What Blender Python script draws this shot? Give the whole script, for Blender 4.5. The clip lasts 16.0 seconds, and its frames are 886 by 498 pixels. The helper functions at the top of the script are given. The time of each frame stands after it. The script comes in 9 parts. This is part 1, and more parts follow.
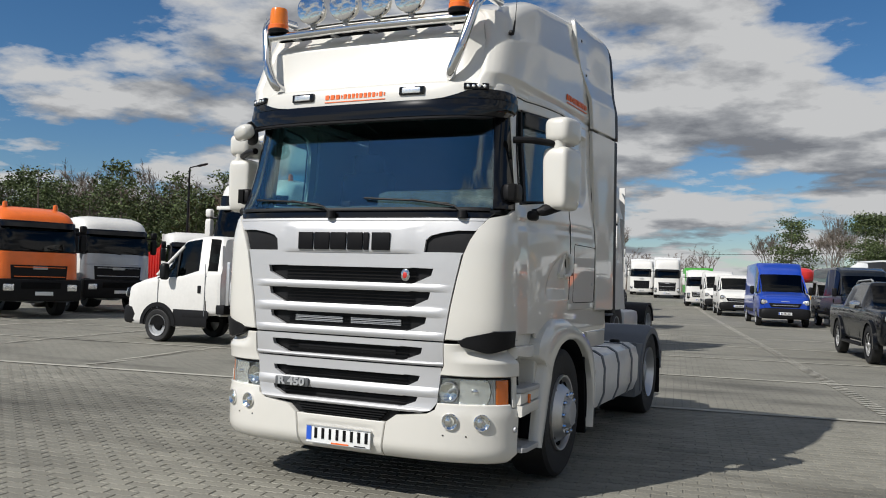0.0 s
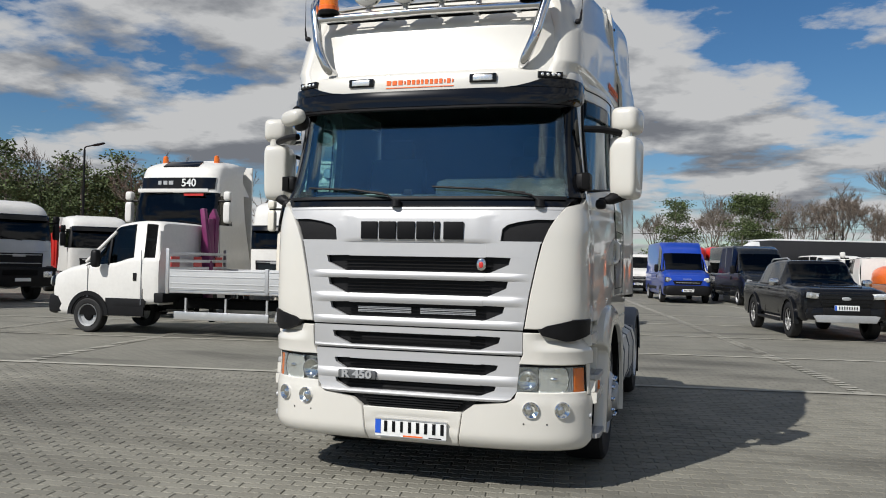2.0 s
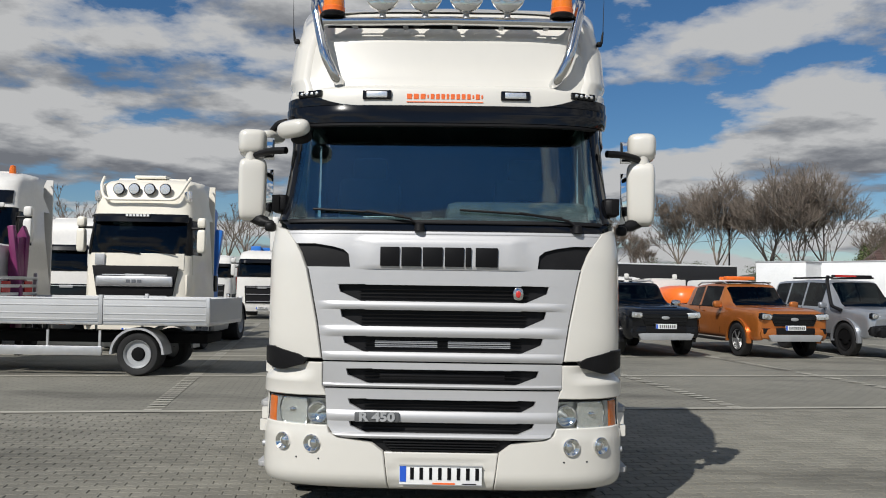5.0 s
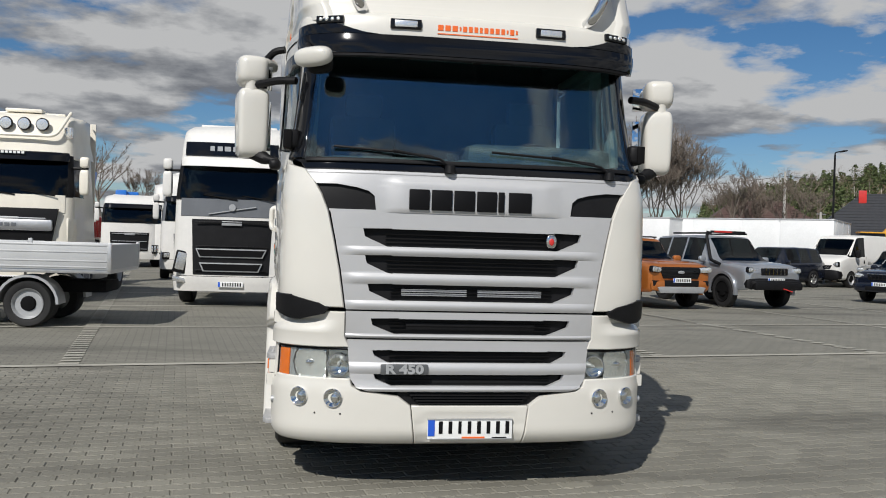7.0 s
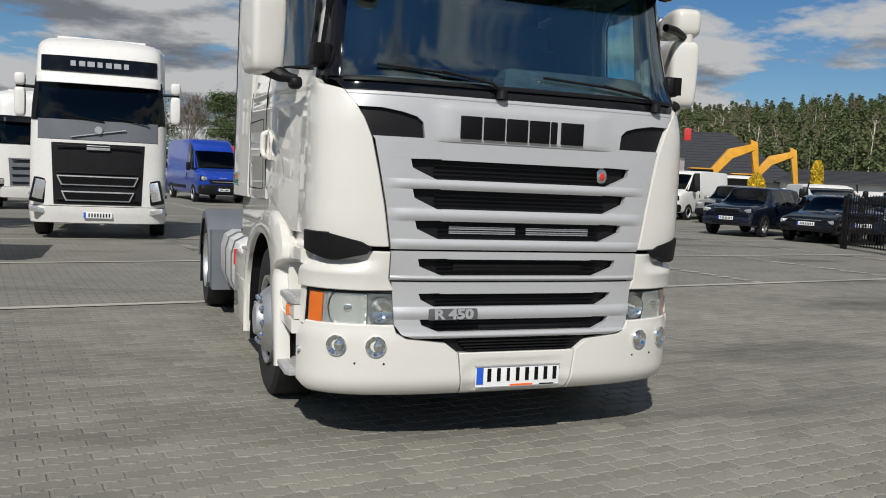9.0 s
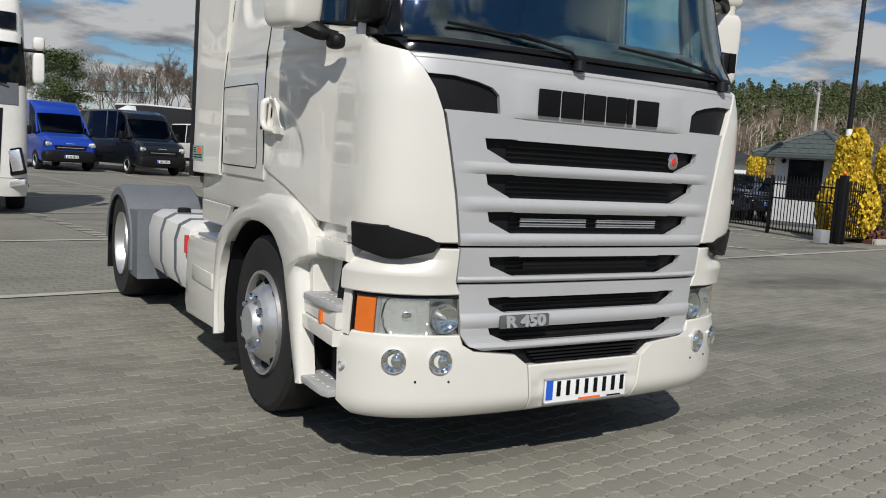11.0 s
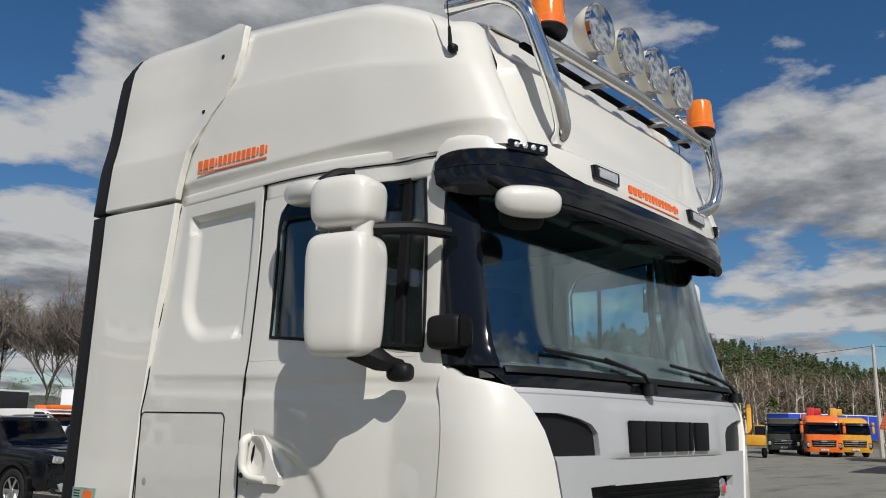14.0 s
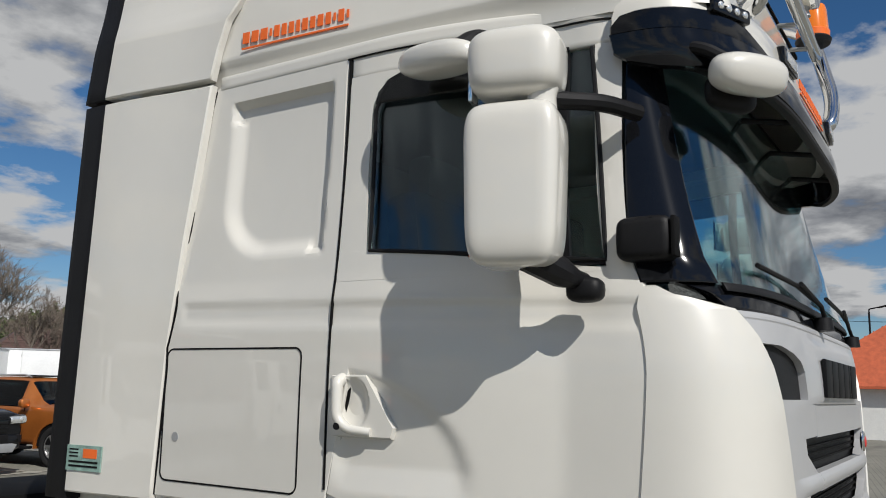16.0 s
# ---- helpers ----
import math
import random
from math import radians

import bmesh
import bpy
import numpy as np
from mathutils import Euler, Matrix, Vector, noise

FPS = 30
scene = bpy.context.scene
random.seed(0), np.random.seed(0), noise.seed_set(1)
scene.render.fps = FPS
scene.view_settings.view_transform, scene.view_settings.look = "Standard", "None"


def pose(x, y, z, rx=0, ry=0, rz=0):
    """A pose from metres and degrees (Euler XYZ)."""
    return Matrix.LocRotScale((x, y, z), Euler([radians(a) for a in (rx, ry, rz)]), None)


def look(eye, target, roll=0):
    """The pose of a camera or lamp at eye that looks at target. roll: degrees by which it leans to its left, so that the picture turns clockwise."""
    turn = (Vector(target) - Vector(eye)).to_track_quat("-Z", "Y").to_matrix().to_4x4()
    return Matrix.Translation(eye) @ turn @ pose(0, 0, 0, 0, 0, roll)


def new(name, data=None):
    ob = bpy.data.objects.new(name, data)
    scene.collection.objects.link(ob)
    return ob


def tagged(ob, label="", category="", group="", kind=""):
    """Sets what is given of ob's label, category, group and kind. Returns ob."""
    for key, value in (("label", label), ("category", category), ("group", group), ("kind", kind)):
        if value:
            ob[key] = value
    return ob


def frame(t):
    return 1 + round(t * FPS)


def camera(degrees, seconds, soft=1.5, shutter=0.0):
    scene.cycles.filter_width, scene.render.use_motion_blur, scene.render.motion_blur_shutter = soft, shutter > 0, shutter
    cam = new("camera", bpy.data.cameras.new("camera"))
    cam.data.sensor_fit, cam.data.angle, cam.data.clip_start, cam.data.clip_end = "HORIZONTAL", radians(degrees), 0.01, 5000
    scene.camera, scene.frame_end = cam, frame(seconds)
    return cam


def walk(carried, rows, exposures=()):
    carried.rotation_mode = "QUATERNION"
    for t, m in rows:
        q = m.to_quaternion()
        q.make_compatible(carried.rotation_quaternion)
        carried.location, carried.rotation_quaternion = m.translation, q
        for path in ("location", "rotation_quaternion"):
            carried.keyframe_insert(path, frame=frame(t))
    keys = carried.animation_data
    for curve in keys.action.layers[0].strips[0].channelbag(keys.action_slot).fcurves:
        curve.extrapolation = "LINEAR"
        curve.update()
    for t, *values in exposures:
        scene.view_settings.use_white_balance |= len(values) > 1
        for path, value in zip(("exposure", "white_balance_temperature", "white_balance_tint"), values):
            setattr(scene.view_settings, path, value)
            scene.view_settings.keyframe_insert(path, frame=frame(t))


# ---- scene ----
cam = camera(56.0, 16.0, soft=1.0)
PATH = [
    (0, (3.087, -5.072, 1.527), (2.252, -3.256, 1.601), 1.8),
    (0.5, (2.839, -5.219, 1.53), (2.076, -3.371, 1.604), 1.6),
    (1, (2.516, -5.252, 1.541), (1.822, -3.378, 1.613), 1.3),
    (1.5, (2.186, -5.372, 1.543), (1.551, -3.476, 1.597), 1.1),
    (2, (1.863, -5.486, 1.557), (1.284, -3.571, 1.591), 1.1),
    (2.5, (1.527, -5.374, 1.532), (1.027, -3.438, 1.561), 1.2),
    (3, (1.213, -5.383, 1.543), (0.816, -3.423, 1.589), 1.0),
    (3.5, (0.892, -5.473, 1.6), (0.602, -3.496, 1.696), 0.9),
    (6, (-0.391, -5.114, 1.55), (-0.263, -3.119, 1.621), 1.2),
    (6.5, (-0.652, -5.019, 1.527), (-0.433, -3.031, 1.547), 1.5),
    (7, (-0.969, -4.955, 1.535), (-0.66, -2.979, 1.517), 1.7),
    (7.5, (-1.205, -4.792, 1.505), (-0.814, -2.832, 1.449), 2.0),
    (8, (-1.456, -4.585, 1.51), (-0.967, -2.648, 1.411), 2.1),
    (8.5, (-1.789, -4.418, 1.506), (-1.189, -2.515, 1.364), 2.3),
    (11, (-2.757, -3.104, 1.51), (-1.726, -1.405, 1.288), 3.6),
    (11.5, (-2.969, -2.833, 1.531), (-1.839, -1.191, 1.366), 3.5),
    (12, (-3.134, -2.601, 1.592), (-1.895, -1.032, 1.527), 3.3),
    (12.5, (-3.202, -2.332, 1.628), (-1.87, -0.84, 1.683), 2.8),
    (13, (-3.29, -2.083, 1.695), (-1.881, -0.673, 1.862), 1.9),
    (13.5, (-3.424, -1.817, 1.771), (-1.954, -0.492, 2.06), 1.1),
    (14, (-3.427, -1.577, 1.818), (-1.932, -0.314, 2.228), 1.1),
    (14.5, (-3.414, -1.333, 1.871), (-1.899, -0.122, 2.358), 1.0),
    (15, (-3.466, -1.036, 1.882), (-1.907, 0.127, 2.348), -0.1),
    (15.5, (-3.455, -0.71, 1.818), (-1.847, 0.404, 2.229), -0.1),
    (16, (-3.332, -0.412, 1.717), (-1.672, 0.651, 2.051), 1.3),
]
walk(cam, [(t, look(eye, target, roll)) for t, eye, target, roll in PATH],
     exposures=((0.0, 0.12), (3.0, 0.03), (7.0, -0.04), (16.0, -0.05)))

# ---- light: high spring sun from the front right of the truck, cumulus sky ----
SUN = Vector((-0.55, -0.965, 1.01)).normalized()
ELEV = math.asin(SUN.z)
world = bpy.data.worlds.new("world")
scene.world = world
world.use_nodes = True
wt = world.node_tree
wt.nodes.clear()


def wnode(kind, **kw):
    n = wt.nodes.new(kind)
    for k, v in kw.items():
        n.inputs[k].default_value = v
    return n


def wmath(op, a, b=None, clamp=False):
    n = wt.nodes.new("ShaderNodeMath")
    n.operation, n.use_clamp = op, clamp
    for i, v in enumerate((a, b)):
        if v is None:
            continue
        if isinstance(v, (int, float)):
            n.inputs[i].default_value = v
        else:
            wt.links.new(v, n.inputs[i])
    return n.outputs[0]


def wramp(value, stops):
    n = wt.nodes.new("ShaderNodeValToRGB")
    while len(n.color_ramp.elements) < len(stops):
        n.color_ramp.elements.new(0.5)
    for e, (p, c) in zip(n.color_ramp.elements, stops):
        e.position, e.color = p, (*c, 1)
    wt.links.new(value, n.inputs[0])
    return n.outputs[0]


sky = wt.nodes.new("ShaderNodeTexSky")
sky.sky_type, sky.sun_disc = "NISHITA", False
sky.sun_elevation, sky.sun_rotation = ELEV, math.atan2(SUN.x, SUN.y)
sky.air_density, sky.dust_density, sky.ozone_density = 1.0, 0.05, 6.0
coord = wt.nodes.new("ShaderNodeTexCoord")
sep = wt.nodes.new("ShaderNodeSeparateXYZ")
wt.links.new(coord.outputs["Generated"], sep.inputs[0])
up = wmath("MAXIMUM", sep.outputs[2], 0.0)
den = wmath("ADD", up, 0.16)
comb = wt.nodes.new("ShaderNodeCombineXYZ")
wt.links.new(wmath("DIVIDE", sep.outputs[0], den), comb.inputs[0])
wt.links.new(wmath("DIVIDE", sep.outputs[1], den), comb.inputs[1])
wt.links.new(wmath("MULTIPLY", up, 1.5), comb.inputs[2])


SHIFT = (32.271, 33.539, 0.0)


def scaled(factor):
    n = wt.nodes.new("ShaderNodeVectorMath")
    n.operation = "SCALE"
    wt.links.new(comb.outputs[0], n.inputs[0])
    n.inputs["Scale"].default_value = factor
    return n.outputs[0]


def density(src):
    """Cloud density: wide masses with billowing edges."""
    m = wt.nodes.new("ShaderNodeMapping")
    m.inputs["Location"].default_value = SHIFT
    wt.links.new(src, m.inputs[0])
    a = wnode("ShaderNodeTexNoise", Scale=1.55, Detail=10.0, Roughness=0.56, Distortion=0.0)
    b = wnode("ShaderNodeTexNoise", Scale=0.42, Detail=2.0, Roughness=0.5)
    for n in (a, b):
        wt.links.new(m.outputs[0], n.inputs["Vector"])
    return wmath("ADD", wmath("MULTIPLY", a.outputs["Fac"], 0.72), wmath("MULTIPLY", b.outputs["Fac"], 0.28))


here, higher = density(scaled(1.0)), density(scaled(0.90))
cover = wramp(here, [(0.468, (0, 0, 0)), (0.490, (0.55, 0.55, 0.55)), (0.525, (1, 1, 1))])
# tops catch the sun, bases and thick middles stay grey
edge = wmath("MULTIPLY", wmath("SUBTRACT", here, higher), 7.5)
body = wmath("MULTIPLY", wmath("SUBTRACT", here, 0.487), -3.2)
lit = wmath("ADD", wmath("ADD", edge, body), 0.70, True)
cloud_col = wramp(lit, [(0.05, (0.30, 0.32, 0.36)), (0.40, (0.52, 0.54, 0.575)), (0.80, (0.93, 0.94, 0.95))])
cmul = wt.nodes.new("ShaderNodeVectorMath")
cmul.operation = "SCALE"
wt.links.new(cloud_col, cmul.inputs[0])
cmul.inputs["Scale"].default_value = 9.6
mixn = wt.nodes.new("ShaderNodeMixRGB")
wt.links.new(cover, mixn.inputs[0])
hsv = wnode("ShaderNodeHueSaturation", Saturation=1.16, Value=1.2)
wt.links.new(sky.outputs[0], hsv.inputs["Color"])
wt.links.new(hsv.outputs[0], mixn.inputs[1])
wt.links.new(cmul.outputs[0], mixn.inputs[2])
bg = wt.nodes.new("ShaderNodeBackground")
bg.inputs[1].default_value = 0.057
wt.links.new(mixn.outputs[0], bg.inputs[0])
wo = wt.nodes.new("ShaderNodeOutputWorld")
wt.links.new(bg.outputs[0], wo.inputs[0])

sun = new("sun", bpy.data.lights.new("sun", "SUN"))
sun.data.energy, sun.data.angle, sun.data.color = 4.35, radians(0.53), (1.0, 0.965, 0.91)
sun.matrix_world = look((-30, -45, 50), (0, 0, 0))
sun.rotation_euler = (-SUN).to_track_quat("-Z", "Y").to_euler()

# ---- materials ----
def mat(name, col, rough=0.5, metal=0.0, var=0.08, scale=3.0, bump=0.0, bscale=80.0, coat=0.0, emit=0.0, rand=0.0, dirt=0.0, island=0.0, spec=0.5):
    m = bpy.data.materials.new(name)
    m.use_nodes = True
    nt = m.node_tree
    b = nt.nodes["Principled BSDF"]
    b.inputs["Roughness"].default_value, b.inputs["Metallic"].default_value = rough, metal
    b.inputs["Coat Weight"].default_value, b.inputs["Coat Roughness"].default_value = coat, 0.018
    b.inputs["Specular IOR Level"].default_value = spec
    tc = nt.nodes.new("ShaderNodeTexCoord")

    def noise_(sc, det, ro=0.6):
        n = nt.nodes.new("ShaderNodeTexNoise")
        n.inputs["Scale"].default_value, n.inputs["Detail"].default_value, n.inputs["Roughness"].default_value = sc, det, ro
        nt.links.new(tc.outputs["Object"], n.inputs["Vector"])
        return n.outputs["Fac"]

    def ramp_(src, lo, hi):
        r = nt.nodes.new("ShaderNodeMapRange")
        r.inputs["From Min"].default_value, r.inputs["From Max"].default_value = 0.3, 0.7
        r.inputs["To Min"].default_value, r.inputs["To Max"].default_value = lo, hi
        nt.links.new(src, r.inputs["Value"])
        return r.outputs[0]

    def mul_(a, c):
        n = nt.nodes.new("ShaderNodeMath")
        n.operation = "MULTIPLY"
        nt.links.new(a, n.inputs[0])
        nt.links.new(c, n.inputs[1])
        return n.outputs[0]
    f = mul_(ramp_(noise_(scale, 4), 1 - var, 1 + var), ramp_(noise_(scale * 14, 3), 1 - var * 0.6, 1 + var * 0.6))
    if rand:
        oi = nt.nodes.new("ShaderNodeObjectInfo")
        r = nt.nodes.new("ShaderNodeMapRange")
        r.inputs["To Min"].default_value, r.inputs["To Max"].default_value = 1 - rand, 1 + rand
        nt.links.new(oi.outputs["Random"], r.inputs["Value"])
        f = mul_(f, r.outputs[0])
    if island:
        ge = nt.nodes.new("ShaderNodeNewGeometry")
        r = nt.nodes.new("ShaderNodeMapRange")
        r.inputs["To Min"].default_value, r.inputs["To Max"].default_value = 1 - island, 1 + island
        nt.links.new(ge.outputs["Random Per Island"], r.inputs["Value"])
        f = mul_(f, r.outputs[0])
    sc = nt.nodes.new("ShaderNodeVectorMath")
    sc.operation = "SCALE"
    sc.inputs[0].default_value = col
    nt.links.new(f, sc.inputs["Scale"])
    nt.links.new(sc.outputs[0], b.inputs["Base Color"])
    if dirt:
        rr = ramp_(noise_(scale * 2, 6, 0.7), rough, min(1.0, rough + dirt))
        nt.links.new(rr, b.inputs["Roughness"])
    if bump:
        bn = nt.nodes.new("ShaderNodeBump")
        bn.inputs["Strength"].default_value, bn.inputs["Distance"].default_value = bump, 0.01
        nt.links.new(noise_(bscale, 3), bn.inputs["Height"])
        nt.links.new(bn.outputs[0], b.inputs["Normal"])
    if emit:
        b.inputs["Emission Color"].default_value, b.inputs["Emission Strength"].default_value = (*col, 1), emit
    return m


def glass_mat(name, tint, gloss=0.05, clear=0.75, rough=0.0, dust=0.0):
    """A thin pane: tinted see-through with a Fresnel reflection."""
    m = bpy.data.materials.new(name)
    m.use_nodes = True
    nt = m.node_tree
    nt.nodes.clear()
    tr, gl, mx, fr, out = (nt.nodes.new("ShaderNode" + k) for k in ("BsdfTransparent", "BsdfGlossy", "MixShader", "LayerWeight", "OutputMaterial"))
    tr.inputs[0].default_value = (*[c * clear for c in tint], 1)
    gl.inputs[0].default_value, gl.inputs["Roughness"].default_value = (1, 1, 1, 1), rough
    fr.inputs["Blend"].default_value = 0.5
    pw = nt.nodes.new("ShaderNodeMath")
    pw.operation = "POWER"
    pw.inputs[1].default_value = 5.0
    nt.links.new(fr.outputs["Facing"], pw.inputs[0])
    ad = nt.nodes.new("ShaderNodeMath")
    ad.operation, ad.use_clamp = "ADD", True
    ad.inputs[1].default_value = gloss + 0.04
    nt.links.new(pw.outputs[0], ad.inputs[0])
    nt.links.new(ad.outputs[0], mx.inputs[0])
    nt.links.new(tr.outputs[0], mx.inputs[1])
    nt.links.new(gl.outputs[0], mx.inputs[2])
    last = mx.outputs[0]
    if dust:
        df, m2, nz, tc, mr = (nt.nodes.new("ShaderNode" + k) for k in ("BsdfDiffuse", "MixShader", "TexNoise", "TexCoord", "MapRange"))
        df.inputs[0].default_value = (0.62, 0.72, 0.72, 1)
        nz.inputs["Scale"].default_value, nz.inputs["Detail"].default_value = 2.5, 5.0
        mr.inputs["From Min"].default_value, mr.inputs["From Max"].default_value = 0.3, 0.7
        mr.inputs["To Min"].default_value, mr.inputs["To Max"].default_value = dust * 0.4, dust * 1.6
        nt.links.new(tc.outputs["Object"], nz.inputs["Vector"])
        nt.links.new(nz.outputs["Fac"], mr.inputs["Value"])
        nt.links.new(mr.outputs[0], m2.inputs[0])
        nt.links.new(last, m2.inputs[1])
        nt.links.new(df.outputs[0], m2.inputs[2])
        last = m2.outputs[0]
    nt.links.new(last, out.inputs[0])
    return m


WHITE = mat("white_paint", (0.650, 0.633, 0.582), 0.32, var=0.012, scale=0.8, coat=1.0, dirt=0.05)
WHITE2 = mat("white_paint_far", (0.68, 0.67, 0.64), 0.4, var=0.05, scale=1.0, coat=0.4, dirt=0.2)
CREAM = mat("cream_paint", (0.78, 0.74, 0.64), 0.4, var=0.04, coat=0.3)
SILVER = mat("silver_paint", (0.485, 0.488, 0.495), 0.42, metal=0.30, var=0.02, scale=1.5, coat=0.3, dirt=0.06)
BLACKP = mat("black_plastic", (0.008, 0.008, 0.009), 0.5, var=0.2, scale=6, bump=0.1, bscale=300, spec=0.2)
BLACKG = mat("black_gloss", (0.006, 0.0065, 0.008), 0.07, var=0.1, coat=0.0, spec=0.36)
SMOKE = glass_mat("smoked_plastic", (0.40, 0.43, 0.44), 0.0, 0.7)
BLACKM = mat("black_matt", (0.004, 0.004, 0.0045), 0.8, var=0.2, spec=0.15)
RUBBER = mat("tyre_rubber", (0.009, 0.009, 0.0095), 0.72, var=0.25, scale=5, bump=0.3, bscale=120)
GREYP = mat("grey_plastic", (0.115, 0.125, 0.14), 0.55, var=0.12, scale=3, bump=0.1, bscale=200, dirt=0.2)
ALU = mat("aluminium", (0.62, 0.62, 0.62), 0.33, metal=0.9, var=0.05, scale=6, dirt=0.15)
PANELGREY = mat("grey_anodised_panel", (0.50, 0.51, 0.515), 0.42, metal=0.3, var=0.03, scale=2, dirt=0.1)
STEEL = mat("grey_steel", (0.42, 0.43, 0.44), 0.5, metal=0.5, var=0.1)
CHROME = mat("polished_steel", (0.72, 0.72, 0.72), 0.08, metal=1.0, var=0.05)
MIRROR = mat("mirror_glass", (0.85, 0.87, 0.88), 0.02, metal=1.0, var=0.0)
AMBER = mat("amber_plastic", (0.70, 0.15, 0.010), 0.18, var=0.12, scale=9, bump=0.15, bscale=50, coat=0.6)
BEACON = mat("beacon_amber", (0.78, 0.19, 0.012), 0.15, var=0.06, coat=0.6)
RED = mat("red_paint", (0.55, 0.03, 0.025), 0.35, var=0.1, coat=0.3)
ORANGE = mat("orange_paint", (0.85, 0.16, 0.015), 0.35, var=0.08, coat=0.4)
SIGN_OR = mat("orange_vinyl", (0.80, 0.14, 0.02), 0.5, var=0.05)
SIGN_BK = mat("black_vinyl", (0.005, 0.005, 0.006), 0.5, var=0.05, spec=0.15)
SIGN_BL = mat("blue_vinyl", (0.02, 0.10, 0.55), 0.4, var=0.05)
PLATE = mat("plate_white", (0.78, 0.79, 0.78), 0.35, var=0.04)
GLASS = glass_mat("windscreen_glass", (0.76, 0.965, 0.985), 0.075, 0.98, dust=0.002)
SIDEGLASS = glass_mat("side_window_glass", (0.80, 0.93, 0.935), 0.045, 0.90, dust=0.003)
GLASSD = glass_mat("dark_glass", (0.16, 0.20, 0.21), -0.01, 0.5)
LENS = glass_mat("lamp_lens", (0.98, 0.99, 0.98), 0.0, 0.98)
LAMPCHROME = mat("headlight_chrome", (0.80, 0.805, 0.80), 0.09, metal=1.0, var=0.04, scale=20)
REFLECT = mat("lamp_reflector", (0.88, 0.885, 0.88), 0.26, metal=0.80, var=0.06, scale=40)
LAMPBACK = mat("lamp_housing", (0.66, 0.67, 0.65), 0.25, metal=0.7, var=0.15, scale=10)
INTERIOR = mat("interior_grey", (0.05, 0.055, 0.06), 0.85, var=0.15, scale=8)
DASH = mat("dashboard_plastic", (0.042, 0.046, 0.045), 0.7, var=0.5, scale=9, bump=0.8, bscale=90)
CURTAIN = mat("curtain_cloth", (0.10, 0.115, 0.115), 0.9, var=0.15, scale=8)
TREAD = mat("step_tread", (0.40, 0.40, 0.40), 0.55, metal=0.2, var=0.15, scale=8)
BADGE = mat("badge_grey", (0.12, 0.125, 0.13), 0.4, metal=0.3, var=0.08)
BADGEL = mat("badge_letters", (0.40, 0.41, 0.42), 0.35, metal=0.2, var=0.05)
INTERIOR_L = mat("interior_grey_cloth", (0.045, 0.050, 0.054), 0.9, var=0.12, scale=6)
BLUE = mat("blue_metallic", (0.012, 0.06, 0.42), 0.28, metal=0.3, var=0.08, coat=0.7)
NAVY = mat("dark_blue_metallic", (0.006, 0.009, 0.019), 0.2, metal=0.15, var=0.08, coat=0.7)
BLUE2 = mat("blue_machine", (0.02, 0.16, 0.55), 0.4, var=0.1)
BLACKC = mat("black_car_paint", (0.005, 0.0055, 0.007), 0.2, var=0.08, coat=0.3, spec=0.25)
COPPER = mat("orange_metallic", (0.48, 0.15, 0.03), 0.28, metal=0.5, var=0.08, coat=0.7)
SILVERC = mat("silver_car_paint", (0.38, 0.40, 0.43), 0.3, metal=0.6, var=0.06, coat=0.6)
BEIGEC = mat("beige_car_paint", (0.34, 0.33, 0.30), 0.3, metal=0.5, var=0.06, coat=0.6)
GREEN = mat("green_paint", (0.06, 0.36, 0.04), 0.4, var=0.12)
YELLOW = mat("yellow_machine", (0.62, 0.30, 0.02), 0.45, var=0.12)
PURPLE = mat("purple_paint", (0.16, 0.015, 0.09), 0.4, var=0.15)
TARP_W = mat("white_tarpaulin", (0.76, 0.77, 0.77), 0.6, var=0.06, scale=0.8, bump=0.3, bscale=4)
TARP_B = mat("blue_tarpaulin", (0.015, 0.05, 0.42), 0.55, var=0.08, scale=0.8)

# ---- helpers for meshes ----
def mesh_of(name, verts, faces, material, smooth=35):
    me = bpy.data.meshes.new(name)
    me.from_pydata([tuple(v) for v in verts], [], faces)
    me.materials.append(material)
    if smooth:
        me.polygons.foreach_set("use_smooth", [True] * len(me.polygons))
        me.set_sharp_from_angle(angle=radians(smooth))
    me.update()
    return me


def part(name, bm, material, parent=None, label="", smooth=35):
    """One mesh object from a bmesh (or a pair of vertex and face lists), under a thing or a part."""
    if isinstance(bm, tuple):
        me = mesh_of(name, bm[0], bm[1], material, smooth)
    else:
        bmesh.ops.recalc_face_normals(bm, faces=bm.faces[:])
        me = bpy.data.meshes.new(name)
        bm.to_mesh(me)
        bm.free()
        me.materials.append(material)
        if smooth:
            me.polygons.foreach_set("use_smooth", [True] * len(me.polygons))
            me.set_sharp_from_angle(angle=radians(smooth))
    ob = new(name, me)
    if parent is not None:
        ob.parent = parent
    if label:
        ob["label"] = label
    return ob


def thing(name, label, category, m=None, group="", kind=""):
    ob = new(name)
    ob.empty_display_size = 0.2
    if m is not None:
        ob.matrix_basis = m
    return tagged(ob, label, category, group, kind)


def box(bm, c, size, bevel=0.0, m=None, seg=2):
    r = bmesh.ops.create_cube(bm, size=1.0)
    mt = Matrix.Translation(c) @ (m or Matrix()) @ Matrix.Diagonal((*size, 1))
    bmesh.ops.transform(bm, matrix=mt, verts=r["verts"])
    if bevel:
        es = list({e for v in r["verts"] for e in v.link_edges})
        bmesh.ops.bevel(bm, geom=es, offset=bevel, segments=seg, affect="EDGES", profile=0.6)
    return bm


def nbox(c, size, bevel=0.0, m=None, seg=2):
    return box(bmesh.new(), c, size, bevel, m, seg)


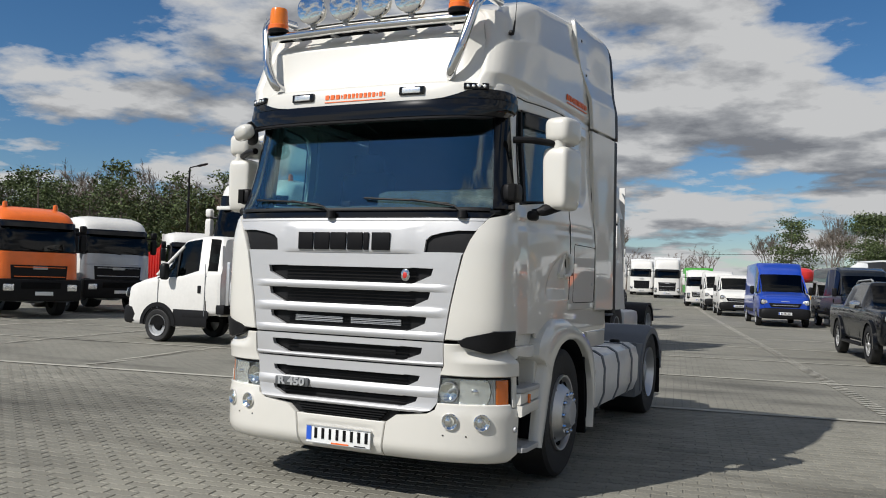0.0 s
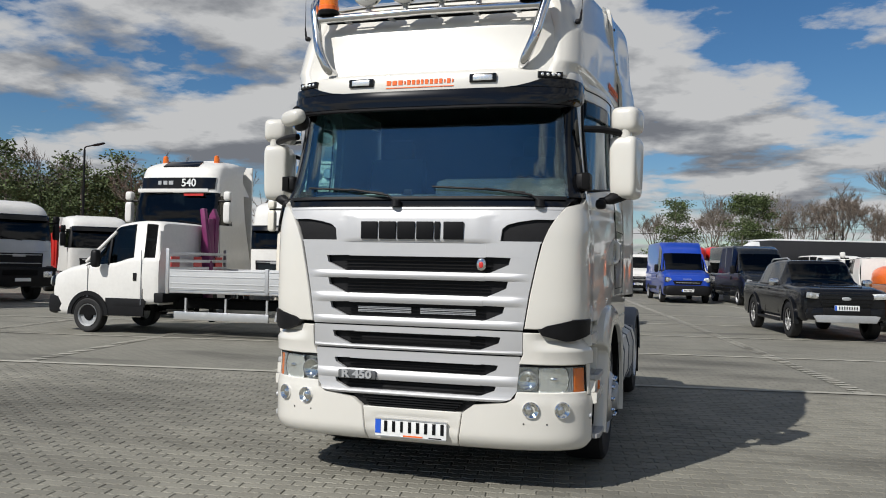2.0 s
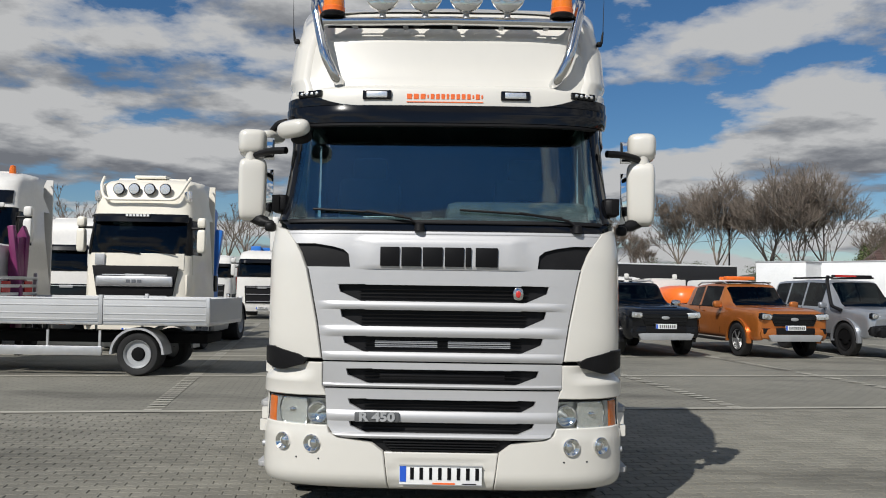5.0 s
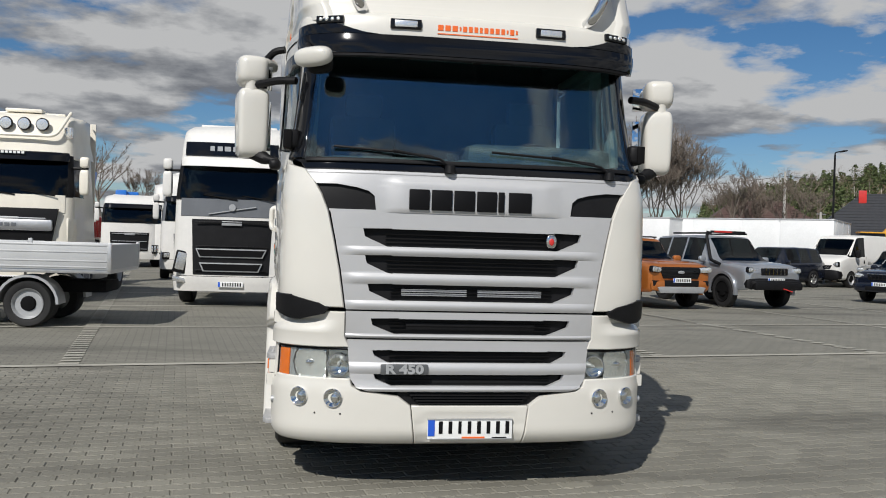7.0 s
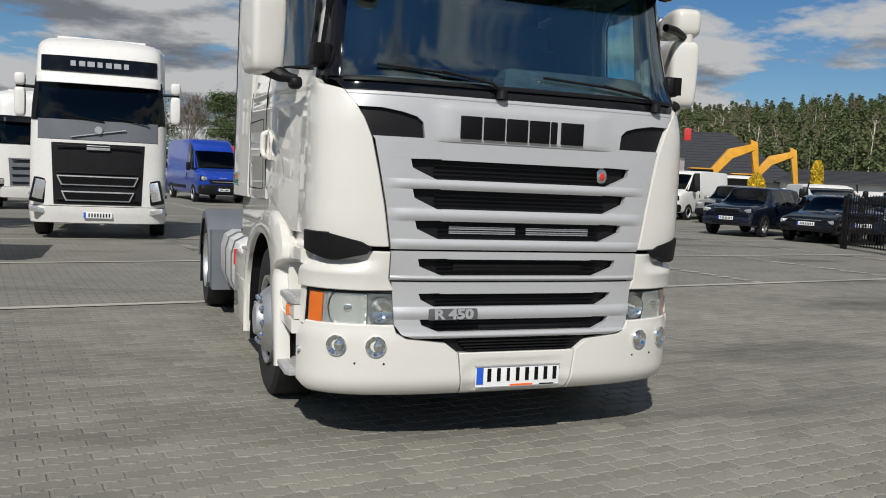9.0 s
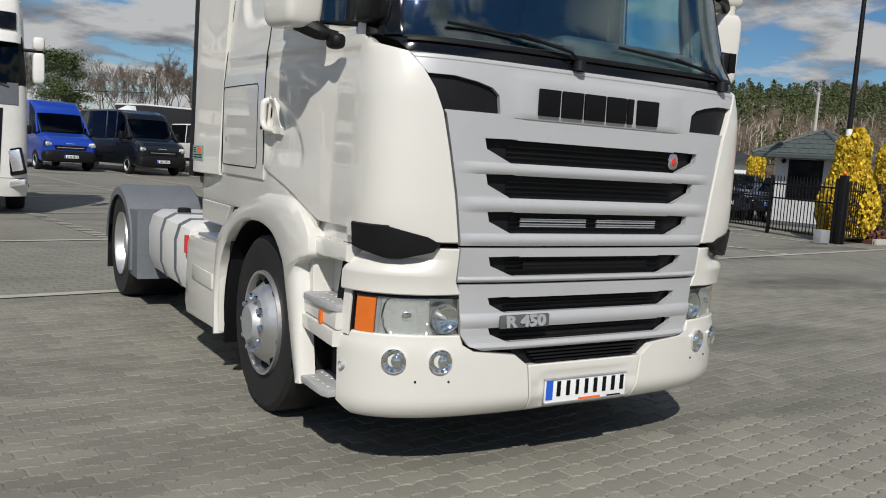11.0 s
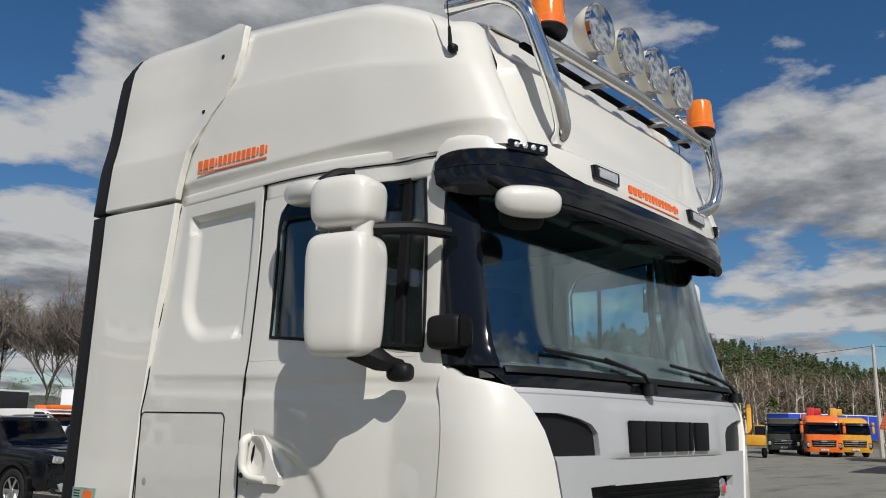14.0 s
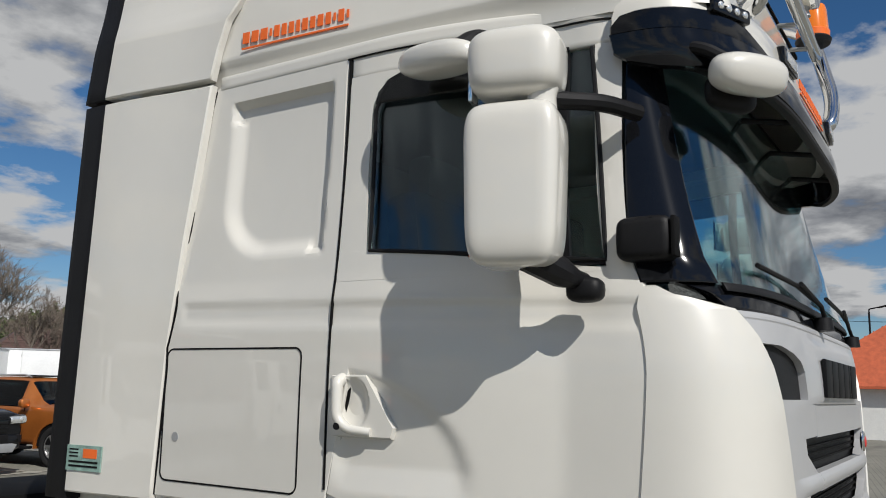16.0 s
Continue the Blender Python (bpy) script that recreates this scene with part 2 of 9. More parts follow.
def prism(bm, pts, axis, a, b, bevel=0.0):
    """Polygon pts (2D, in the other two axes, in order) pushed from a to b along axis 0, 1 or 2."""
    def at(p, h):
        q = list(p)
        q.insert(axis, h)
        return bm.verts.new(q)
    lo, hi = [at(p, a) for p in pts], [at(p, b) for p in pts]
    fs = [bm.faces.new(lo), bm.faces.new(hi[::-1])]
    n = len(pts)
    for i in range(n):
        fs.append(bm.faces.new((lo[i], hi[i], hi[(i + 1) % n], lo[(i + 1) % n])))
    if bevel:
        es = list({e for f in fs[:2] for e in f.edges})
        bmesh.ops.bevel(bm, geom=es, offset=bevel, segments=2, affect="EDGES", profile=0.6)
    return bm


def lathe(bm, prof, c=(0, 0, 0), axis=0, seg=32, sgn=1, cap=True):
    """Profile of (along, radius) turned round an axis through c."""
    rings = []
    for a, r in prof:
        ring = []
        for k in range(seg):
            th = 2 * math.pi * k / seg
            q = [r * math.cos(th), r * math.sin(th)]
            q.insert(axis, a * sgn)
            ring.append(bm.verts.new((q[0] + c[0], q[1] + c[1], q[2] + c[2])))
        rings.append(ring)
    for i in range(len(rings) - 1):
        for k in range(seg):
            bm.faces.new((rings[i][k], rings[i][(k + 1) % seg], rings[i + 1][(k + 1) % seg], rings[i + 1][k]))
    if cap:
        for ring in (rings[0], rings[-1]):
            bm.faces.new(ring)
    return bm


def rounded(pts, r=0.08, n=5):
    """A polyline with its inner corners rounded."""
    pts = [Vector(p) for p in pts]
    out = [pts[0]]
    for a, b, c in zip(pts, pts[1:], pts[2:]):
        d1, d2 = (a - b), (c - b)
        k = min(r, d1.length * 0.45, d2.length * 0.45)
        p, q = b + d1.normalized() * k, b + d2.normalized() * k
        for i in range(n + 1):
            t = i / n
            out.append(p * (1 - t) ** 2 + b * 2 * t * (1 - t) + q * t * t)
    out.append(pts[-1])
    return out


def tube(bm, pts, r, seg=10, r2=None):
    pts = [Vector(p) for p in pts]
    rings, prev = [], None
    for i, p in enumerate(pts):
        d = (pts[min(i + 1, len(pts) - 1)] - pts[max(i - 1, 0)]).normalized()
        if prev is None:
            prev = d.orthogonal().normalized()
        prev = (prev - d * prev.dot(d)).normalized()
        q = d.cross(prev)
        rr = r if r2 is None else r + (r2 - r) * i / (len(pts) - 1)
        rings.append([bm.verts.new(p + (prev * math.cos(2 * math.pi * k / seg) + q * math.sin(2 * math.pi * k / seg)) * rr) for k in range(seg)])
    for a, b in zip(rings, rings[1:]):
        for k in range(seg):
            bm.faces.new((a[k], a[(k + 1) % seg], b[(k + 1) % seg], b[k]))
    bm.faces.new(rings[0][::-1])
    bm.faces.new(rings[-1])
    return bm


def blob(bm, c, size, power=4.0, seg=20, rings=12, m=None, taper=0.0):
    """A superellipsoid: a box with soft round edges. taper: how much narrower it is at its foot."""
    def sp(v, e):
        return math.copysign(abs(v) ** e, v)
    e = 2.0 / power
    mt = Matrix.Translation(c) @ (m or Matrix())
    rows = []
    for i in range(1, rings):
        ph = -math.pi / 2 + math.pi * i / rings
        row = []
        for k in range(seg):
            th = 2 * math.pi * k / seg
            z = sp(math.sin(ph), e)
            w = 1 - taper * (1 - z) / 2
            row.append(bm.verts.new(mt @ Vector((size[0] / 2 * w * sp(math.cos(ph), e) * sp(math.cos(th), e), size[1] / 2 * w * sp(math.cos(ph), e) * sp(math.sin(th), e), size[2] / 2 * z))))
        rows.append(row)
    lo, hi = bm.verts.new(mt @ Vector((0, 0, -size[2] / 2))), bm.verts.new(mt @ Vector((0, 0, size[2] / 2)))
    for a, b in zip(rows, rows[1:]):
        for k in range(seg):
            bm.faces.new((a[k], a[(k + 1) % seg], b[(k + 1) % seg], b[k]))
    for k in range(seg):
        bm.faces.new((lo, rows[0][(k + 1) % seg], rows[0][k]))
        bm.faces.new((hi, rows[-1][k], rows[-1][(k + 1) % seg]))
    return bm


def ease(x, xs, ys):
    """A smooth curve through the knots that never overshoots them."""
    xs, ys = np.asarray(xs, float), np.asarray(ys, float)
    h = np.diff(xs)
    d = np.diff(ys) / h
    m = np.zeros(len(xs))
    m[0], m[-1] = d[0], d[-1]
    for i in range(1, len(xs) - 1):
        if d[i - 1] * d[i] > 0:
            w1, w2 = 2 * h[i] + h[i - 1], h[i] + 2 * h[i - 1]
            m[i] = (w1 + w2) / (w1 / d[i - 1] + w2 / d[i])
    x = min(max(x, xs[0]), xs[-1])
    i = min(int(np.searchsorted(xs, x, side="right")) - 1, len(h) - 1)
    t = (x - xs[i]) / h[i]
    return float(ys[i] * (1 + 2 * t) * (1 - t) ** 2 + m[i] * h[i] * t * (1 - t) ** 2 + ys[i + 1] * t * t * (3 - 2 * t) + m[i + 1] * h[i] * t * t * (t - 1))


class Skin:
    """A cab's outer skin by levels: z, front y, half width where the corner ends, corner depth, roundness, half width aft, rear y."""

    def __init__(self, keys):
        self.k = np.array(keys, float)
        self.memo = {}

    def line(self, z):
        key = round(z, 4)
        if key not in self.memo:
            yf, w, d, n, wb, yb = (ease(z, self.k[:, 0], self.k[:, i]) for i in range(1, 7))
            th = np.linspace(0, math.pi / 2, 70) ** 1.0
            x = w * np.sin(th) ** (2 / n)
            y = yf + d * (1 - np.cos(th) ** (2 / n))
            ys = np.linspace(yf + d, yb, 40)[1:]
            t = np.clip((ys - yf - d) / max(0.2, 1.3 - yf - d), 0, 1)
            x = np.concatenate([x, w + (wb - w) * t * (2 - t)])
            y = np.concatenate([y, ys])
            s = np.concatenate([[0], np.cumsum(np.hypot(np.diff(x), np.diff(y)))])
            self.memo[key] = (x, y, s)
        return self.memo[key]

    def s(self, kind, v, z):
        x, y, s = self.line(z)
        if kind == "x":
            return math.copysign(np.interp(abs(v), x[:70], s[:70]), v)
        return (1 if kind == "+y" else -1) * np.interp(v, y, s)

    def pt(self, s, z, off=0.0):
        x, y, ss = self.line(z)
        a = abs(s)
        px, py = np.interp(a, ss, x), np.interp(a, ss, y)
        e = 0.004
        tx, ty = np.interp(a + e, ss, x) - np.interp(max(0, a - e), ss, x), np.interp(a + e, ss, y) - np.interp(max(0, a - e), ss, y)
        L = math.hypot(tx, ty) or 1
        nx, ny = ty / L, -tx / L
        sg = 1 if s >= 0 else -1
        return Vector((sg * (px + nx * off), py + ny * off, z))


def panel(skin, left, right, nx=12, nz=10, off=0.0, thick=0.02, edge=0.005, sgn=1, relief=None, bm=None):
    """A solid sheet on the skin. left, right: its two edges from the foot to the top as (z, 'x' or '+y' or '-y', value)."""
    bm = bm or bmesh.new()
    zs = sorted({z for z, *_ in left} | {z for z, *_ in right})
    z0, z1 = zs[0], zs[-1]
    lev = sorted({round(z, 4) for z in np.linspace(z0, z1, nz + 1)} | {round(z, 4) for z in zs})
    if edge:
        lev = sorted(set(lev) | {round(z0 + 0.006, 4), round(z1 - 0.006, 4)})

    def e(spec, z):
        zz = [p[0] for p in spec]
        return float(np.interp(z, zz, [skin.s(p[1], p[2], p[0]) for p in spec]))
    cols = np.linspace(0, 1, nx + 1)
    grids = []
    for back in (0, 1):
        g = []
        for i, z in enumerate(lev):
            a, b = e(left, z), e(right, z)
            w = max(abs(b - a), 1e-4)
            cc = list(cols)
            if edge:
                k = min(0.3 / nx, 0.006 / w)
                cc[0:1] = [0, k]
                cc[-1:] = [1 - k, 1]
            row = []
            for j, c in enumerate(cc):
                o = off - (thick if back else 0)
                s = a + (b - a) * c
                if not back:
                    if edge and (i in (0, len(lev) - 1) or j in (0, len(cc) - 1)):
                        o -= edge
                    if relief:
                        p = skin.pt(s, z)
                        o += relief(p.x, p.y, z)
                p = skin.pt(s, z, o)
                row.append(bm.verts.new((p.x * sgn, p.y, p.z)))
            g.append(row)
        grids.append(g)
    f, k = grids
    n, m = len(f), len(f[0])
    for i in range(n - 1):
        for j in range(m - 1):
            bm.faces.new((f[i][j], f[i][j + 1], f[i + 1][j + 1], f[i + 1][j]))
            bm.faces.new((k[i][j], k[i + 1][j], k[i + 1][j + 1], k[i][j + 1]))
    for i in range(n - 1):
        for j in (0, m - 1):
            bm.faces.new((f[i][j], f[i + 1][j], k[i + 1][j], k[i][j]))
    for j in range(m - 1):
        for i in (0, n - 1):
            bm.faces.new((f[i][j], f[i][j + 1], k[i][j + 1], k[i][j]))
    return bm


def wheel(parent, c, r, w, sgn, rim_mat, name="wheel", rim_r=None, style="steel", bolts=10, label=""):
    """A wheel standing at c (its hub's outer face), facing sgn along x."""
    rr = rim_r or r * 0.57
    wh = new(name)
    wh.parent = parent
    wh.location = c
    if label:
        wh["label"] = label
    bm = lathe(bmesh.new(), [(-w, rr * 0.9), (-w, r * 0.93), (-w * 0.93, r * 0.985), (-w * 0.75, r), (-w * 0.25, r), (-w * 0.07, r * 0.985), (0, r * 0.93), (0.0, r * 0.8), (-0.012, rr * 1.02), (-0.02, rr * 0.97)], sgn=sgn, seg=48, cap=False)
    part("tyre", bm, RUBBER, wh)
    if style == "truck":
        bm = lathe(bmesh.new(), [(-0.02, rr * 1.01), (0.008, rr * 1.0), (0.006, rr * 0.95), (-0.02, rr * 0.93), (-0.065, rr * 0.90), (-0.055, rr * 0.86), (0.015, rr * 0.68), (0.03, rr * 0.63), (0.045, rr * 0.58), (0.045, 0.01)], sgn=sgn, seg=48, cap=False)
        part("rim", bm, rim_mat, wh)
        for k in range(10):
            th = 2 * math.pi * (k + 0.5) / 10
            part("hand_hole", blob(bmesh.new(), (sgn * -0.032, rr * 0.80 * math.cos(th), rr * 0.80 * math.sin(th)), (0.042, 0.062, 0.062), 2.2, 12, 8), BLACKM, wh)
            part("wheel_nut", lathe(bmesh.new(), [(0.03, 0.02), (0.06, 0.019), (0.072, 0.012)], (0, rr * 0.51 * math.cos(th + 0.3), rr * 0.51 * math.sin(th + 0.3)), sgn=sgn, seg=8), CHROME, wh)
        part("hub_cap", lathe(bmesh.new(), [(0.02, rr * 0.40), (0.06, rr * 0.39), (0.085, rr * 0.33), (0.09, 0.01)], sgn=sgn, seg=32), STEEL, wh)
    elif style == "deep":
        bm = lathe(bmesh.new(), [(-0.02, rr * 1.01), (0.005, rr), (-0.02, rr * 0.94), (-0.14, rr * 0.86), (-0.17, rr * 0.5), (-0.17, 0.01)], sgn=sgn, seg=40, cap=False)
        part("rim", bm, rim_mat, wh)
        part("hub_cap", lathe(bmesh.new(), [(-0.17, rr * 0.42), (-0.05, rr * 0.40), (-0.03, 0.01)], sgn=sgn, seg=24), STEEL, wh)
    else:
        bm = lathe(bmesh.new(), [(-0.02, rr * 1.01), (0.004, rr), (-0.01, rr * 0.93), (-0.05, rr * 0.85), (-0.055, 0.01)], sgn=sgn, seg=28, cap=False)
        part("rim", bm, BLACKM if style == "alloy" else rim_mat, wh)
        if style == "alloy":
            bm = bmesh.new()
            for k in range(6):
                th = 2 * math.pi * k / 6
                box(bm, (sgn * -0.03, rr * 0.47 * math.cos(th), rr * 0.47 * math.sin(th)), (0.03, rr * 0.95, rr * 0.2), 0, Matrix.Rotation(th, 4, "X"))
            lathe(bm, [(-0.045, rr * 0.99), (-0.008, rr * 0.98), (-0.012, rr * 0.88), (-0.045, rr * 0.87)], sgn=sgn, seg=28)
            lathe(bm, [(-0.045, rr * 0.25), (-0.005, rr * 0.2), (-0.005, 0.01)], sgn=sgn, seg=16)
            part("spokes", bm, rim_mat, wh)
        else:
            part("hub_cap", lathe(bmesh.new(), [(-0.05, rr * 0.5), (-0.02, rr * 0.42), (-0.01, 0.01)], sgn=sgn, seg=20), BLACKM if style == "dark" else STEEL, wh)
    return wh


def letters(parent, name, text, size, m, material, depth=0.002, bold=0.0):
    """Lettering in the built-in font as a mesh; m puts its centre, x along the line, y up."""
    cu = bpy.data.curves.new(name, "FONT")
    cu.body, cu.size, cu.align_x, cu.align_y = text, size, "CENTER", "CENTER"
    cu.extrude, cu.offset, cu.resolution_u = depth, bold, 3
    tmp = bpy.data.objects.new(name, cu)
    scene.collection.objects.link(tmp)
    me = bpy.data.meshes.new_from_object(tmp.evaluated_get(bpy.context.evaluated_depsgraph_get()))
    bpy.data.objects.remove(tmp)
    me.materials.clear()
    me.materials.append(material)
    me.name = name
    ob = new(name, me)
    ob.parent = parent
    ob.matrix_local = m
    return ob


def bars(parent, name, widths, height, m, material, gap=0.012, depth=0.004):
    """A row of plain upright bars standing for a line of writing that is not spelt out."""
    total = sum(widths) + gap * (len(widths) - 1)
    bm, x = bmesh.new(), -total / 2
    for w in widths:
        box(bm, (x + w / 2, 0, 0), (w, height, depth))
        x += w + gap
    ob = part(name, bm, material, parent, smooth=0)
    ob.matrix_local = m
    ob["kind"] = "stuff"
    return ob


FRONT = Matrix.Rotation(radians(90), 4, "X")            # x along +x, up z, facing -y
SIDE_R = Matrix(((0, 0, -1, 0), (-1, 0, 0, 0), (0, 1, 0, 0), (0, 0, 0, 1)))   # facing -x, reads towards -y
SIDE_L = Matrix(((0, 0, 1, 0), (1, 0, 0, 0), (0, 1, 0, 0), (0, 0, 0, 1)))     # facing +x, reads towards +y


def number_plate(parent, y, z, w=0.52, x=0.0, tilt=0):
    """A white plate with plain bars in place of its characters."""
    pl = part("number_plate", nbox((x, y, z), (w, 0.012, 0.114), 0.003), PLATE, parent, "white number plate with blue band")
    part("blue_band", nbox((x - w / 2 + 0.024, y - 0.0075, z), (0.042, 0.004, 0.106)), SIGN_BL, pl)
    bars(pl, "plate_bars", [0.026] * 8, 0.074, Matrix.Translation((x + 0.025, y - 0.008, z)) @ FRONT, SIGN_BK, 0.026)
    return pl

# ---- ground: one sheet of block paving; it rises slightly far behind the trucks ----
def rise(x, y):
    d = max(0.0, y - 30.0)
    return 0.0002 * min(d, 70) ** 2 + 0.028 * max(0.0, min(d, 400) - 70) * 0.2


E1, E2, ORIGIN = Vector((0.988, 0.150, 0)), Vector((-0.18, 0.984, 0)), Vector((0.14, 5.62, 0))


def lot(a, b, z=0.0):
    """A place on the parking grid, whose lines lean a little against the truck."""
    p = ORIGIN + E1 * a + E2 * b
    return Vector((p.x, p.y, z))


WORN = (-4.6, 1.6, 3.6, 3.0)


def paving_mat(name, col, pattern, stain=0.5):
    m = bpy.data.materials.new(name)
    m.use_nodes = True
    nt = m.node_tree
    b = nt.nodes["Principled BSDF"]
    b.inputs["Roughness"].default_value = 0.82
    tc = nt.nodes.new("ShaderNodeTexCoord")

    def ns(scale, det, lo, hi, stretch=None, a=0.3, c=0.7):
        n = nt.nodes.new("ShaderNodeTexNoise")
        n.inputs["Scale"].default_value, n.inputs["Detail"].default_value = scale, det
        src = tc.outputs["Object"]
        if stretch:
            mp = nt.nodes.new("ShaderNodeMapping")
            mp.inputs["Scale"].default_value = stretch
            mp.inputs["Rotation"].default_value = (0, 0, radians(-9))
            nt.links.new(src, mp.inputs[0])
            src = mp.outputs[0]
        nt.links.new(src, n.inputs["Vector"])
        r = nt.nodes.new("ShaderNodeMapRange")
        r.inputs["From Min"].default_value, r.inputs["From Max"].default_value = a, c
        r.inputs["To Min"].default_value, r.inputs["To Max"].default_value = lo, hi
        nt.links.new(n.outputs["Fac"], r.inputs["Value"])
        return r.outputs[0]

    def mul(p, q):
        n = nt.nodes.new("ShaderNodeMath")
        n.operation = "MULTIPLY"
        nt.links.new(p, n.inputs[0])
        nt.links.new(q, n.inputs[1])
        return n.outputs[0]
    f = mul(mul(ns(0.22, 5, 1 - 0.28 * stain, 1 + 0.12 * stain), ns(1.3, 6, 0.90, 1.08)), ns(90, 3, 0.86, 1.12))
    f = mul(f, ns(0.5, 4, 0.52, 1.0, (0.45, 1.7, 1), 0.30, 0.46))
    # darker worn patch where vehicles turn beside the truck
    gp_ = nt.nodes.new("ShaderNodeNewGeometry")
    mq = nt.nodes.new("ShaderNodeMapping")
    mq.inputs["Location"].default_value, mq.inputs["Scale"].default_value = (WORN[0] / WORN[2], WORN[1] / WORN[3], 0), (-1 / WORN[2], -1 / WORN[3], 0)
    nt.links.new(gp_.outputs["Position"], mq.inputs[0])
    ln_ = nt.nodes.new("ShaderNodeVectorMath")
    ln_.operation = "LENGTH"
    nt.links.new(mq.outputs[0], ln_.inputs[0])
    ma = nt.nodes.new("ShaderNodeMath")
    ma.operation = "MULTIPLY_ADD"
    nt.links.new(ns(1.1, 5, 0.0, 1.0, (0.5, 1.8, 1)), ma.inputs[0])
    ma.inputs[1].default_value = 0.7
    nt.links.new(ln_.outputs["Value"], ma.inputs[2])
    mr_ = nt.nodes.new("ShaderNodeMapRange")
    mr_.inputs["From Min"].default_value, mr_.inputs["From Max"].default_value = 0.45, 1.25
    mr_.inputs["To Min"].default_value, mr_.inputs["To Max"].default_value = 0.60, 1.0
    nt.links.new(ma.outputs[0], mr_.inputs["Value"])
    f = mul(f, mr_.outputs[0])
    if pattern:
        mp = nt.nodes.new("ShaderNodeMapping")
        mp.inputs["Rotation"].default_value = (0, 0, radians(-9))
        nt.links.new(tc.outputs["Object"], mp.inputs[0])
        br = nt.nodes.new("ShaderNodeTexBrick")
        br.inputs["Scale"].default_value = 1.0
        br.inputs["Brick Width"].default_value, br.inputs["Row Height"].default_value = 0.225, 0.115
        br.inputs["Mortar Size"].default_value, br.inputs["Mortar Smooth"].default_value = 0.009, 0.3
        br.inputs["Color1"].default_value, br.inputs["Color2"].default_value, br.inputs["Mortar"].default_value = (1, 1, 1, 1), (0.90, 0.90, 0.90, 1), (0.58, 0.58, 0.56, 1)
        nt.links.new(mp.outputs[0], br.inputs["Vector"])
        f = mul(f, br.outputs["Color"])
    else:
        ge = nt.nodes.new("ShaderNodeNewGeometry")
        oi = nt.nodes.new("ShaderNodeObjectInfo")
        for src in (ge.outputs["Random Per Island"], oi.outputs["Random"]):
            r = nt.nodes.new("ShaderNodeMapRange")
            r.inputs["To Min"].default_value, r.inputs["To Max"].default_value = 0.86, 1.10
            nt.links.new(src, r.inputs["Value"])
            f = mul(f, r.outputs[0])
    sc = nt.nodes.new("ShaderNodeVectorMath")
    sc.operation = "SCALE"
    sc.inputs[0].default_value = col
    nt.links.new(f, sc.inputs["Scale"])
    nt.links.new(sc.outputs[0], b.inputs["Base Color"])
    bn = nt.nodes.new("ShaderNodeBump")
    bn.inputs["Strength"].default_value, bn.inputs["Distance"].default_value = 0.35, 0.004
    nn = nt.nodes.new("ShaderNodeTexNoise")
    nn.inputs["Scale"].default_value, nn.inputs["Detail"].default_value = 140, 3
    nt.links.new(tc.outputs["Object"], nn.inputs["Vector"])
    nt.links.new(nn.outputs["Fac"], bn.inputs["Height"])
    nt.links.new(bn.outputs[0], b.inputs["Normal"])
    return m


PAVE = paving_mat("grey_paving", (0.228, 0.220, 0.184), True)
PAVER = paving_mat("grey_pavers", (0.232, 0.223, 0.186), False)
PALE = paving_mat("pale_line_pavers", (0.40, 0.385, 0.33), False, 0.35)

rad = [0.0] + [2.0 * 1.16 ** k for k in range(48)]
verts, faces, NS = [], [], 72
for r in rad[1:]:
    for k in range(NS):
        x, y = r * math.sin(2 * math.pi * k / NS), r * math.cos(2 * math.pi * k / NS)
        verts.append((x, y, -0.007 + rise(x, y)))
verts.append((0, 0, -0.007))
for i in range(len(rad) - 2):
    for k in range(NS):
        faces.append((i * NS + k, i * NS + (k + 1) % NS, (i + 1) * NS + (k + 1) % NS, (i + 1) * NS + k))
faces += [(len(verts) - 1, (k + 1) % NS, k) for k in range(NS)]
ground = tagged(part("ground", (verts, [f[::-1] for f in faces]), PAVE, None, smooth=60), "grey concrete block paving, worn and stained", "ground", kind="structure")


def strip(a0, b0, a1, b1, w):
    """A line of pale blocks laid flush into the paving."""
    p, q = lot(a0, b0), lot(a1, b1)
    d = (q - p).normalized()
    nrm = Vector((-d.y, d.x, 0)) * w / 2
    n = max(2, int((q - p).length / 4))
    vs, fs = [], []
    for i in range(n + 1):
        c = p.lerp(q, i / n)
        for s in (-1, 1):
            v = c + nrm * s
            vs.append((v.x, v.y, 0.003 + rise(v.x, v.y)))
    fs = [(2 * i, 2 * i + 2, 2 * i + 3, 2 * i + 1) for i in range(n)]
    return tagged(part("bay_line", (vs, fs), PALE, None, smooth=0), "pale grey line of paving blocks marking parking bays", "bay line", "bay lines", "structure")


for b in (0.0, 4.15, 8.3, 12.4, 16.6, 24.8):
    strip(-24, b, 20, b, 0.12 if b else 0.14)


def dashes(a, b0, b1, w=0.22, pitch=0.23):
    """A lengthwise bay line of separate pale blocks, a gap after each."""
    vs, fs = [], []
    b = b0
    while b < b1:
        for da, db in ((-w / 2, 0), (w / 2, 0), (w / 2, pitch * 0.55), (-w / 2, pitch * 0.55)):
            p = lot(a + da, b + db)
            vs.append((p.x, p.y, 0.003 + rise(p.x, p.y)))
        n = len(vs)
        fs.append((n - 4, n - 3, n - 2, n - 1))
        b += pitch
    return tagged(part("bay_line", (vs, fs), PALE, None, smooth=0), "dashed line of pale paving blocks between parking bays", "bay line", "bay lines", "structure")


for k in range(-4, 5):
    dashes(k * 3.87, 0.08, 24.8 if k != 1 else 90.0)

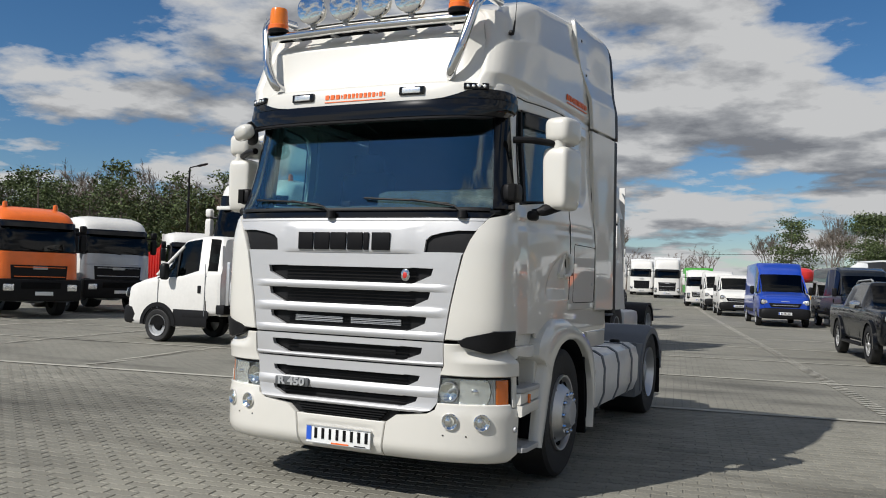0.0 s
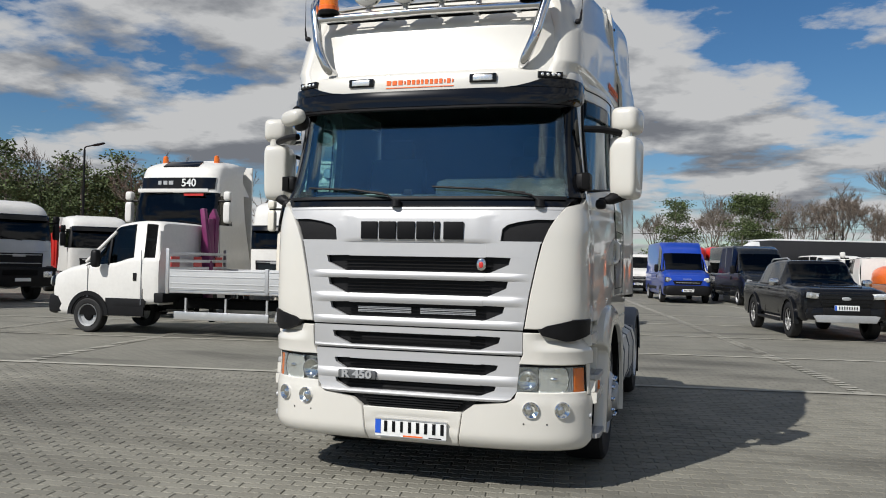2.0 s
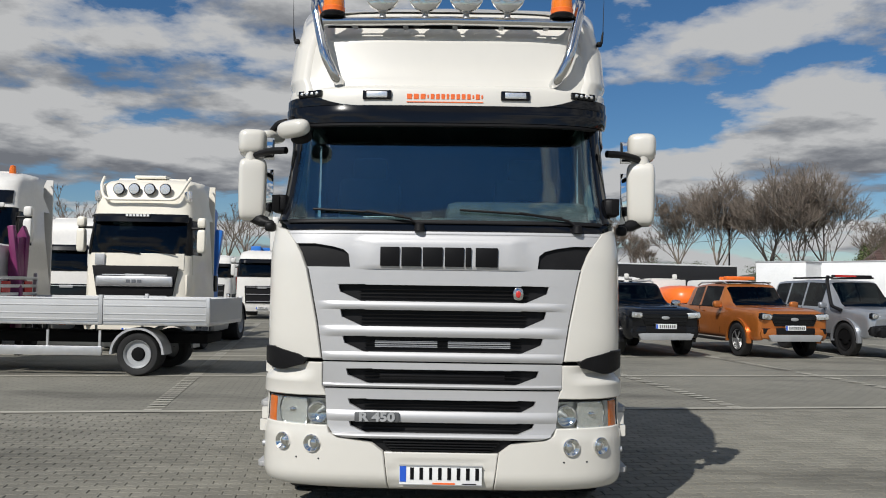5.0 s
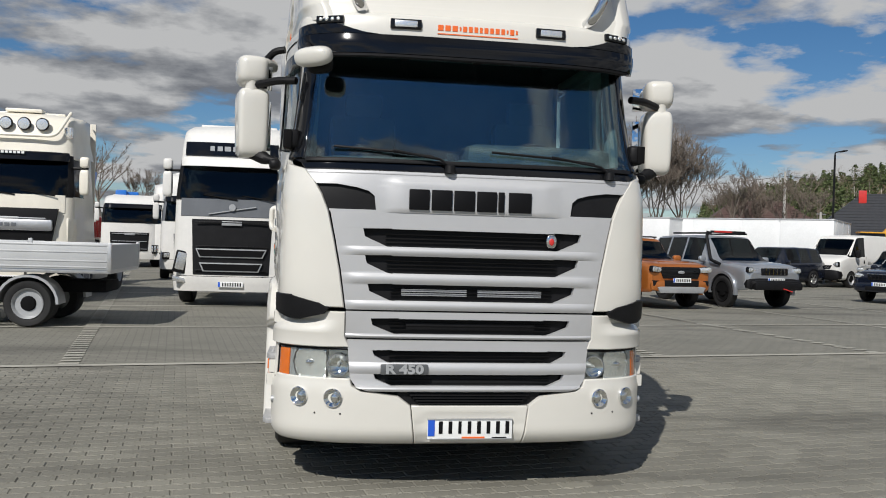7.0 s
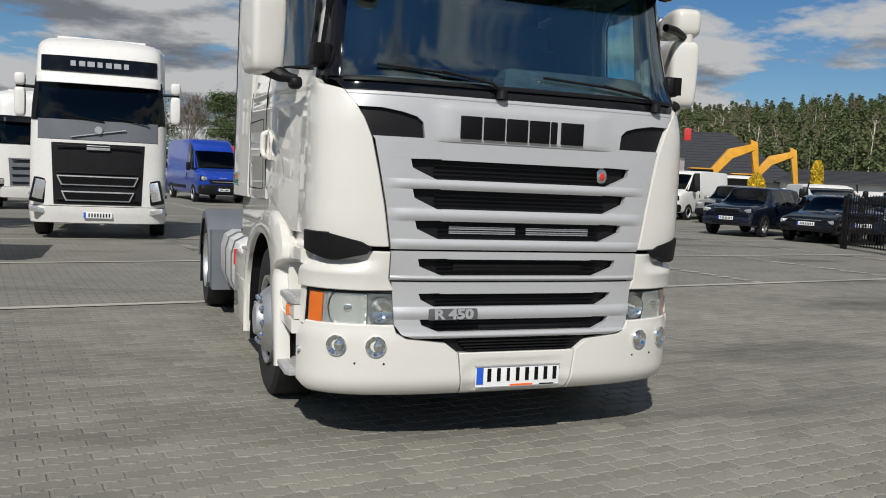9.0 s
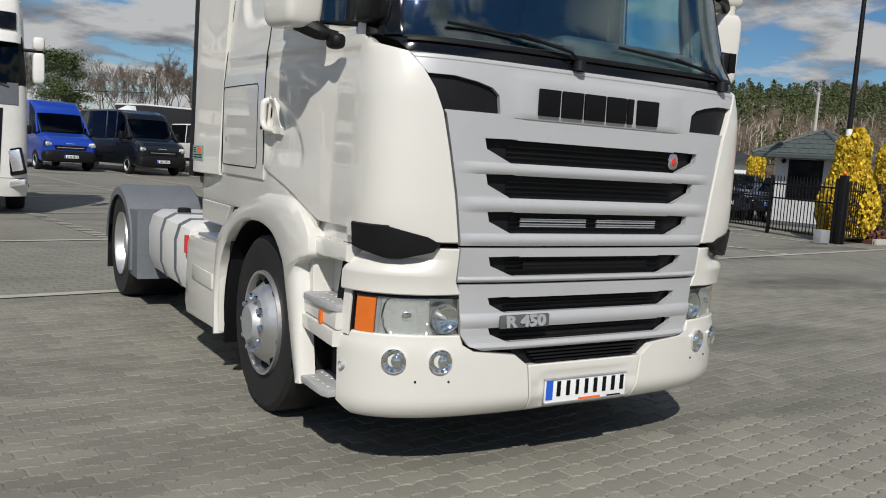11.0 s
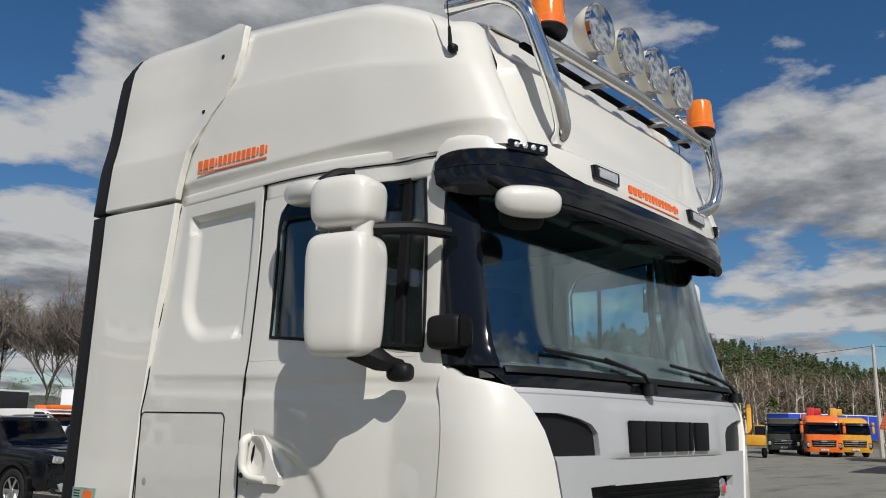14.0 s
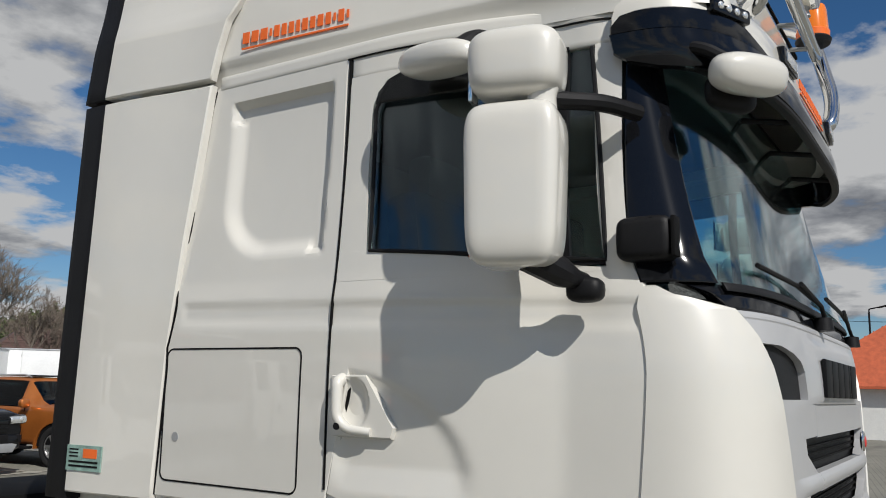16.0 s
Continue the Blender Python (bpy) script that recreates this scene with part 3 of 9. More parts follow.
# ---- the white tractor unit; its front stands at y = 0 and it faces -y ----
CAB = Skin([
    # z, front y, half width, corner depth, roundness, half width aft, rear y
    (0.28, 0.09, 1.16, 0.50, 3.4, 1.22, 2.7), (0.33, 0.02, 1.20, 0.55, 3.3, 1.23, 2.7), (0.40, -0.012, 1.21, 0.56, 3.2, 1.23, 2.7),
    (0.62, -0.008, 1.21, 0.56, 3.3, 1.24, 2.7), (0.70, 0.005, 1.20, 0.56, 3.4, 1.24, 2.7), (0.90, 0.012, 1.19, 0.55, 3.5, 1.24, 2.7),
    (1.10, 0.012, 1.175, 0.55, 4.6, 1.24, 2.7), (1.30, 0.014, 1.170, 0.55, 5.3, 1.24, 2.7), (1.75, 0.022, 1.165, 0.54, 5.4, 1.245, 2.7), (1.98, 0.05, 1.145, 0.52, 4.9, 1.24, 2.7),
    (2.10, 0.085, 1.122, 0.50, 4.2, 1.225, 2.7), (2.75, 0.235, 1.07, 0.40, 3.7, 1.195, 2.7), (2.90, 0.27, 1.085, 0.38, 3.6, 1.195, 2.7)])
truck = thing("tractor_unit", "white road tractor unit with tall sleeper cab and silver grille", "truck")


def both(fn):
    for sg in (-1, 1):
        fn(sg)


# dark inner shell behind the seams
bm = panel(CAB, [(0.45, "-y", 0.5), (0.62, "-y", 0.5), (1.98, "-y", 0.5)], [(0.45, "+y", 0.5), (0.62, "+y", 0.5), (1.98, "+y", 0.5)], 40, 8, off=-0.06, thick=0.02, edge=0)
part("front_frame", bm, BLACKM, truck)

# bumper
BUMP_IN = [(0.30, "x", -0.335), (0.545, "x", -0.365), (0.60, "x", -0.44), (0.625, "x", -0.66), (0.655, "x", -0.715), (0.70, "x", -0.73)]


def bumper_end(sg):
    bm = panel(CAB, [(0.30, "-y", 0.30), (0.36, "-y", 0.355), (0.665, "-y", 0.365), (0.672, "-y", 0.29), (0.70, "-y", 0.285)], BUMP_IN, 30, 16, off=0.004, thick=0.05, edge=0.008, sgn=-sg)
    part("bumper_end", bm, WHITE, truck)
    for x, y in ((0.825, 0), (1.022, 0)):
        p = CAB.pt(CAB.s("x", x, 0.585), 0.585, 0.0)
        n = (CAB.pt(CAB.s("x", x, 0.585), 0.585, 1.0) - p)
        m = Matrix.Translation((sg * p.x, p.y, p.z)) @ Vector((sg * n.x, n.y, 0)).to_track_quat("X", "Z").to_matrix().to_4x4()
        fog = part("fog_lamp", lathe(bmesh.new(), [(0.0, 0.056), (0.016, 0.056), (0.022, 0.051), (0.018, 0.045), (0.004, 0.03), (-0.004, 0.01)], seg=28, cap=False), LAMPCHROME, truck, "round chrome fog lamp")
        fog.matrix_local = m
        ln = part("lens", lathe(bmesh.new(), [(0.017, 0.047), (0.021, 0.03), (0.022, 0.01)], seg=24, cap=False), LENS, fog)
        part("bulb", blob(bmesh.new(), (0.010, -sg * 0.012, 0), (0.030, 0.05, 0.062), 2, 14, 8), LAMPCHROME, fog)
    for x in (0.78, 0.93):
        p = CAB.pt(CAB.s("x", x, 0.49), 0.49, 0.004)
        part("bumper_plug", blob(bmesh.new(), (sg * p.x, p.y, p.z), (0.012, 0.012, 0.012), 2, 8, 6), BLACKP, truck)
    p = CAB.pt(CAB.s("+y", 0.31, 0.53), 0.53, 0.0)
    part("bumper_cap", lathe(bmesh.new(), [(-0.01, 0.022), (0.014, 0.02), (0.004, 0.012)], (sg * p.x, p.y, p.z), sgn=sg, seg=16), STEEL, truck)


both(bumper_end)
part("bumper_centre", panel(CAB, [(0.30, "x", -0.33), (0.545, "x", -0.36)], [(0.30, "x", 0.33), (0.545, "x", 0.36)], 14, 12, off=0.002, thick=0.04,
                            relief=lambda x, y, z: -0.012 if abs(x) < 0.30 and 0.335 < z < 0.485 else 0), WHITE, truck)
bm = panel(CAB, [(0.50, "x", -0.36), (0.60, "x", -0.44), (0.625, "x", -0.45)], [(0.50, "x", 0.36), (0.60, "x", 0.44), (0.625, "x", 0.45)], 10, 3, off=-0.035, thick=0.02, edge=0)
li = part("lower_intake", bm, BLACKP, truck, "black slatted lower air intake")
for k in range(4):
    z = 0.556 + k * 0.017
    part("slat", nbox((0, 0.012, z), (0.63 + k * 0.035, 0.03, 0.008), 0.002), BLACKP, li)
pl = part("number_plate", nbox((0, -0.018, 0.408), (0.52, 0.014, 0.118), 0.004), PLATE, truck, "white plate with blue end band and dark characters")
part("blue_band", nbox((-0.237, -0.0265, 0.416), (0.040, 0.004, 0.098)), SIGN_BL, pl)
for k, w in enumerate((0.05, 0.048, 0.04, 0.046, 0.05, 0.048, 0.05, 0.05)):
    part("plate_bar", nbox((-0.18 + k * 0.0585, -0.0265, 0.418), (w * 0.46, 0.004, 0.074)), SIGN_BK, pl)
part("orange_strip", nbox((0.02, -0.0265, 0.356), (0.14, 0.004, 0.012)), SIGN_OR, pl)
part("small_strip", nbox((0.18, -0.0265, 0.356), (0.09, 0.004, 0.006)), SIGN_BK, pl)
part("frame_rim", prism(prism(bmesh.new(), [(-0.262, 0.347), (0.262, 0.347), (0.262, 0.352), (-0.262, 0.352)], 1, -0.03, -0.01), [(-0.262, 0.464), (0.262, 0.464), (0.262, 0.469), (-0.262, 0.469)], 1, -0.03, -0.01), STEEL, pl)

# headlights
def headlight(sg):
    hl = thing("headlight", "", "")
    hl.parent = truck
    hl["label"] = "clear headlight with amber turn signal"
    body = [(0.675, "x", -0.735), (0.70, "x", -0.725), (0.87, "x", -0.72)]
    part("housing", panel(CAB, [(0.675, "-y", 0.275), (0.87, "-y", 0.275)], body, 14, 4, off=-0.050, thick=0.008, edge=0, sgn=-sg), LAMPBACK, hl)
    part("lens", panel(CAB, [(0.688, "-y", 0.272), (0.870, "-y", 0.272)], [(0.68, "x", -0.74), (0.870, "x", -0.73)], 24, 6, off=-0.004, thick=0.006, edge=0.003, sgn=-sg), LENS, hl)
    part("turn_signal", panel(CAB, [(0.695, "-y", 0.274), (0.862, "-y", 0.274)], [(0.695, "-y", 0.190), (0.862, "-y", 0.190)], 6, 6, off=-0.008, thick=0.02, edge=0.006, sgn=-sg), AMBER, hl, "amber turn signal")
    part("reflector", panel(CAB, [(0.698, "x", -1.045), (0.73, "x", -1.062), (0.78, "x", -1.068), (0.83, "x", -1.062), (0.862, "x", -1.045)], [(0.698, "x", -0.875), (0.862, "x", -0.875)], 30, 22, off=-0.012, thick=0.008, edge=0.003, sgn=-sg,
                             relief=lambda x, y, z: -0.030 * max(0.0, 1 - ((z - 0.78) / 0.088) ** 2) ** 0.7 * max(0.0, 1 - ((abs(x) - 0.965) / 0.105) ** 2) ** 0.7 + 0.0055 * math.sin((abs(x) - 0.95) * 165) + 0.004 * math.sin((z - 0.78) * 120)), REFLECT, hl)
    part("bulb_shield", blob(bmesh.new(), (sg * 0.965, CAB.pt(CAB.s("x", 0.965, 0.79), 0.79, -0.022).y, 0.785), (0.05, 0.03, 0.034), 2.4, 14, 8), CHROME, hl)
    part("ribbed_insert", panel(CAB, [(0.692, "-y", 0.186), (0.866, "-y", 0.186)], [(0.692, "x", -1.050), (0.73, "x", -1.068), (0.78, "x", -1.075), (0.83, "x", -1.068), (0.866, "x", -1.050)], 26, 8, off=-0.014, thick=0.012, edge=0, sgn=-sg, relief=lambda x, y, z: 0.003 * math.sin(y * 420 + z * 14)), STEEL, hl)
    for sv, rad in ((0.802, 0.066),):
        p = CAB.pt(CAB.s("x", sv, 0.775), 0.775, -0.030)
        rf = part("reflector", lathe(bmesh.new(), [(0.022, rad), (0.022, rad * 0.96), (0.01, rad * 0.8), (-0.002, rad * 0.4), (-0.004, 0.012)], seg=28, cap=False), LAMPCHROME, hl)
        rf.matrix_local = Matrix.Translation((sg * p.x, p.y, p.z)) @ Matrix.Rotation(radians(-90 + sg * (14 if sv > 0.9 else 8)), 4, "Z")
        part("bulb", blob(bmesh.new(), (0.0, 0, 0), (0.05, 0.022, 0.022), 2, 10, 6), STEEL, rf)
        part("bezel", lathe(bmesh.new(), [(0.012, rad * 1.07), (0.024, rad * 1.06), (0.025, rad * 1.0), (0.014, rad * 0.99)], seg=28, cap=False), GREYP, rf)
    part("rim", panel(CAB, [(0.672, "-y", 0.292), (0.69, "-y", 0.292)], [(0.672, "x", -0.735), (0.69, "x", -0.735)], 14, 2, off=-0.002, thick=0.03, edge=0.003, sgn=-sg), GREYP, hl)
    part("rim", panel(CAB, [(0.868, "-y", 0.292), (0.882, "-y", 0.292)], [(0.868, "x", -0.725), (0.882, "x", -0.725)], 14, 2, off=-0.004, thick=0.03, edge=0.003, sgn=-sg), BLACKP, hl)


both(headlight)


def corner_post(sg):
    part("corner_post", panel(CAB, [(0.675, "-y", 0.345), (0.885, "-y", 0.345)], [(0.675, "-y", 0.296), (0.885, "-y", 0.296)], 4, 6, off=0.002, thick=0.05, edge=0.006, sgn=-sg), WHITE, truck)
    part("lamp_edge", panel(CAB, [(0.675, "-y", 0.289), (0.88, "-y", 0.289)], [(0.675, "-y", 0.279), (0.88, "-y", 0.279)], 2, 4, off=-0.004, thick=0.03, edge=0, sgn=-sg), BLACKP, truck)


both(corner_post)


# lower corner panels and the black air deflectors
def lower_corner(sg):
    bm = panel(CAB, [(0.885, "-y", 0.345), (0.97, "-y", 0.345), (1.05, "-y", 0.30), (1.10, "-y", 0.22)], [(0.885, "x", -0.735), (0.95, "x", -0.765), (1.10, "x", -0.765)], 20, 12, off=0.004, thick=0.05, edge=0.008, sgn=-sg,
               relief=lambda x, y, z: (0.02 if z < 0.985 else 0.02 - min(0.06, (z - 0.985) * 0.9) * min(1, max(0, (abs(x) - 0.78) * 6))) * min(1.0, max(0.0, (abs(x) - 0.76) * 8)))
    part("corner_lower", bm, WHITE, truck)
    bm = panel(CAB, [(1.045, "-y", 0.13), (1.09, "-y", 0.29), (1.195, "-y", 0.30)], [(1.045, "x", -1.04), (1.085, "x", -0.89), (1.12, "x", -0.865), (1.15, "x", -0.92), (1.19, "x", -1.08)], 18, 10, off=0.020, thick=0.06, edge=0.008, sgn=-sg)
    part("air_deflector", bm, BLACKP, truck, "matt black plastic corner deflector")


both(lower_corner)


# silver grille: strips at both ends, bars between the slots
def grille(name, slots, zlo, zhi, outer, lab):
    """slots: (top z, foot z, half width at top, half width at foot), from above."""
    g = new(name)
    g.parent = truck
    g["label"] = lab
    inner = []
    for zt, zb, wt_, wb_ in sorted(slots, key=lambda q: q[1]):
        inner += [(zb - 0.004, "x", -wb_ + 0.06), (zb, "x", -wb_), (zb + (zt - zb) * 0.55, "x", -wt_ + 0.012), (zt, "x", -wt_), (zt + 0.004, "x", -wb_ + 0.03)]
    lo = [(zlo, "x", inner[0][2])]
    inner = lo + inner + [(zhi, "x", inner[-1][2])]
    out = [(z, "x", -x) for z, x in outer]

    order = sorted(slots, key=lambda q: -q[0])
    spans = [(order[k][1], order[k + 1][0] if k + 1 < len(order) else zlo) for k in range(len(order))]

    def rise(x, y, z):
        for a, b in spans:
            if b < z < a:
                return 0.012 * math.sin(math.pi * (z - b) / (a - b)) * min(1, max(0, (0.80 - abs(x)) * 9))
        return 0.0
    both(lambda sg: part("end_panel", panel(CAB, out, inner, 10, 40, off=0.0, thick=0.03, edge=0.0, sgn=-sg, relief=rise), SILVER, g))
    ss = sorted(slots, key=lambda q: -q[0])
    edges = [zhi] + [v for q in ss for v in q[:2]] + [zlo]
    for k in range(0, len(edges), 2):
        a, b = edges[k], edges[k + 1]
        if a - b < 0.01:
            continue
        w = (ss[k // 2 - 1][3] if k else ss[0][3]) - 0.03
        part("grille_bar", panel(CAB, [(b, "x", -w), (a, "x", -w)], [(b, "x", w), (a, "x", w)], 12, 8, off=0.0005, thick=0.03, edge=0.0,
                                 relief=(lambda x, y, z, a=a, b=b: 0.012 * math.sin(math.pi * min(1, max(0, (z - b) / (a - b)))) if k else 0.0)), SILVER, g)
    back = part("grille_mesh", panel(CAB, [(zlo + 0.02, "x", -outer[0][1] + 0.08), (zhi - 0.02, "x", -outer[-1][1] + 0.08)], [(zlo + 0.02, "x", outer[0][1] - 0.08), (zhi - 0.02, "x", outer[-1][1] - 0.08)], 8, 4, off=-0.042, thick=0.01, edge=0), BLACKP, g, "black recessed mesh behind the grille bars")
    return g


g1 = grille("main_grille", [(1.60, 1.495, 0.675, 0.53), (1.44, 1.335, 0.66, 0.52), (1.27, 1.172, 0.64, 0.505)], 1.115, 1.70,
            [(1.115, 0.765), (1.35, 0.80), (1.55, 0.84), (1.70, 0.872)], "silver three-bar upper grille panel")
g2 = grille("mid_grille", [(1.063, 0.972, 0.615, 0.475)], 0.945, 1.105, [(0.945, 0.762), (1.105, 0.762)], "silver grille panel with one slot")
g3 = grille("lower_grille", [(0.872, 0.80, 0.60, 0.51), (0.73, 0.662, 0.59, 0.485)], 0.628, 0.935, [(0.628, 0.62), (0.65, 0.69), (0.70, 0.728), (0.935, 0.75)], "silver lower grille panel with two slots")
for zc, w, g in ((1.548, 0.54, g1), (1.388, 0.53, g1), (1.222, 0.5, g1), (1.018, 0.5, g2), (0.838, 0.5, g3), (0.696, 0.5, g3)):
    for k in range(-1, 2):
        part("mesh_slat", nbox((0, 0.045, zc + k * 0.022), (2 * w, 0.01, 0.005)), BLACKM, g)
for x in (-0.26, 0.26):
    part("radiator_core", nbox((x * 0.9, 0.05, 1.222), (0.40, 0.012, 0.05), 0.004), GREYP, g1)
    for k in range(4):
        part("core_fin", nbox((x * 0.9, 0.043, 1.204 + k * 0.012), (0.40, 0.004, 0.004)), STEEL, g1)
part("radiator_core", nbox((0, 0.05, 1.018), (0.8, 0.012, 0.04), 0.004), BLACKP, g2)
# upper part of the silver panel with the black side intakes and the raised name field
top = new("bonnet_panel")
top.parent = truck
top["label"] = "silver bonnet panel carrying black block lettering"
part("centre", panel(CAB, [(1.70, "x", -0.60), (1.86, "x", -0.62), (1.925, "x", -0.68)], [(1.70, "x", 0.60), (1.86, "x", 0.62), (1.925, "x", 0.68)], 24, 14, off=0.0, thick=0.03, edge=0.0,
                     relief=lambda x, y, z: 0.014 * min(1, max(0, (0.52 - abs(x)) * 30)) * min(1, max(0, (z - 1.69) * 40)) * min(1, max(0, (1.91 - z) * 40))), SILVER, top)


def bonnet_end(sg):
    part("end", panel(CAB, [(1.862, "x", -0.958), (1.895, "x", -0.985), (1.925, "x", -1.008)], [(1.862, "x", -0.62), (1.925, "x", -0.68)], 10, 6, off=0.0, thick=0.03, edge=0, sgn=-sg), SILVER, top)
    part("lip", panel(CAB, [(1.698, "x", -0.875), (1.712, "x", -0.882)], [(1.698, "x", -0.6), (1.712, "x", -0.6)], 8, 2, off=0.0, thick=0.03, edge=0, sgn=-sg), SILVER, top)
    part("side_intake", panel(CAB, [(1.712, "x", -0.886), (1.79, "x", -0.918), (1.862, "x", -0.957)], [(1.712, "x", -0.59), (1.79, "x", -0.60), (1.825, "x", -0.645), (1.845, "x", -0.72), (1.862, "x", -0.84)], 12, 10, off=-0.022, thick=0.02, edge=0, sgn=-sg), BLACKP, top, "black plastic side air intake")


both(bonnet_end)
both(lambda sg: part("intake_lip", panel(CAB, [(1.785, "x", -0.600), (1.825, "x", -0.647), (1.845, "x", -0.722), (1.863, "x", -0.842)], [(1.785, "x", -0.59), (1.863, "x", -0.60)], 10, 10, off=0.0, thick=0.03, edge=0, sgn=-sg), SILVER, top))
part("bonnet_edge", panel(CAB, [(1.925, "x", -1.008), (1.948, "x", -1.028)], [(1.925, "x", 1.008), (1.948, "x", 1.028)], 30, 2, off=0.0, thick=0.03, edge=0.004), SILVER, top)
# maker's name as six plain black blocks
for k, (x, w) in enumerate(((-0.345, 0.125), (-0.208, 0.128), (-0.07, 0.13), (0.068, 0.125), (0.158, 0.04), (0.275, 0.145))):
    part("name_block", nbox((x, CAB.line(1.78)[1][0] - 0.020, 1.782), (w - 0.002, 0.016, 0.124), 0.006), SIGN_BK, top, "black raised block")
bd = part("badge", blob(bmesh.new(), (0.478, 0.0, 1.553), (0.066, 0.02, 0.082), 2.4, 20, 10), CHROME, g1, "round chrome badge with red centre")
part("badge_centre", blob(bmesh.new(), (0.478, -0.008, 1.551), (0.034, 0.012, 0.045), 2.2, 14, 8), RED, bd)
rb = part("model_badge", nbox((-0.408, -0.012, 0.763), (0.285, 0.02, 0.064), 0.010), BADGE, g3, "silver R 450 lettering on grey badge")
letters(rb, "lettering", "R 450", 0.074, Matrix.Translation((-0.408, -0.024, 0.763)) @ FRONT @ Matrix.Diagonal((1.30, 1, 1, 1)), BADGEL, 0.005, 0.003)


# white corner panels beside the grille
def corner_panel(sg):
    bm = panel(CAB, [(1.125, "-y", 0.360), (1.30, "-y", 0.365), (1.95, "-y", 0.360), (1.985, "-y", 0.354), (2.012, "-y", 0.338)],
               [(1.125, "x", -0.775), (1.35, "x", -0.81), (1.55, "x", -0.85), (1.70, "x", -0.884), (1.80, "x", -0.925), (1.88, "x", -0.972), (1.95, "x", -1.03), (1.985, "-y", 0.262), (2.012, "-y", 0.312)],
               26, 26, off=0.006, thick=0.03, edge=0.008, sgn=-sg)
    part("corner_panel", bm, WHITE, truck)
    part("corner_seam", panel(CAB, [(1.14, "-y", 0.376), (2.035, "-y", 0.376)], [(1.14, "-y", 0.352), (2.035, "-y", 0.352)], 2, 20, off=-0.014, thick=0.01, edge=0, sgn=-sg), BLACKM, truck)


both(corner_panel)

# windscreen, cowl, pillars
part("cowl", panel(CAB, [(1.95, "x", -1.03), (1.99, "x", -1.065), (2.02, "-y", 0.26)], [(1.95, "x", 1.03), (1.99, "x", 1.065), (2.02, "+y", 0.26)], 40, 6, off=-0.012, thick=0.05, edge=0.004), BLACKG, truck, "black cowl under the windscreen")
ws = part("windscreen", panel(CAB, [(2.015, "x", -1.048), (2.74, "x", -0.965)], [(2.015, "x", 1.048), (2.74, "x", 0.965)], 40, 14, off=0.0, thick=0.006, edge=0), GLASS, truck, "large curved tinted windscreen")
ws.visible_shadow = False
part("screen_seal", panel(CAB, [(2.0, "x", -1.03), (2.024, "x", -1.028)], [(2.0, "x", 1.03), (2.024, "x", 1.028)], 36, 2, off=0.004, thick=0.012, edge=0.002), BLACKP, truck)


def pillar(sg):
    part("front_pillar", panel(CAB, [(2.02, "-y", 0.352), (2.76, "-y", 0.414), (2.80, "-y", 0.414)], [(2.02, "x", -1.04), (2.80, "x", -0.955)], 10, 10, off=0.004, thick=0.05, edge=0.004, sgn=-sg), BLACKG, truck, "black front pillar")


both(pillar)


# doors
def swage(y, z):
    """A shallow pressed band that runs along the doors and the sleeper sides."""
    c = 1.935 + 0.022 * (y - 0.34)
    a, b = (z - c + 0.050) / 0.03, (c + 0.040 - z) / 0.014
    return -0.006 * min(1.0, max(0.0, a)) * min(1.0, max(0.0, b))


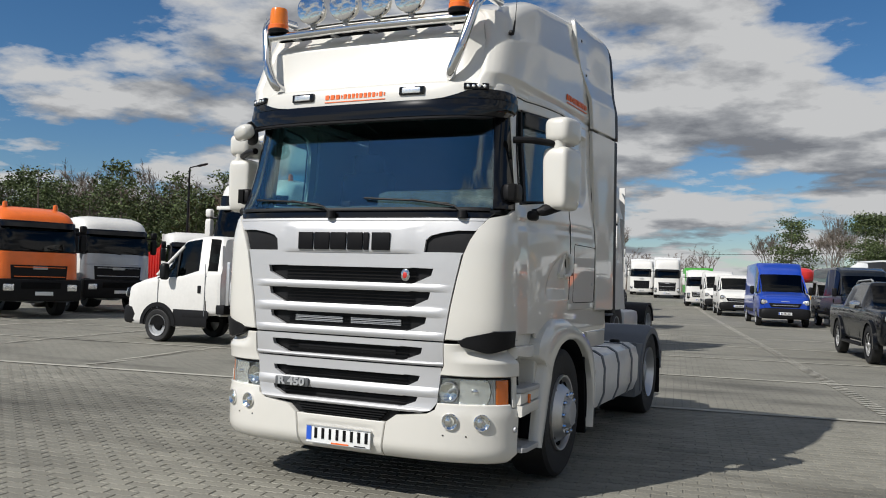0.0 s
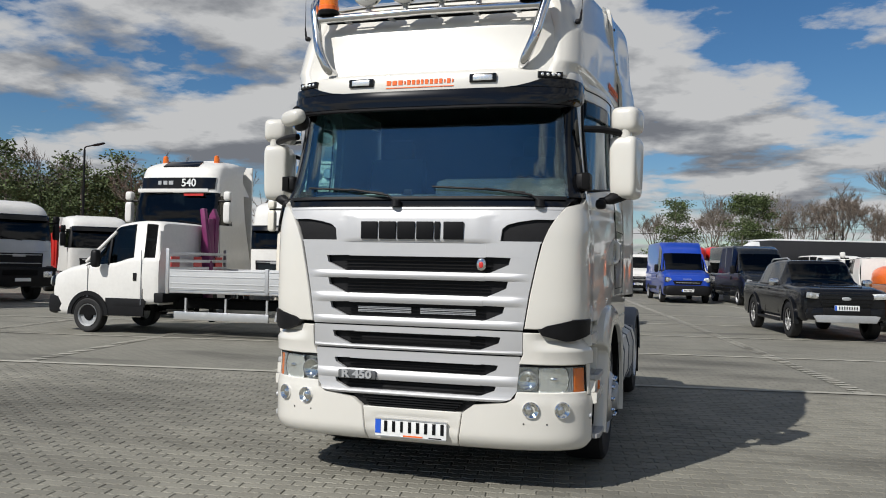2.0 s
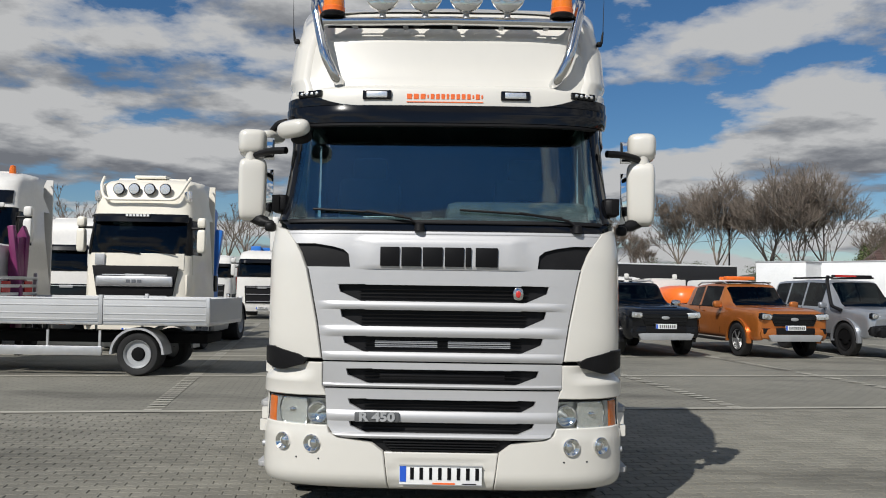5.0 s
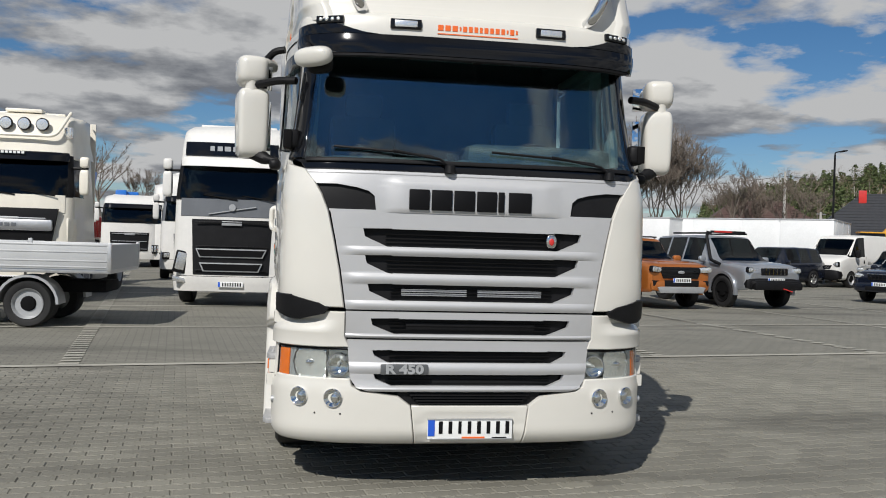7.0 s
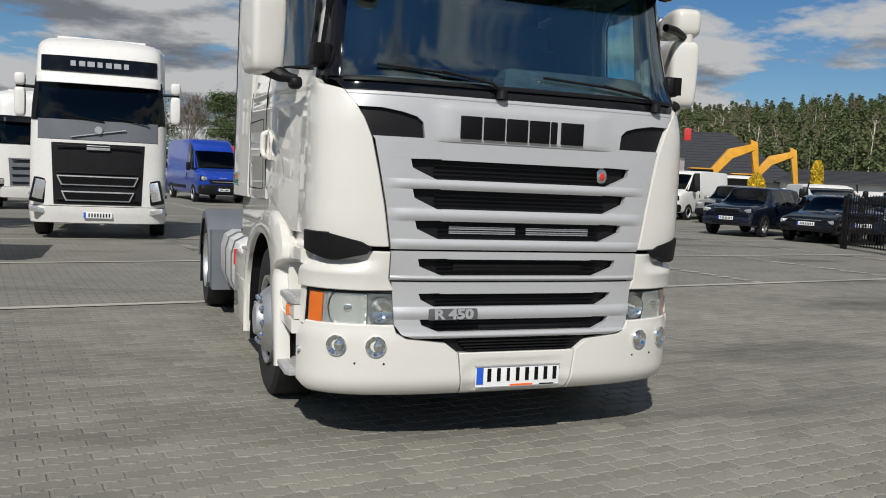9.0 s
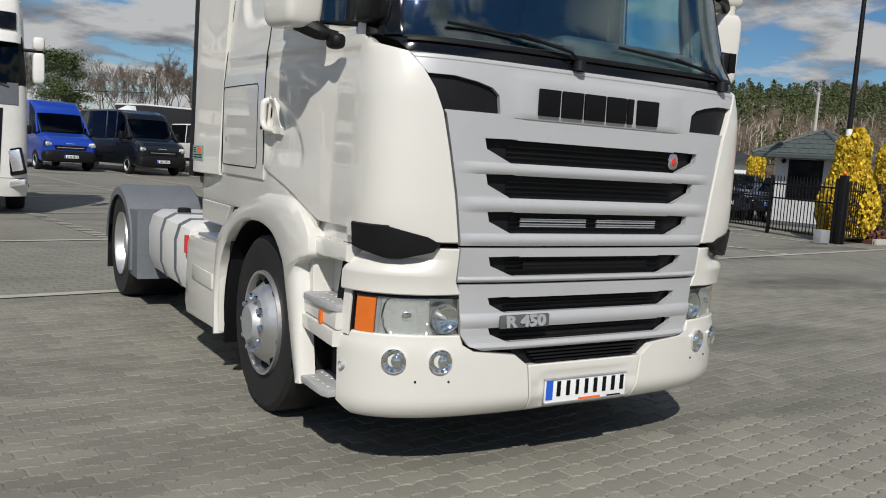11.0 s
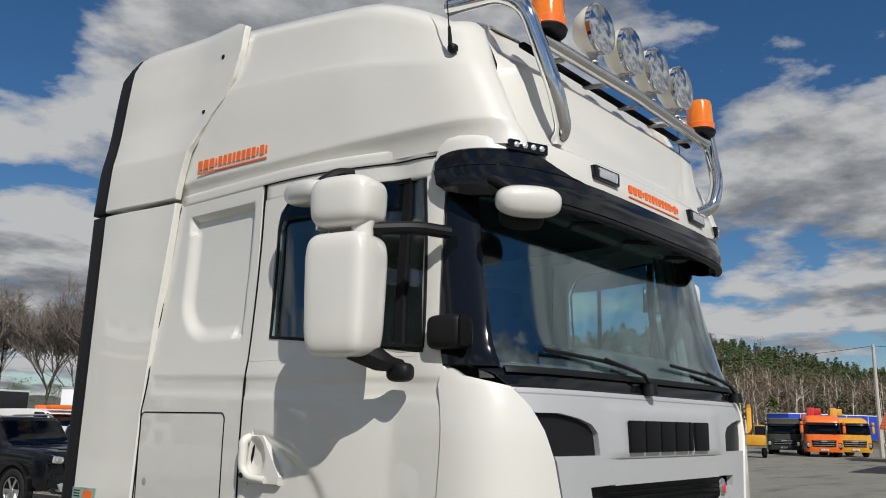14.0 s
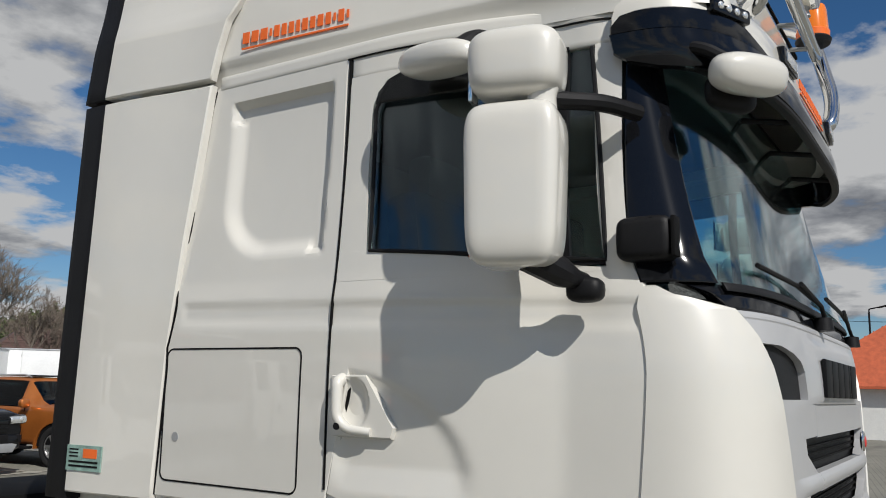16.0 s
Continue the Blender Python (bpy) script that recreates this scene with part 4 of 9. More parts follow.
def door(sg):
    d = new("door")
    d.parent = truck
    d["label"] = "white cab door with side window and handle"
    y0, y1 = 0.374, 1.345

    def crease(x, y, z):
        r = swage(y, z)
        # pressed quarter-round field round the handle
        a = math.hypot((y - 1.36) / 0.53, (z - 1.44) / 0.34)
        if z > 1.40 and y < 1.33:
            r -= 0.017 * min(1, max(0, (1.0 - a) * 12)) * min(1, (z - 1.40) * 12) * min(1.0, max(0.0, (1.318 - y) * 40))
        return r
    bm = panel(CAB, [(1.16, "-y", y0), (2.075, "-y", y0)], [(1.16, "-y", 0.66), (1.22, "-y", 0.80), (1.31, "-y", 1.04), (1.37, "-y", 1.28), (1.39, "-y", y1), (2.075, "-y", y1)], 44, 84, off=0.0, thick=0.03, edge=0.006, sgn=-sg, relief=crease)
    panel(CAB, [(2.060, "-y", 0.40), (2.068, "-y", 0.44), (2.16, "-y", 1.22)], [(2.060, "-y", y1), (2.16, "-y", y1)], 16, 6, off=0.0008, thick=0.03, edge=0, sgn=-sg, bm=bm)
    panel(CAB, [(2.060, "-y", 0.372), (2.77, "-y", 0.426)], [(2.060, "-y", 0.448), (2.77, "-y", 0.505)], 6, 10, thick=0.03, edge=0, sgn=-sg, bm=bm)
    panel(CAB, [(2.16, "-y", 1.235), (2.66, "-y", 1.25), (2.74, "-y", 1.20), (2.775, "-y", 1.10)], [(2.16, "-y", y1), (2.775, "-y", y1)], 6, 12, thick=0.03, edge=0, sgn=-sg, bm=bm)
    panel(CAB, [(2.768, "-y", 0.426), (2.86, "-y", 0.432)], [(2.768, "-y", y1), (2.86, "-y", y1)], 20, 5, thick=0.03, edge=0.004, sgn=-sg, bm=bm)
    part("door_skin", bm, WHITE, d)
    gl = part("side_window", panel(CAB, [(2.06, "-y", 0.440), (2.78, "-y", 0.495)], [(2.06, "-y", 1.27), (2.78, "-y", 1.27)], 12, 8, off=-0.016, thick=0.005, edge=0, sgn=-sg), SIDEGLASS, d, "dark tinted side window")
    part("door_shut_line", panel(CAB, [(1.40, "-y", 1.335), (2.85, "-y", 1.335)], [(1.40, "-y", 1.372), (2.85, "-y", 1.372)], 2, 24, off=-0.012, thick=0.01, edge=0, sgn=-sg), BLACKM, d)
    # black tube laid in the door's shut gap to draw its shade
    path = [CAB.pt(CAB.s("+y", 1.3525, z), z, -0.001) for z in np.linspace(1.40, 2.845, 40)]
    part("door_seal", tube(bmesh.new(), [(sg * p.x, p.y, p.z) for p in path], 0.0055, 6), BLACKM, d)
    part("window_seal", panel(CAB, [(2.080, "-y", 0.455), (2.092, "-y", 0.456)], [(2.080, "-y", 0.62), (2.092, "-y", 0.62)], 6, 2, off=0.001, thick=0.02, edge=0, sgn=-sg), BLACKP, d)
    rim = [(0.515, 2.762), (0.455, 2.092), (1.222, 2.158), (1.236, 2.64), (1.19, 2.735), (1.10, 2.768), (0.515, 2.768)]
    path = []
    for (ya, za), (yb, zb) in zip(rim, rim[1:]):
        for k in range(8):
            yy, zz = ya + (yb - ya) * k / 8, za + (zb - za) * k / 8
            p = CAB.pt(CAB.s("+y", yy, zz), zz, 0.0015)
            path.append((sg * p.x, p.y, p.z))
    part("window_seal", tube(bmesh.new(), path, 0.007, 6), BLACKP, d)
    part("window_divider", panel(CAB, [(2.10, "-y", 0.565), (2.76, "-y", 0.59)], [(2.10, "-y", 0.60), (2.76, "-y", 0.625)], 2, 4, off=0.0, thick=0.02, edge=0, sgn=-sg), BLACKP, d)
    # tinted wind deflector over the window
    part("wind_deflector", panel(CAB, [(2.66, "-y", 0.64), (2.765, "-y", 0.65)], [(2.66, "-y", 1.235), (2.70, "-y", 1.225), (2.74, "-y", 1.185), (2.765, "-y", 1.12)], 16, 6, off=0.012, thick=0.004, edge=0.006, sgn=-sg), SMOKE, d, "smoked wind deflector")
    x = -1.247 * -sg
    rc = part("handle_recess", panel(CAB, [(1.565, "-y", 1.10), (1.60, "-y", 1.09), (1.76, "-y", 1.20)], [(1.565, "-y", 1.325), (1.76, "-y", 1.335)], 30, 26, off=0.005, thick=0.045, edge=0.012, sgn=-sg,
                                       relief=lambda x_, y_, z_: -0.026 * max(0.0, 1 - ((y_ - 1.245) / 0.062) ** 2 - ((z_ - 1.672) / 0.078) ** 2) ** 0.6), WHITE, d)
    pts = rounded([(sg * 1.240, 1.295, 1.745), (sg * 1.272, 1.290, 1.735), (sg * 1.276, 1.285, 1.625), (sg * 1.268, 1.25, 1.592), (sg * 1.248, 1.17, 1.584)], 0.045)
    part("handle", tube(bmesh.new(), pts, 0.021, 12, 0.014), WHITE, d, "white moulded door handle")
    part("key_lock", lathe(bmesh.new(), [(0, 0.012), (0.006, 0.011)], (sg * 1.284, 1.275, 1.600), sgn=sg, seg=12), BLACKP, d)


both(door)


# sleeper side with the pressed blind window and the locker hatch
def sleeper_relief(x, y, z):
    r = 0.0
    # blind window, its lower rear corner generously rounded
    dy, dz = min(y - 1.42, 1.93 - y), min(z - 2.16, 2.785 - z)
    if y > 1.70 and z < 2.40:
        q = 0.23 - math.hypot(max(0, y - 1.70), max(0, 2.39 - z))
        dy = min(dy, q)
    e = min(dy, dz)
    r -= 0.032 * (lambda t: t * t * (3 - 2 * t))(min(1, max(0, e / (0.035 if y < 1.5 or z > 2.7 else 0.07))))
    r += swage(y, z) * min(1.0, max(0.0, (2.08 - y) * 40))
    return r


def sleeper(sg):
    sl = part("sleeper_side", panel(CAB, [(1.315, "-y", 1.36), (2.86, "-y", 1.36)], [(1.315, "-y", 2.155), (1.85, "-y", 2.135), (2.30, "-y", 2.09), (2.86, "-y", 2.015)], 64, 120, off=0.0, thick=0.05, edge=0.005, sgn=-sg, relief=sleeper_relief), WHITE, truck, "white sleeper side with pressed blind window and locker hatch")
    part("hatch_lock", lathe(bmesh.new(), [(0, 0.018), (0.006, 0.017)], (sg * 1.238, 2.06, 1.53), sgn=sg, seg=16), STEEL, sl)


both(sleeper)


def gap_shades(sg):
    """Thin dark strips as gap shade round the locker hatch, behind the sleeper and over the door."""
    se = new("body_gap_shade")
    se.parent = truck
    se["label"] = "thin dark strips drawn as shade in the body gaps"
    corner = [(1.47, 1.375), (2.13, 1.375), (2.13, 1.845), (1.47, 1.845)]
    loop = []
    for k, (yc, zc) in enumerate(corner):
        for t in range(7):
            a = math.pi * (1 + k / 2 + t / 12)
            loop.append((yc + (0.03 if yc < 1.8 else -0.03) + 0.03 * math.cos(a), zc + (0.03 if zc < 1.6 else -0.03) + 0.03 * math.sin(a)))
        yn, zn = corner[(k + 1) % 4]
        for t in range(1, 10):
            f = 0.06 + 0.88 * t / 10
            loop.append((yc + (yn - yc) * f, zc + (zn - zc) * f))
    loop.append(loop[0])
    path = [CAB.pt(CAB.s("+y", y, z), z, -0.0005) for y, z in loop]
    part("hatch_seal", tube(bmesh.new(), [(sg * p.x, p.y, p.z) for p in path], 0.0034, 6), BLACKM, se)
    line = ((1.32, 2.156), (1.85, 2.136), (2.30, 2.091), (2.84, 2.019))
    part("sleeper_seal", panel(CAB, [(z, "-y", y - 0.003) for z, y in line], [(z, "-y", y + 0.004) for z, y in line], 1, 24, off=0.0025, thick=0.004, edge=0, sgn=-sg), BLACKM, se)
    part("door_top_seal", panel(CAB, [(2.8425, "-y", 0.43), (2.8475, "-y", 0.43)], [(2.8425, "-y", 1.365), (2.8475, "-y", 1.365)], 20, 1, off=0.005, thick=0.004, edge=0, sgn=-sg), BLACKM, se)


both(gap_shades)
# side fairings behind the sleeper, with black rubber edges
FAIR = Skin([(1.25, 1.3, 1.235, 0.05, 3, 1.24, 3.2), (2.86, 1.3, 1.212, 0.05, 3, 1.222, 3.2), (3.12, 1.3, 1.210, 0.05, 3, 1.220, 3.2), (3.21, 1.3, 1.192, 0.05, 3, 1.20, 3.2), (3.30, 1.3, 1.170, 0.05, 3, 1.18, 3.2), (3.58, 1.3, 1.152, 0.05, 3, 1.16, 3.2), (3.70, 1.3, 1.140, 0.05, 3, 1.145, 3.2), (3.78, 1.3, 1.11, 0.05, 3, 1.115, 3.2), (3.84, 1.3, 1.03, 0.05, 3, 1.04, 3.2), (3.88, 1.3, 0.88, 0.05, 3, 0.89, 3.2)])


def flare(x, y, z):
    """The fairings splay outwards to their rear edge."""
    t = min(1.0, max(0.0, (y - 1.95) / 0.70))
    return 0.062 * t * t * (3 - 2 * t)



def fairing(sg):
    part("side_fairing", panel(FAIR, [(1.30, "-y", 2.157), (1.85, "-y", 2.137), (2.30, "-y", 2.092), (2.865, "-y", 2.018)], [(1.30, "-y", 2.60), (2.865, "-y", 2.595)], 20, 24, off=0.004, thick=0.03, edge=0.006, sgn=-sg, relief=flare), WHITE, truck)
    part("roof_fairing", panel(FAIR, [(2.885, "-y", 2.02), (3.00, "-y", 1.995), (3.12, "-y", 1.955), (3.21, "-y", 1.90), (3.29, "-y", 1.83), (3.36, "-y", 1.745), (3.46, "-y", 1.685), (3.60, "-y", 1.65), (3.74, "-y", 1.66), (3.81, "-y", 1.80), (3.86, "-y", 2.20)], [(2.885, "-y", 2.595), (3.70, "-y", 2.575), (3.80, "-y", 2.55), (3.86, "-y", 2.50)], 22, 34, off=0.010, thick=0.03, edge=0.006, sgn=-sg, relief=flare), WHITE, truck)
    part("rubber_edge", panel(FAIR, [(1.27, "-y", 2.60), (2.87, "-y", 2.595)], [(1.27, "-y", 2.735), (2.87, "-y", 2.735)], 4, 16, off=-0.004, thick=0.03, edge=0.004, sgn=-sg, relief=flare), BLACKP, truck, "black rubber edge strip")
    part("rubber_edge", panel(FAIR, [(2.885, "-y", 2.595), (3.70, "-y", 2.575), (3.80, "-y", 2.55)], [(2.885, "-y", 2.735), (3.68, "-y", 2.70), (3.80, "-y", 2.61)], 4, 16, off=0.002, thick=0.03, edge=0.004, sgn=-sg, relief=flare), BLACKP, truck, "black rubber edge strip")
    for y, z in ((1.905, 3.325), (1.80, 3.60)):
        part("fairing_bolt", blob(bmesh.new(), (sg * (1.186 if z < 3.4 else 1.168), y, z), (0.016, 0.026, 0.026), 2, 10, 6), BLACKP, truck)


both(fairing)
both(lambda sg: part("roof_gutter", panel(CAB, [(2.845, "-y", 0.372), (2.90, "-y", 0.38)], [(2.845, "-y", 2.0), (2.90, "-y", 2.0)], 30, 3, off=0.003, thick=0.12, edge=0.004, sgn=-sg), WHITE, truck))
part("cab_back", nbox((0, 2.36, 2.15), (2.36, 0.06, 1.7), 0.02), GREYP, truck)
part("cab_floor", nbox((0, 1.3, 1.30), (2.2, 2.0, 0.06)), BLACKM, truck)

# roof: sections from the front edge back
def roof_z(y):
    return ease(y, [0.30, 0.45, 0.67, 0.92, 1.28, 1.72, 2.2, 2.66], [3.50, 3.565, 3.63, 3.688, 3.737, 3.785, 3.835, 3.86])


def roof_section(y, lean):
    """Half section from the foot of the side up to the middle; lean: how far the front edge slopes back with height."""
    zt = roof_z(max(y, 0.30))
    zc = ease(y, [0.12, 0.37, 1.10, 1.84, 2.66], [3.22, 3.25, 3.35, 3.405, 3.42])
    w0 = ease(y, [0.12, 0.16, 0.22, 0.32, 0.45, 0.7, 1.0, 1.4, 1.9, 2.66], [0.935, 0.995, 1.040, 1.078, 1.100, 1.125, 1.150, 1.172, 1.196, 1.205])
    pts = [(w0 - 0.030, 2.86), (w0 - 0.026, 2.90), (w0 - 0.012, 2.94), (w0 - 0.002, 2.957), (w0, 2.967), (w0 - 0.001, 2.98), (w0 - 0.006, 3.08),
           (w0 - 0.013, zc - 0.03), (w0 - 0.015, zc - 0.006), (w0 - 0.018, zc + 0.004), (w0 - 0.026, zc + 0.03)]
    top_r = 0.13
    for k in range(9):
        a = math.pi / 2 * k / 8
        pts.append((w0 - 0.055 - top_r + top_r * math.cos(a), zt - top_r + top_r * math.sin(a) - 0.012))
    pts += [(0.6, zt), (0.3, zt + 0.006), (0, zt + 0.008)]
    return [(x, y + lean * max(0.0, z - 2.875), z) for x, z in pts]


ys = [0.12, 0.13, 0.14, 0.155, 0.17, 0.195, 0.22, 0.26, 0.30, 0.36, 0.45, 0.55] + [0.65 + 0.0887 * k for k in range(22)]
secs = []
for y in ys:
    lean = 0.45 * max(0.0, 1 - (y - 0.12) / 0.75) ** 1.2
    s = roof_section(y, lean)
    if y == 0.12:
        s = [(x - 0.02, yy + 0.02, z) for x, yy, z in s]
    secs.append([(-x, yy, z) for x, yy, z in s] + [(x, yy, z) for x, yy, z in s[::-1][1:]])
verts = [v for s in secs for v in s]
n = len(secs[0])
faces = [(i * n + j, i * n + j + 1, (i + 1) * n + j + 1, (i + 1) * n + j) for i in range(len(secs) - 1) for j in range(n - 1)]
faces.append(tuple(range((len(secs) - 1) * n, len(secs) * n)))
part("roof_shell", (verts, faces), WHITE, truck, "tall white roof shell", smooth=50)
# sloped front of the roof, set back between its sides
front = secs[0]
half = len(front) // 2
rows = [(front[j], front[len(front) - 1 - j]) for j in range(0, half - 2)]
grid = []
for lft, rgt in rows:
    row = []
    for j in range(41):
        x = lft[0] + (rgt[0] - lft[0]) * j / 40
        z = lft[2]
        dent = 0.045 * min(1, max(0, (0.885 - 0.16 * (z - 2.9) - abs(x)) * 16)) * min(1, max(0, (z - 2.95) * 14))
        steep = 0.30 * max(0.0, min(z, 3.33) - 2.93) * (1.0 if z < 3.335 else 0.0) * min(1.0, max(0.0, (0.90 - abs(x)) * 9))
        row.append((x, lft[1] - 0.035 * (1 - (x / lft[0]) ** 4) + 0.4 * dent - steep, z))
    grid.append(row)
nv = len(grid[0])
part("roof_front", ([v for r in grid for v in r], [(i * nv + j, i * nv + j + 1, (i + 1) * nv + j + 1, (i + 1) * nv + j) for i in range(len(grid) - 1) for j in range(nv - 1)]), WHITE, truck, "sloped white roof front", smooth=60)
# matt black strip standing in for the shadow line below the light bar
part("dark_gap", nbox((0, 0.235, 3.345), (1.62, 0.03, 0.02), 0.006), BLACKM, truck)

# band over the screen with lamps, and the sun visor
BAND = Skin([(2.70, 0.06, 1.09, 0.44, 3.4, 1.13, 1.0), (2.78, 0.055, 1.09, 0.44, 3.4, 1.13, 1.0), (2.885, 0.07, 1.085, 0.43, 3.4, 1.125, 1.0), (2.92, 0.11, 1.06, 0.42, 3.4, 1.11, 1.0)])
BAND_END = ((2.765, 0.448), (2.83, 0.448), (2.865, 0.438), (2.893, 0.405), (2.908, 0.35), (2.914, 0.30))
part("roof_band", panel(BAND, [(z, "-y", y) for z, y in BAND_END], [(z, "+y", y) for z, y in BAND_END], 60, 12, off=0.0, thick=0.06, edge=0.010), WHITE, truck)
VIS = Skin([(2.58, 0.05, 1.06, 0.42, 3.6, 1.13, 1.0), (2.63, 0.035, 1.07, 0.44, 3.6, 1.13, 1.0), (2.70, 0.038, 1.09, 0.45, 3.6, 1.13, 1.0), (2.775, 0.055, 1.10, 0.46, 3.6, 1.13, 1.0)])
VIS_END = ((2.648, 0.20), (2.660, 0.31), (2.685, 0.40), (2.715, 0.44), (2.775, 0.45))
vz = part("sun_visor", panel(VIS, [(z, "-y", y) for z, y in VIS_END], [(z, "+y", y) for z, y in VIS_END], 60, 10, off=0.004, thick=0.03, edge=0.012), BLACKG, truck, "wide glossy black sun visor")
# the visor's shoulders rise towards its ends, under the small lamps
both(lambda sg: part("visor_shoulder", panel(BAND, [(2.768, "-y", 0.448), (2.80, "-y", 0.448), (2.828, "-y", 0.42), (2.842, "-y", 0.34)], [(2.768, "x", -0.56), (2.78, "x", -0.68), (2.80, "x", -0.76), (2.828, "x", -0.84), (2.842, "x", -0.94)], 26, 10, off=0.007, thick=0.03, edge=0.007, sgn=-sg), BLACKG, vz))
part("visor_rim", panel(VIS, [(2.630, "-y", 0.16), (2.652, "-y", 0.22)], [(2.630, "+y", 0.16), (2.652, "+y", 0.22)], 50, 2, off=0.004, thick=0.03, edge=0.005), BLACKP, vz)
for x in (-0.45, 0.0, 0.45):
    part("visor_stay", tube(bmesh.new(), [(x, 0.22, 2.66), (x + 0.05, 0.05, 2.64)], 0.010, 8), BLACKP, vz)


def band_lamp(x, w, led):
    zl = 2.856 if led else 2.838
    p = BAND.pt(BAND.s("x", x, zl), zl, 0.0)
    n = BAND.pt(BAND.s("x", x, zl), zl, 1.0) - p
    m = Matrix.Translation(p) @ Matrix(((-n.y, -n.x, 0, 0), (n.x, -n.y, 0, 0), (0, 0, 1, 0), (0, 0, 0, 1)))
    lp = part("band_lamp", nbox((0, -0.004, 0), (w, 0.03, 0.06 if not led else 0.045), 0.008), BLACKG, truck, "small lamp set in the roof band")
    lp.matrix_local = m
    if led:
        for k in range(4):
            part("led", blob(bmesh.new(), ((k - 1.5) * 0.038, -0.02, 0), (0.024, 0.014, 0.024), 2.2, 10, 6), REFLECT, lp)
    else:
        part("reflector", nbox((0.0, -0.02, 0), (w * 0.72, 0.006, 0.04), 0.006), REFLECT, lp)


for x in (-0.45, 0.45):
    band_lamp(x, 0.19, False)
for x in (-0.90, 0.90):
    band_lamp(x, 0.175, True)
web = new("web_address")
web.parent = truck
web["label"] = "orange vinyl strip of writing"
AW = [0.032, 0.032, 0.032, 0.01, 0.024, 0.022, 0.022, 0.016, 0.024, 0.022, 0.024, 0.022, 0.01, 0.024, 0.01]


def word(parent, k, height, m, depth=0.004):
    """The line of writing as a row of plain bars, one for each character."""
    x = -(sum(AW) * k + 0.012 * (len(AW) - 1)) / 2
    for w in AW:
        o = part("writing_bar", nbox((x + w * k / 2, 0, 0), (w * k, height * (0.75 if w > 0.011 else 0.5), depth)), SIGN_OR, parent, smooth=0)
        o.matrix_local = m
        x += w * k + 0.012


word(web, 1.0, 0.045, Matrix.Translation((-0.008, BAND.line(2.825)[1][0] - 0.002, 2.83)) @ FRONT)
part("underline", nbox((-0.008, BAND.line(2.80)[1][0] - 0.001, 2.793), (0.50, 0.006, 0.006)), SIGN_OR, web)


def side_writing(sg):
    w2 = new("web_address")
    w2.parent = truck
    w2["label"] = "orange vinyl strip of writing"
    m = SIDE_R if sg < 0 else SIDE_L
    turn = Matrix.Rotation(radians(-sg * 3.2), 4, "Z")
    word(w2, 1.02, 0.060, Matrix.Translation((sg * 1.1875, 1.64, 3.035)) @ turn @ m, 0.003)
    part("underline", nbox((sg * 1.1885, 1.64, 2.992), (0.004, 0.50, 0.007), 0, turn), SIGN_OR, w2)


both(side_writing)


# mirrors
def mirrors(sg):
    mi = new("mirror_set")
    mi.parent = truck
    mi["label"] = "white two-part side mirror on black arms"
    rz = Matrix.Rotation(radians(-12 * sg), 4, "Z")
    part("main_mirror", blob(bmesh.new(), (sg * 1.385, 0.605, 2.262), (0.205, 0.27, 0.445), 6.0, 32, 22, rz, 0.09), WHITE, mi)
    part("wide_mirror", blob(bmesh.new(), (sg * 1.390, 0.60, 2.598), (0.205, 0.27, 0.195), 3.8, 32, 18, rz, 0.05), WHITE, mi)
    part("neck", lathe(bmesh.new(), [(2.44, 0.045), (2.50, 0.04), (2.54, 0.05)], (sg * 1.385, 0.53, 0), axis=2, seg=16), WHITE, mi)
    for z, h, c in ((2.25, 0.37, 0.59), (2.59, 0.16, 0.60)):
        part("mirror_glass", nbox((sg * 1.38 - sg * 0.03, c + 0.145, z), (0.165, 0.012, h), 0.004, rz), MIRROR, mi)
    part("upper_arm", tube(bmesh.new(), rounded([(sg * 1.10, 0.36, 2.515), (sg * 1.22, 0.42, 2.52), (sg * 1.38, 0.54, 2.50)], 0.05), 0.025, 10), BLACKP, mi)
    part("lower_arm", tube(bmesh.new(), rounded([(sg * 1.21, 0.48, 2.02), (sg * 1.27, 0.50, 2.025), (sg * 1.37, 0.575, 2.075)], 0.05), 0.022, 10, 0.045), BLACKP, mi)
    part("arm_foot", blob(bmesh.new(), (sg * 1.222, 0.475, 1.995), (0.075, 0.105, 0.07), 3, 16, 10), BLACKP, mi)
    part("pillar_mount", blob(bmesh.new(), (sg * 1.118, 0.335, 2.14), (0.105, 0.16, 0.125), 5, 16, 12), BLACKP, mi)
    for k in range(2):
        part("pillar_slot", nbox((sg * 1.14, 0.25 + k * 0.06, 2.14), (0.05, 0.012, 0.11), 0.004), BLACKM, mi)


both(mirrors)
km = new("kerb_mirror")
km.parent = truck
km["label"] = "white kerb mirror over the door window"
part("shell", blob(bmesh.new(), (-1.325, 0.905, 2.705), (0.135, 0.33, 0.105), 2.6, 24, 14, Matrix.Rotation(radians(-15), 4, "Z") @ Matrix.Rotation(radians(8), 4, "X")), WHITE, km)
part("bracket", tube(bmesh.new(), rounded([(-1.19, 0.80, 2.80), (-1.26, 0.82, 2.79), (-1.32, 0.86, 2.73)], 0.04), 0.024, 10), BLACKP, km)
fm = new("front_mirror")
fm.parent = truck
fm["label"] = "white front mirror hanging under the visor"
part("shell", blob(bmesh.new(), (-0.996, 0.075, 2.612), (0.250, 0.125, 0.120), 2.7, 28, 14, Matrix.Rotation(radians(-34), 4, "Z") @ Matrix.Rotation(radians(-2), 4, "Y") @ Matrix.Rotation(radians(18), 4, "X")), WHITE, fm)
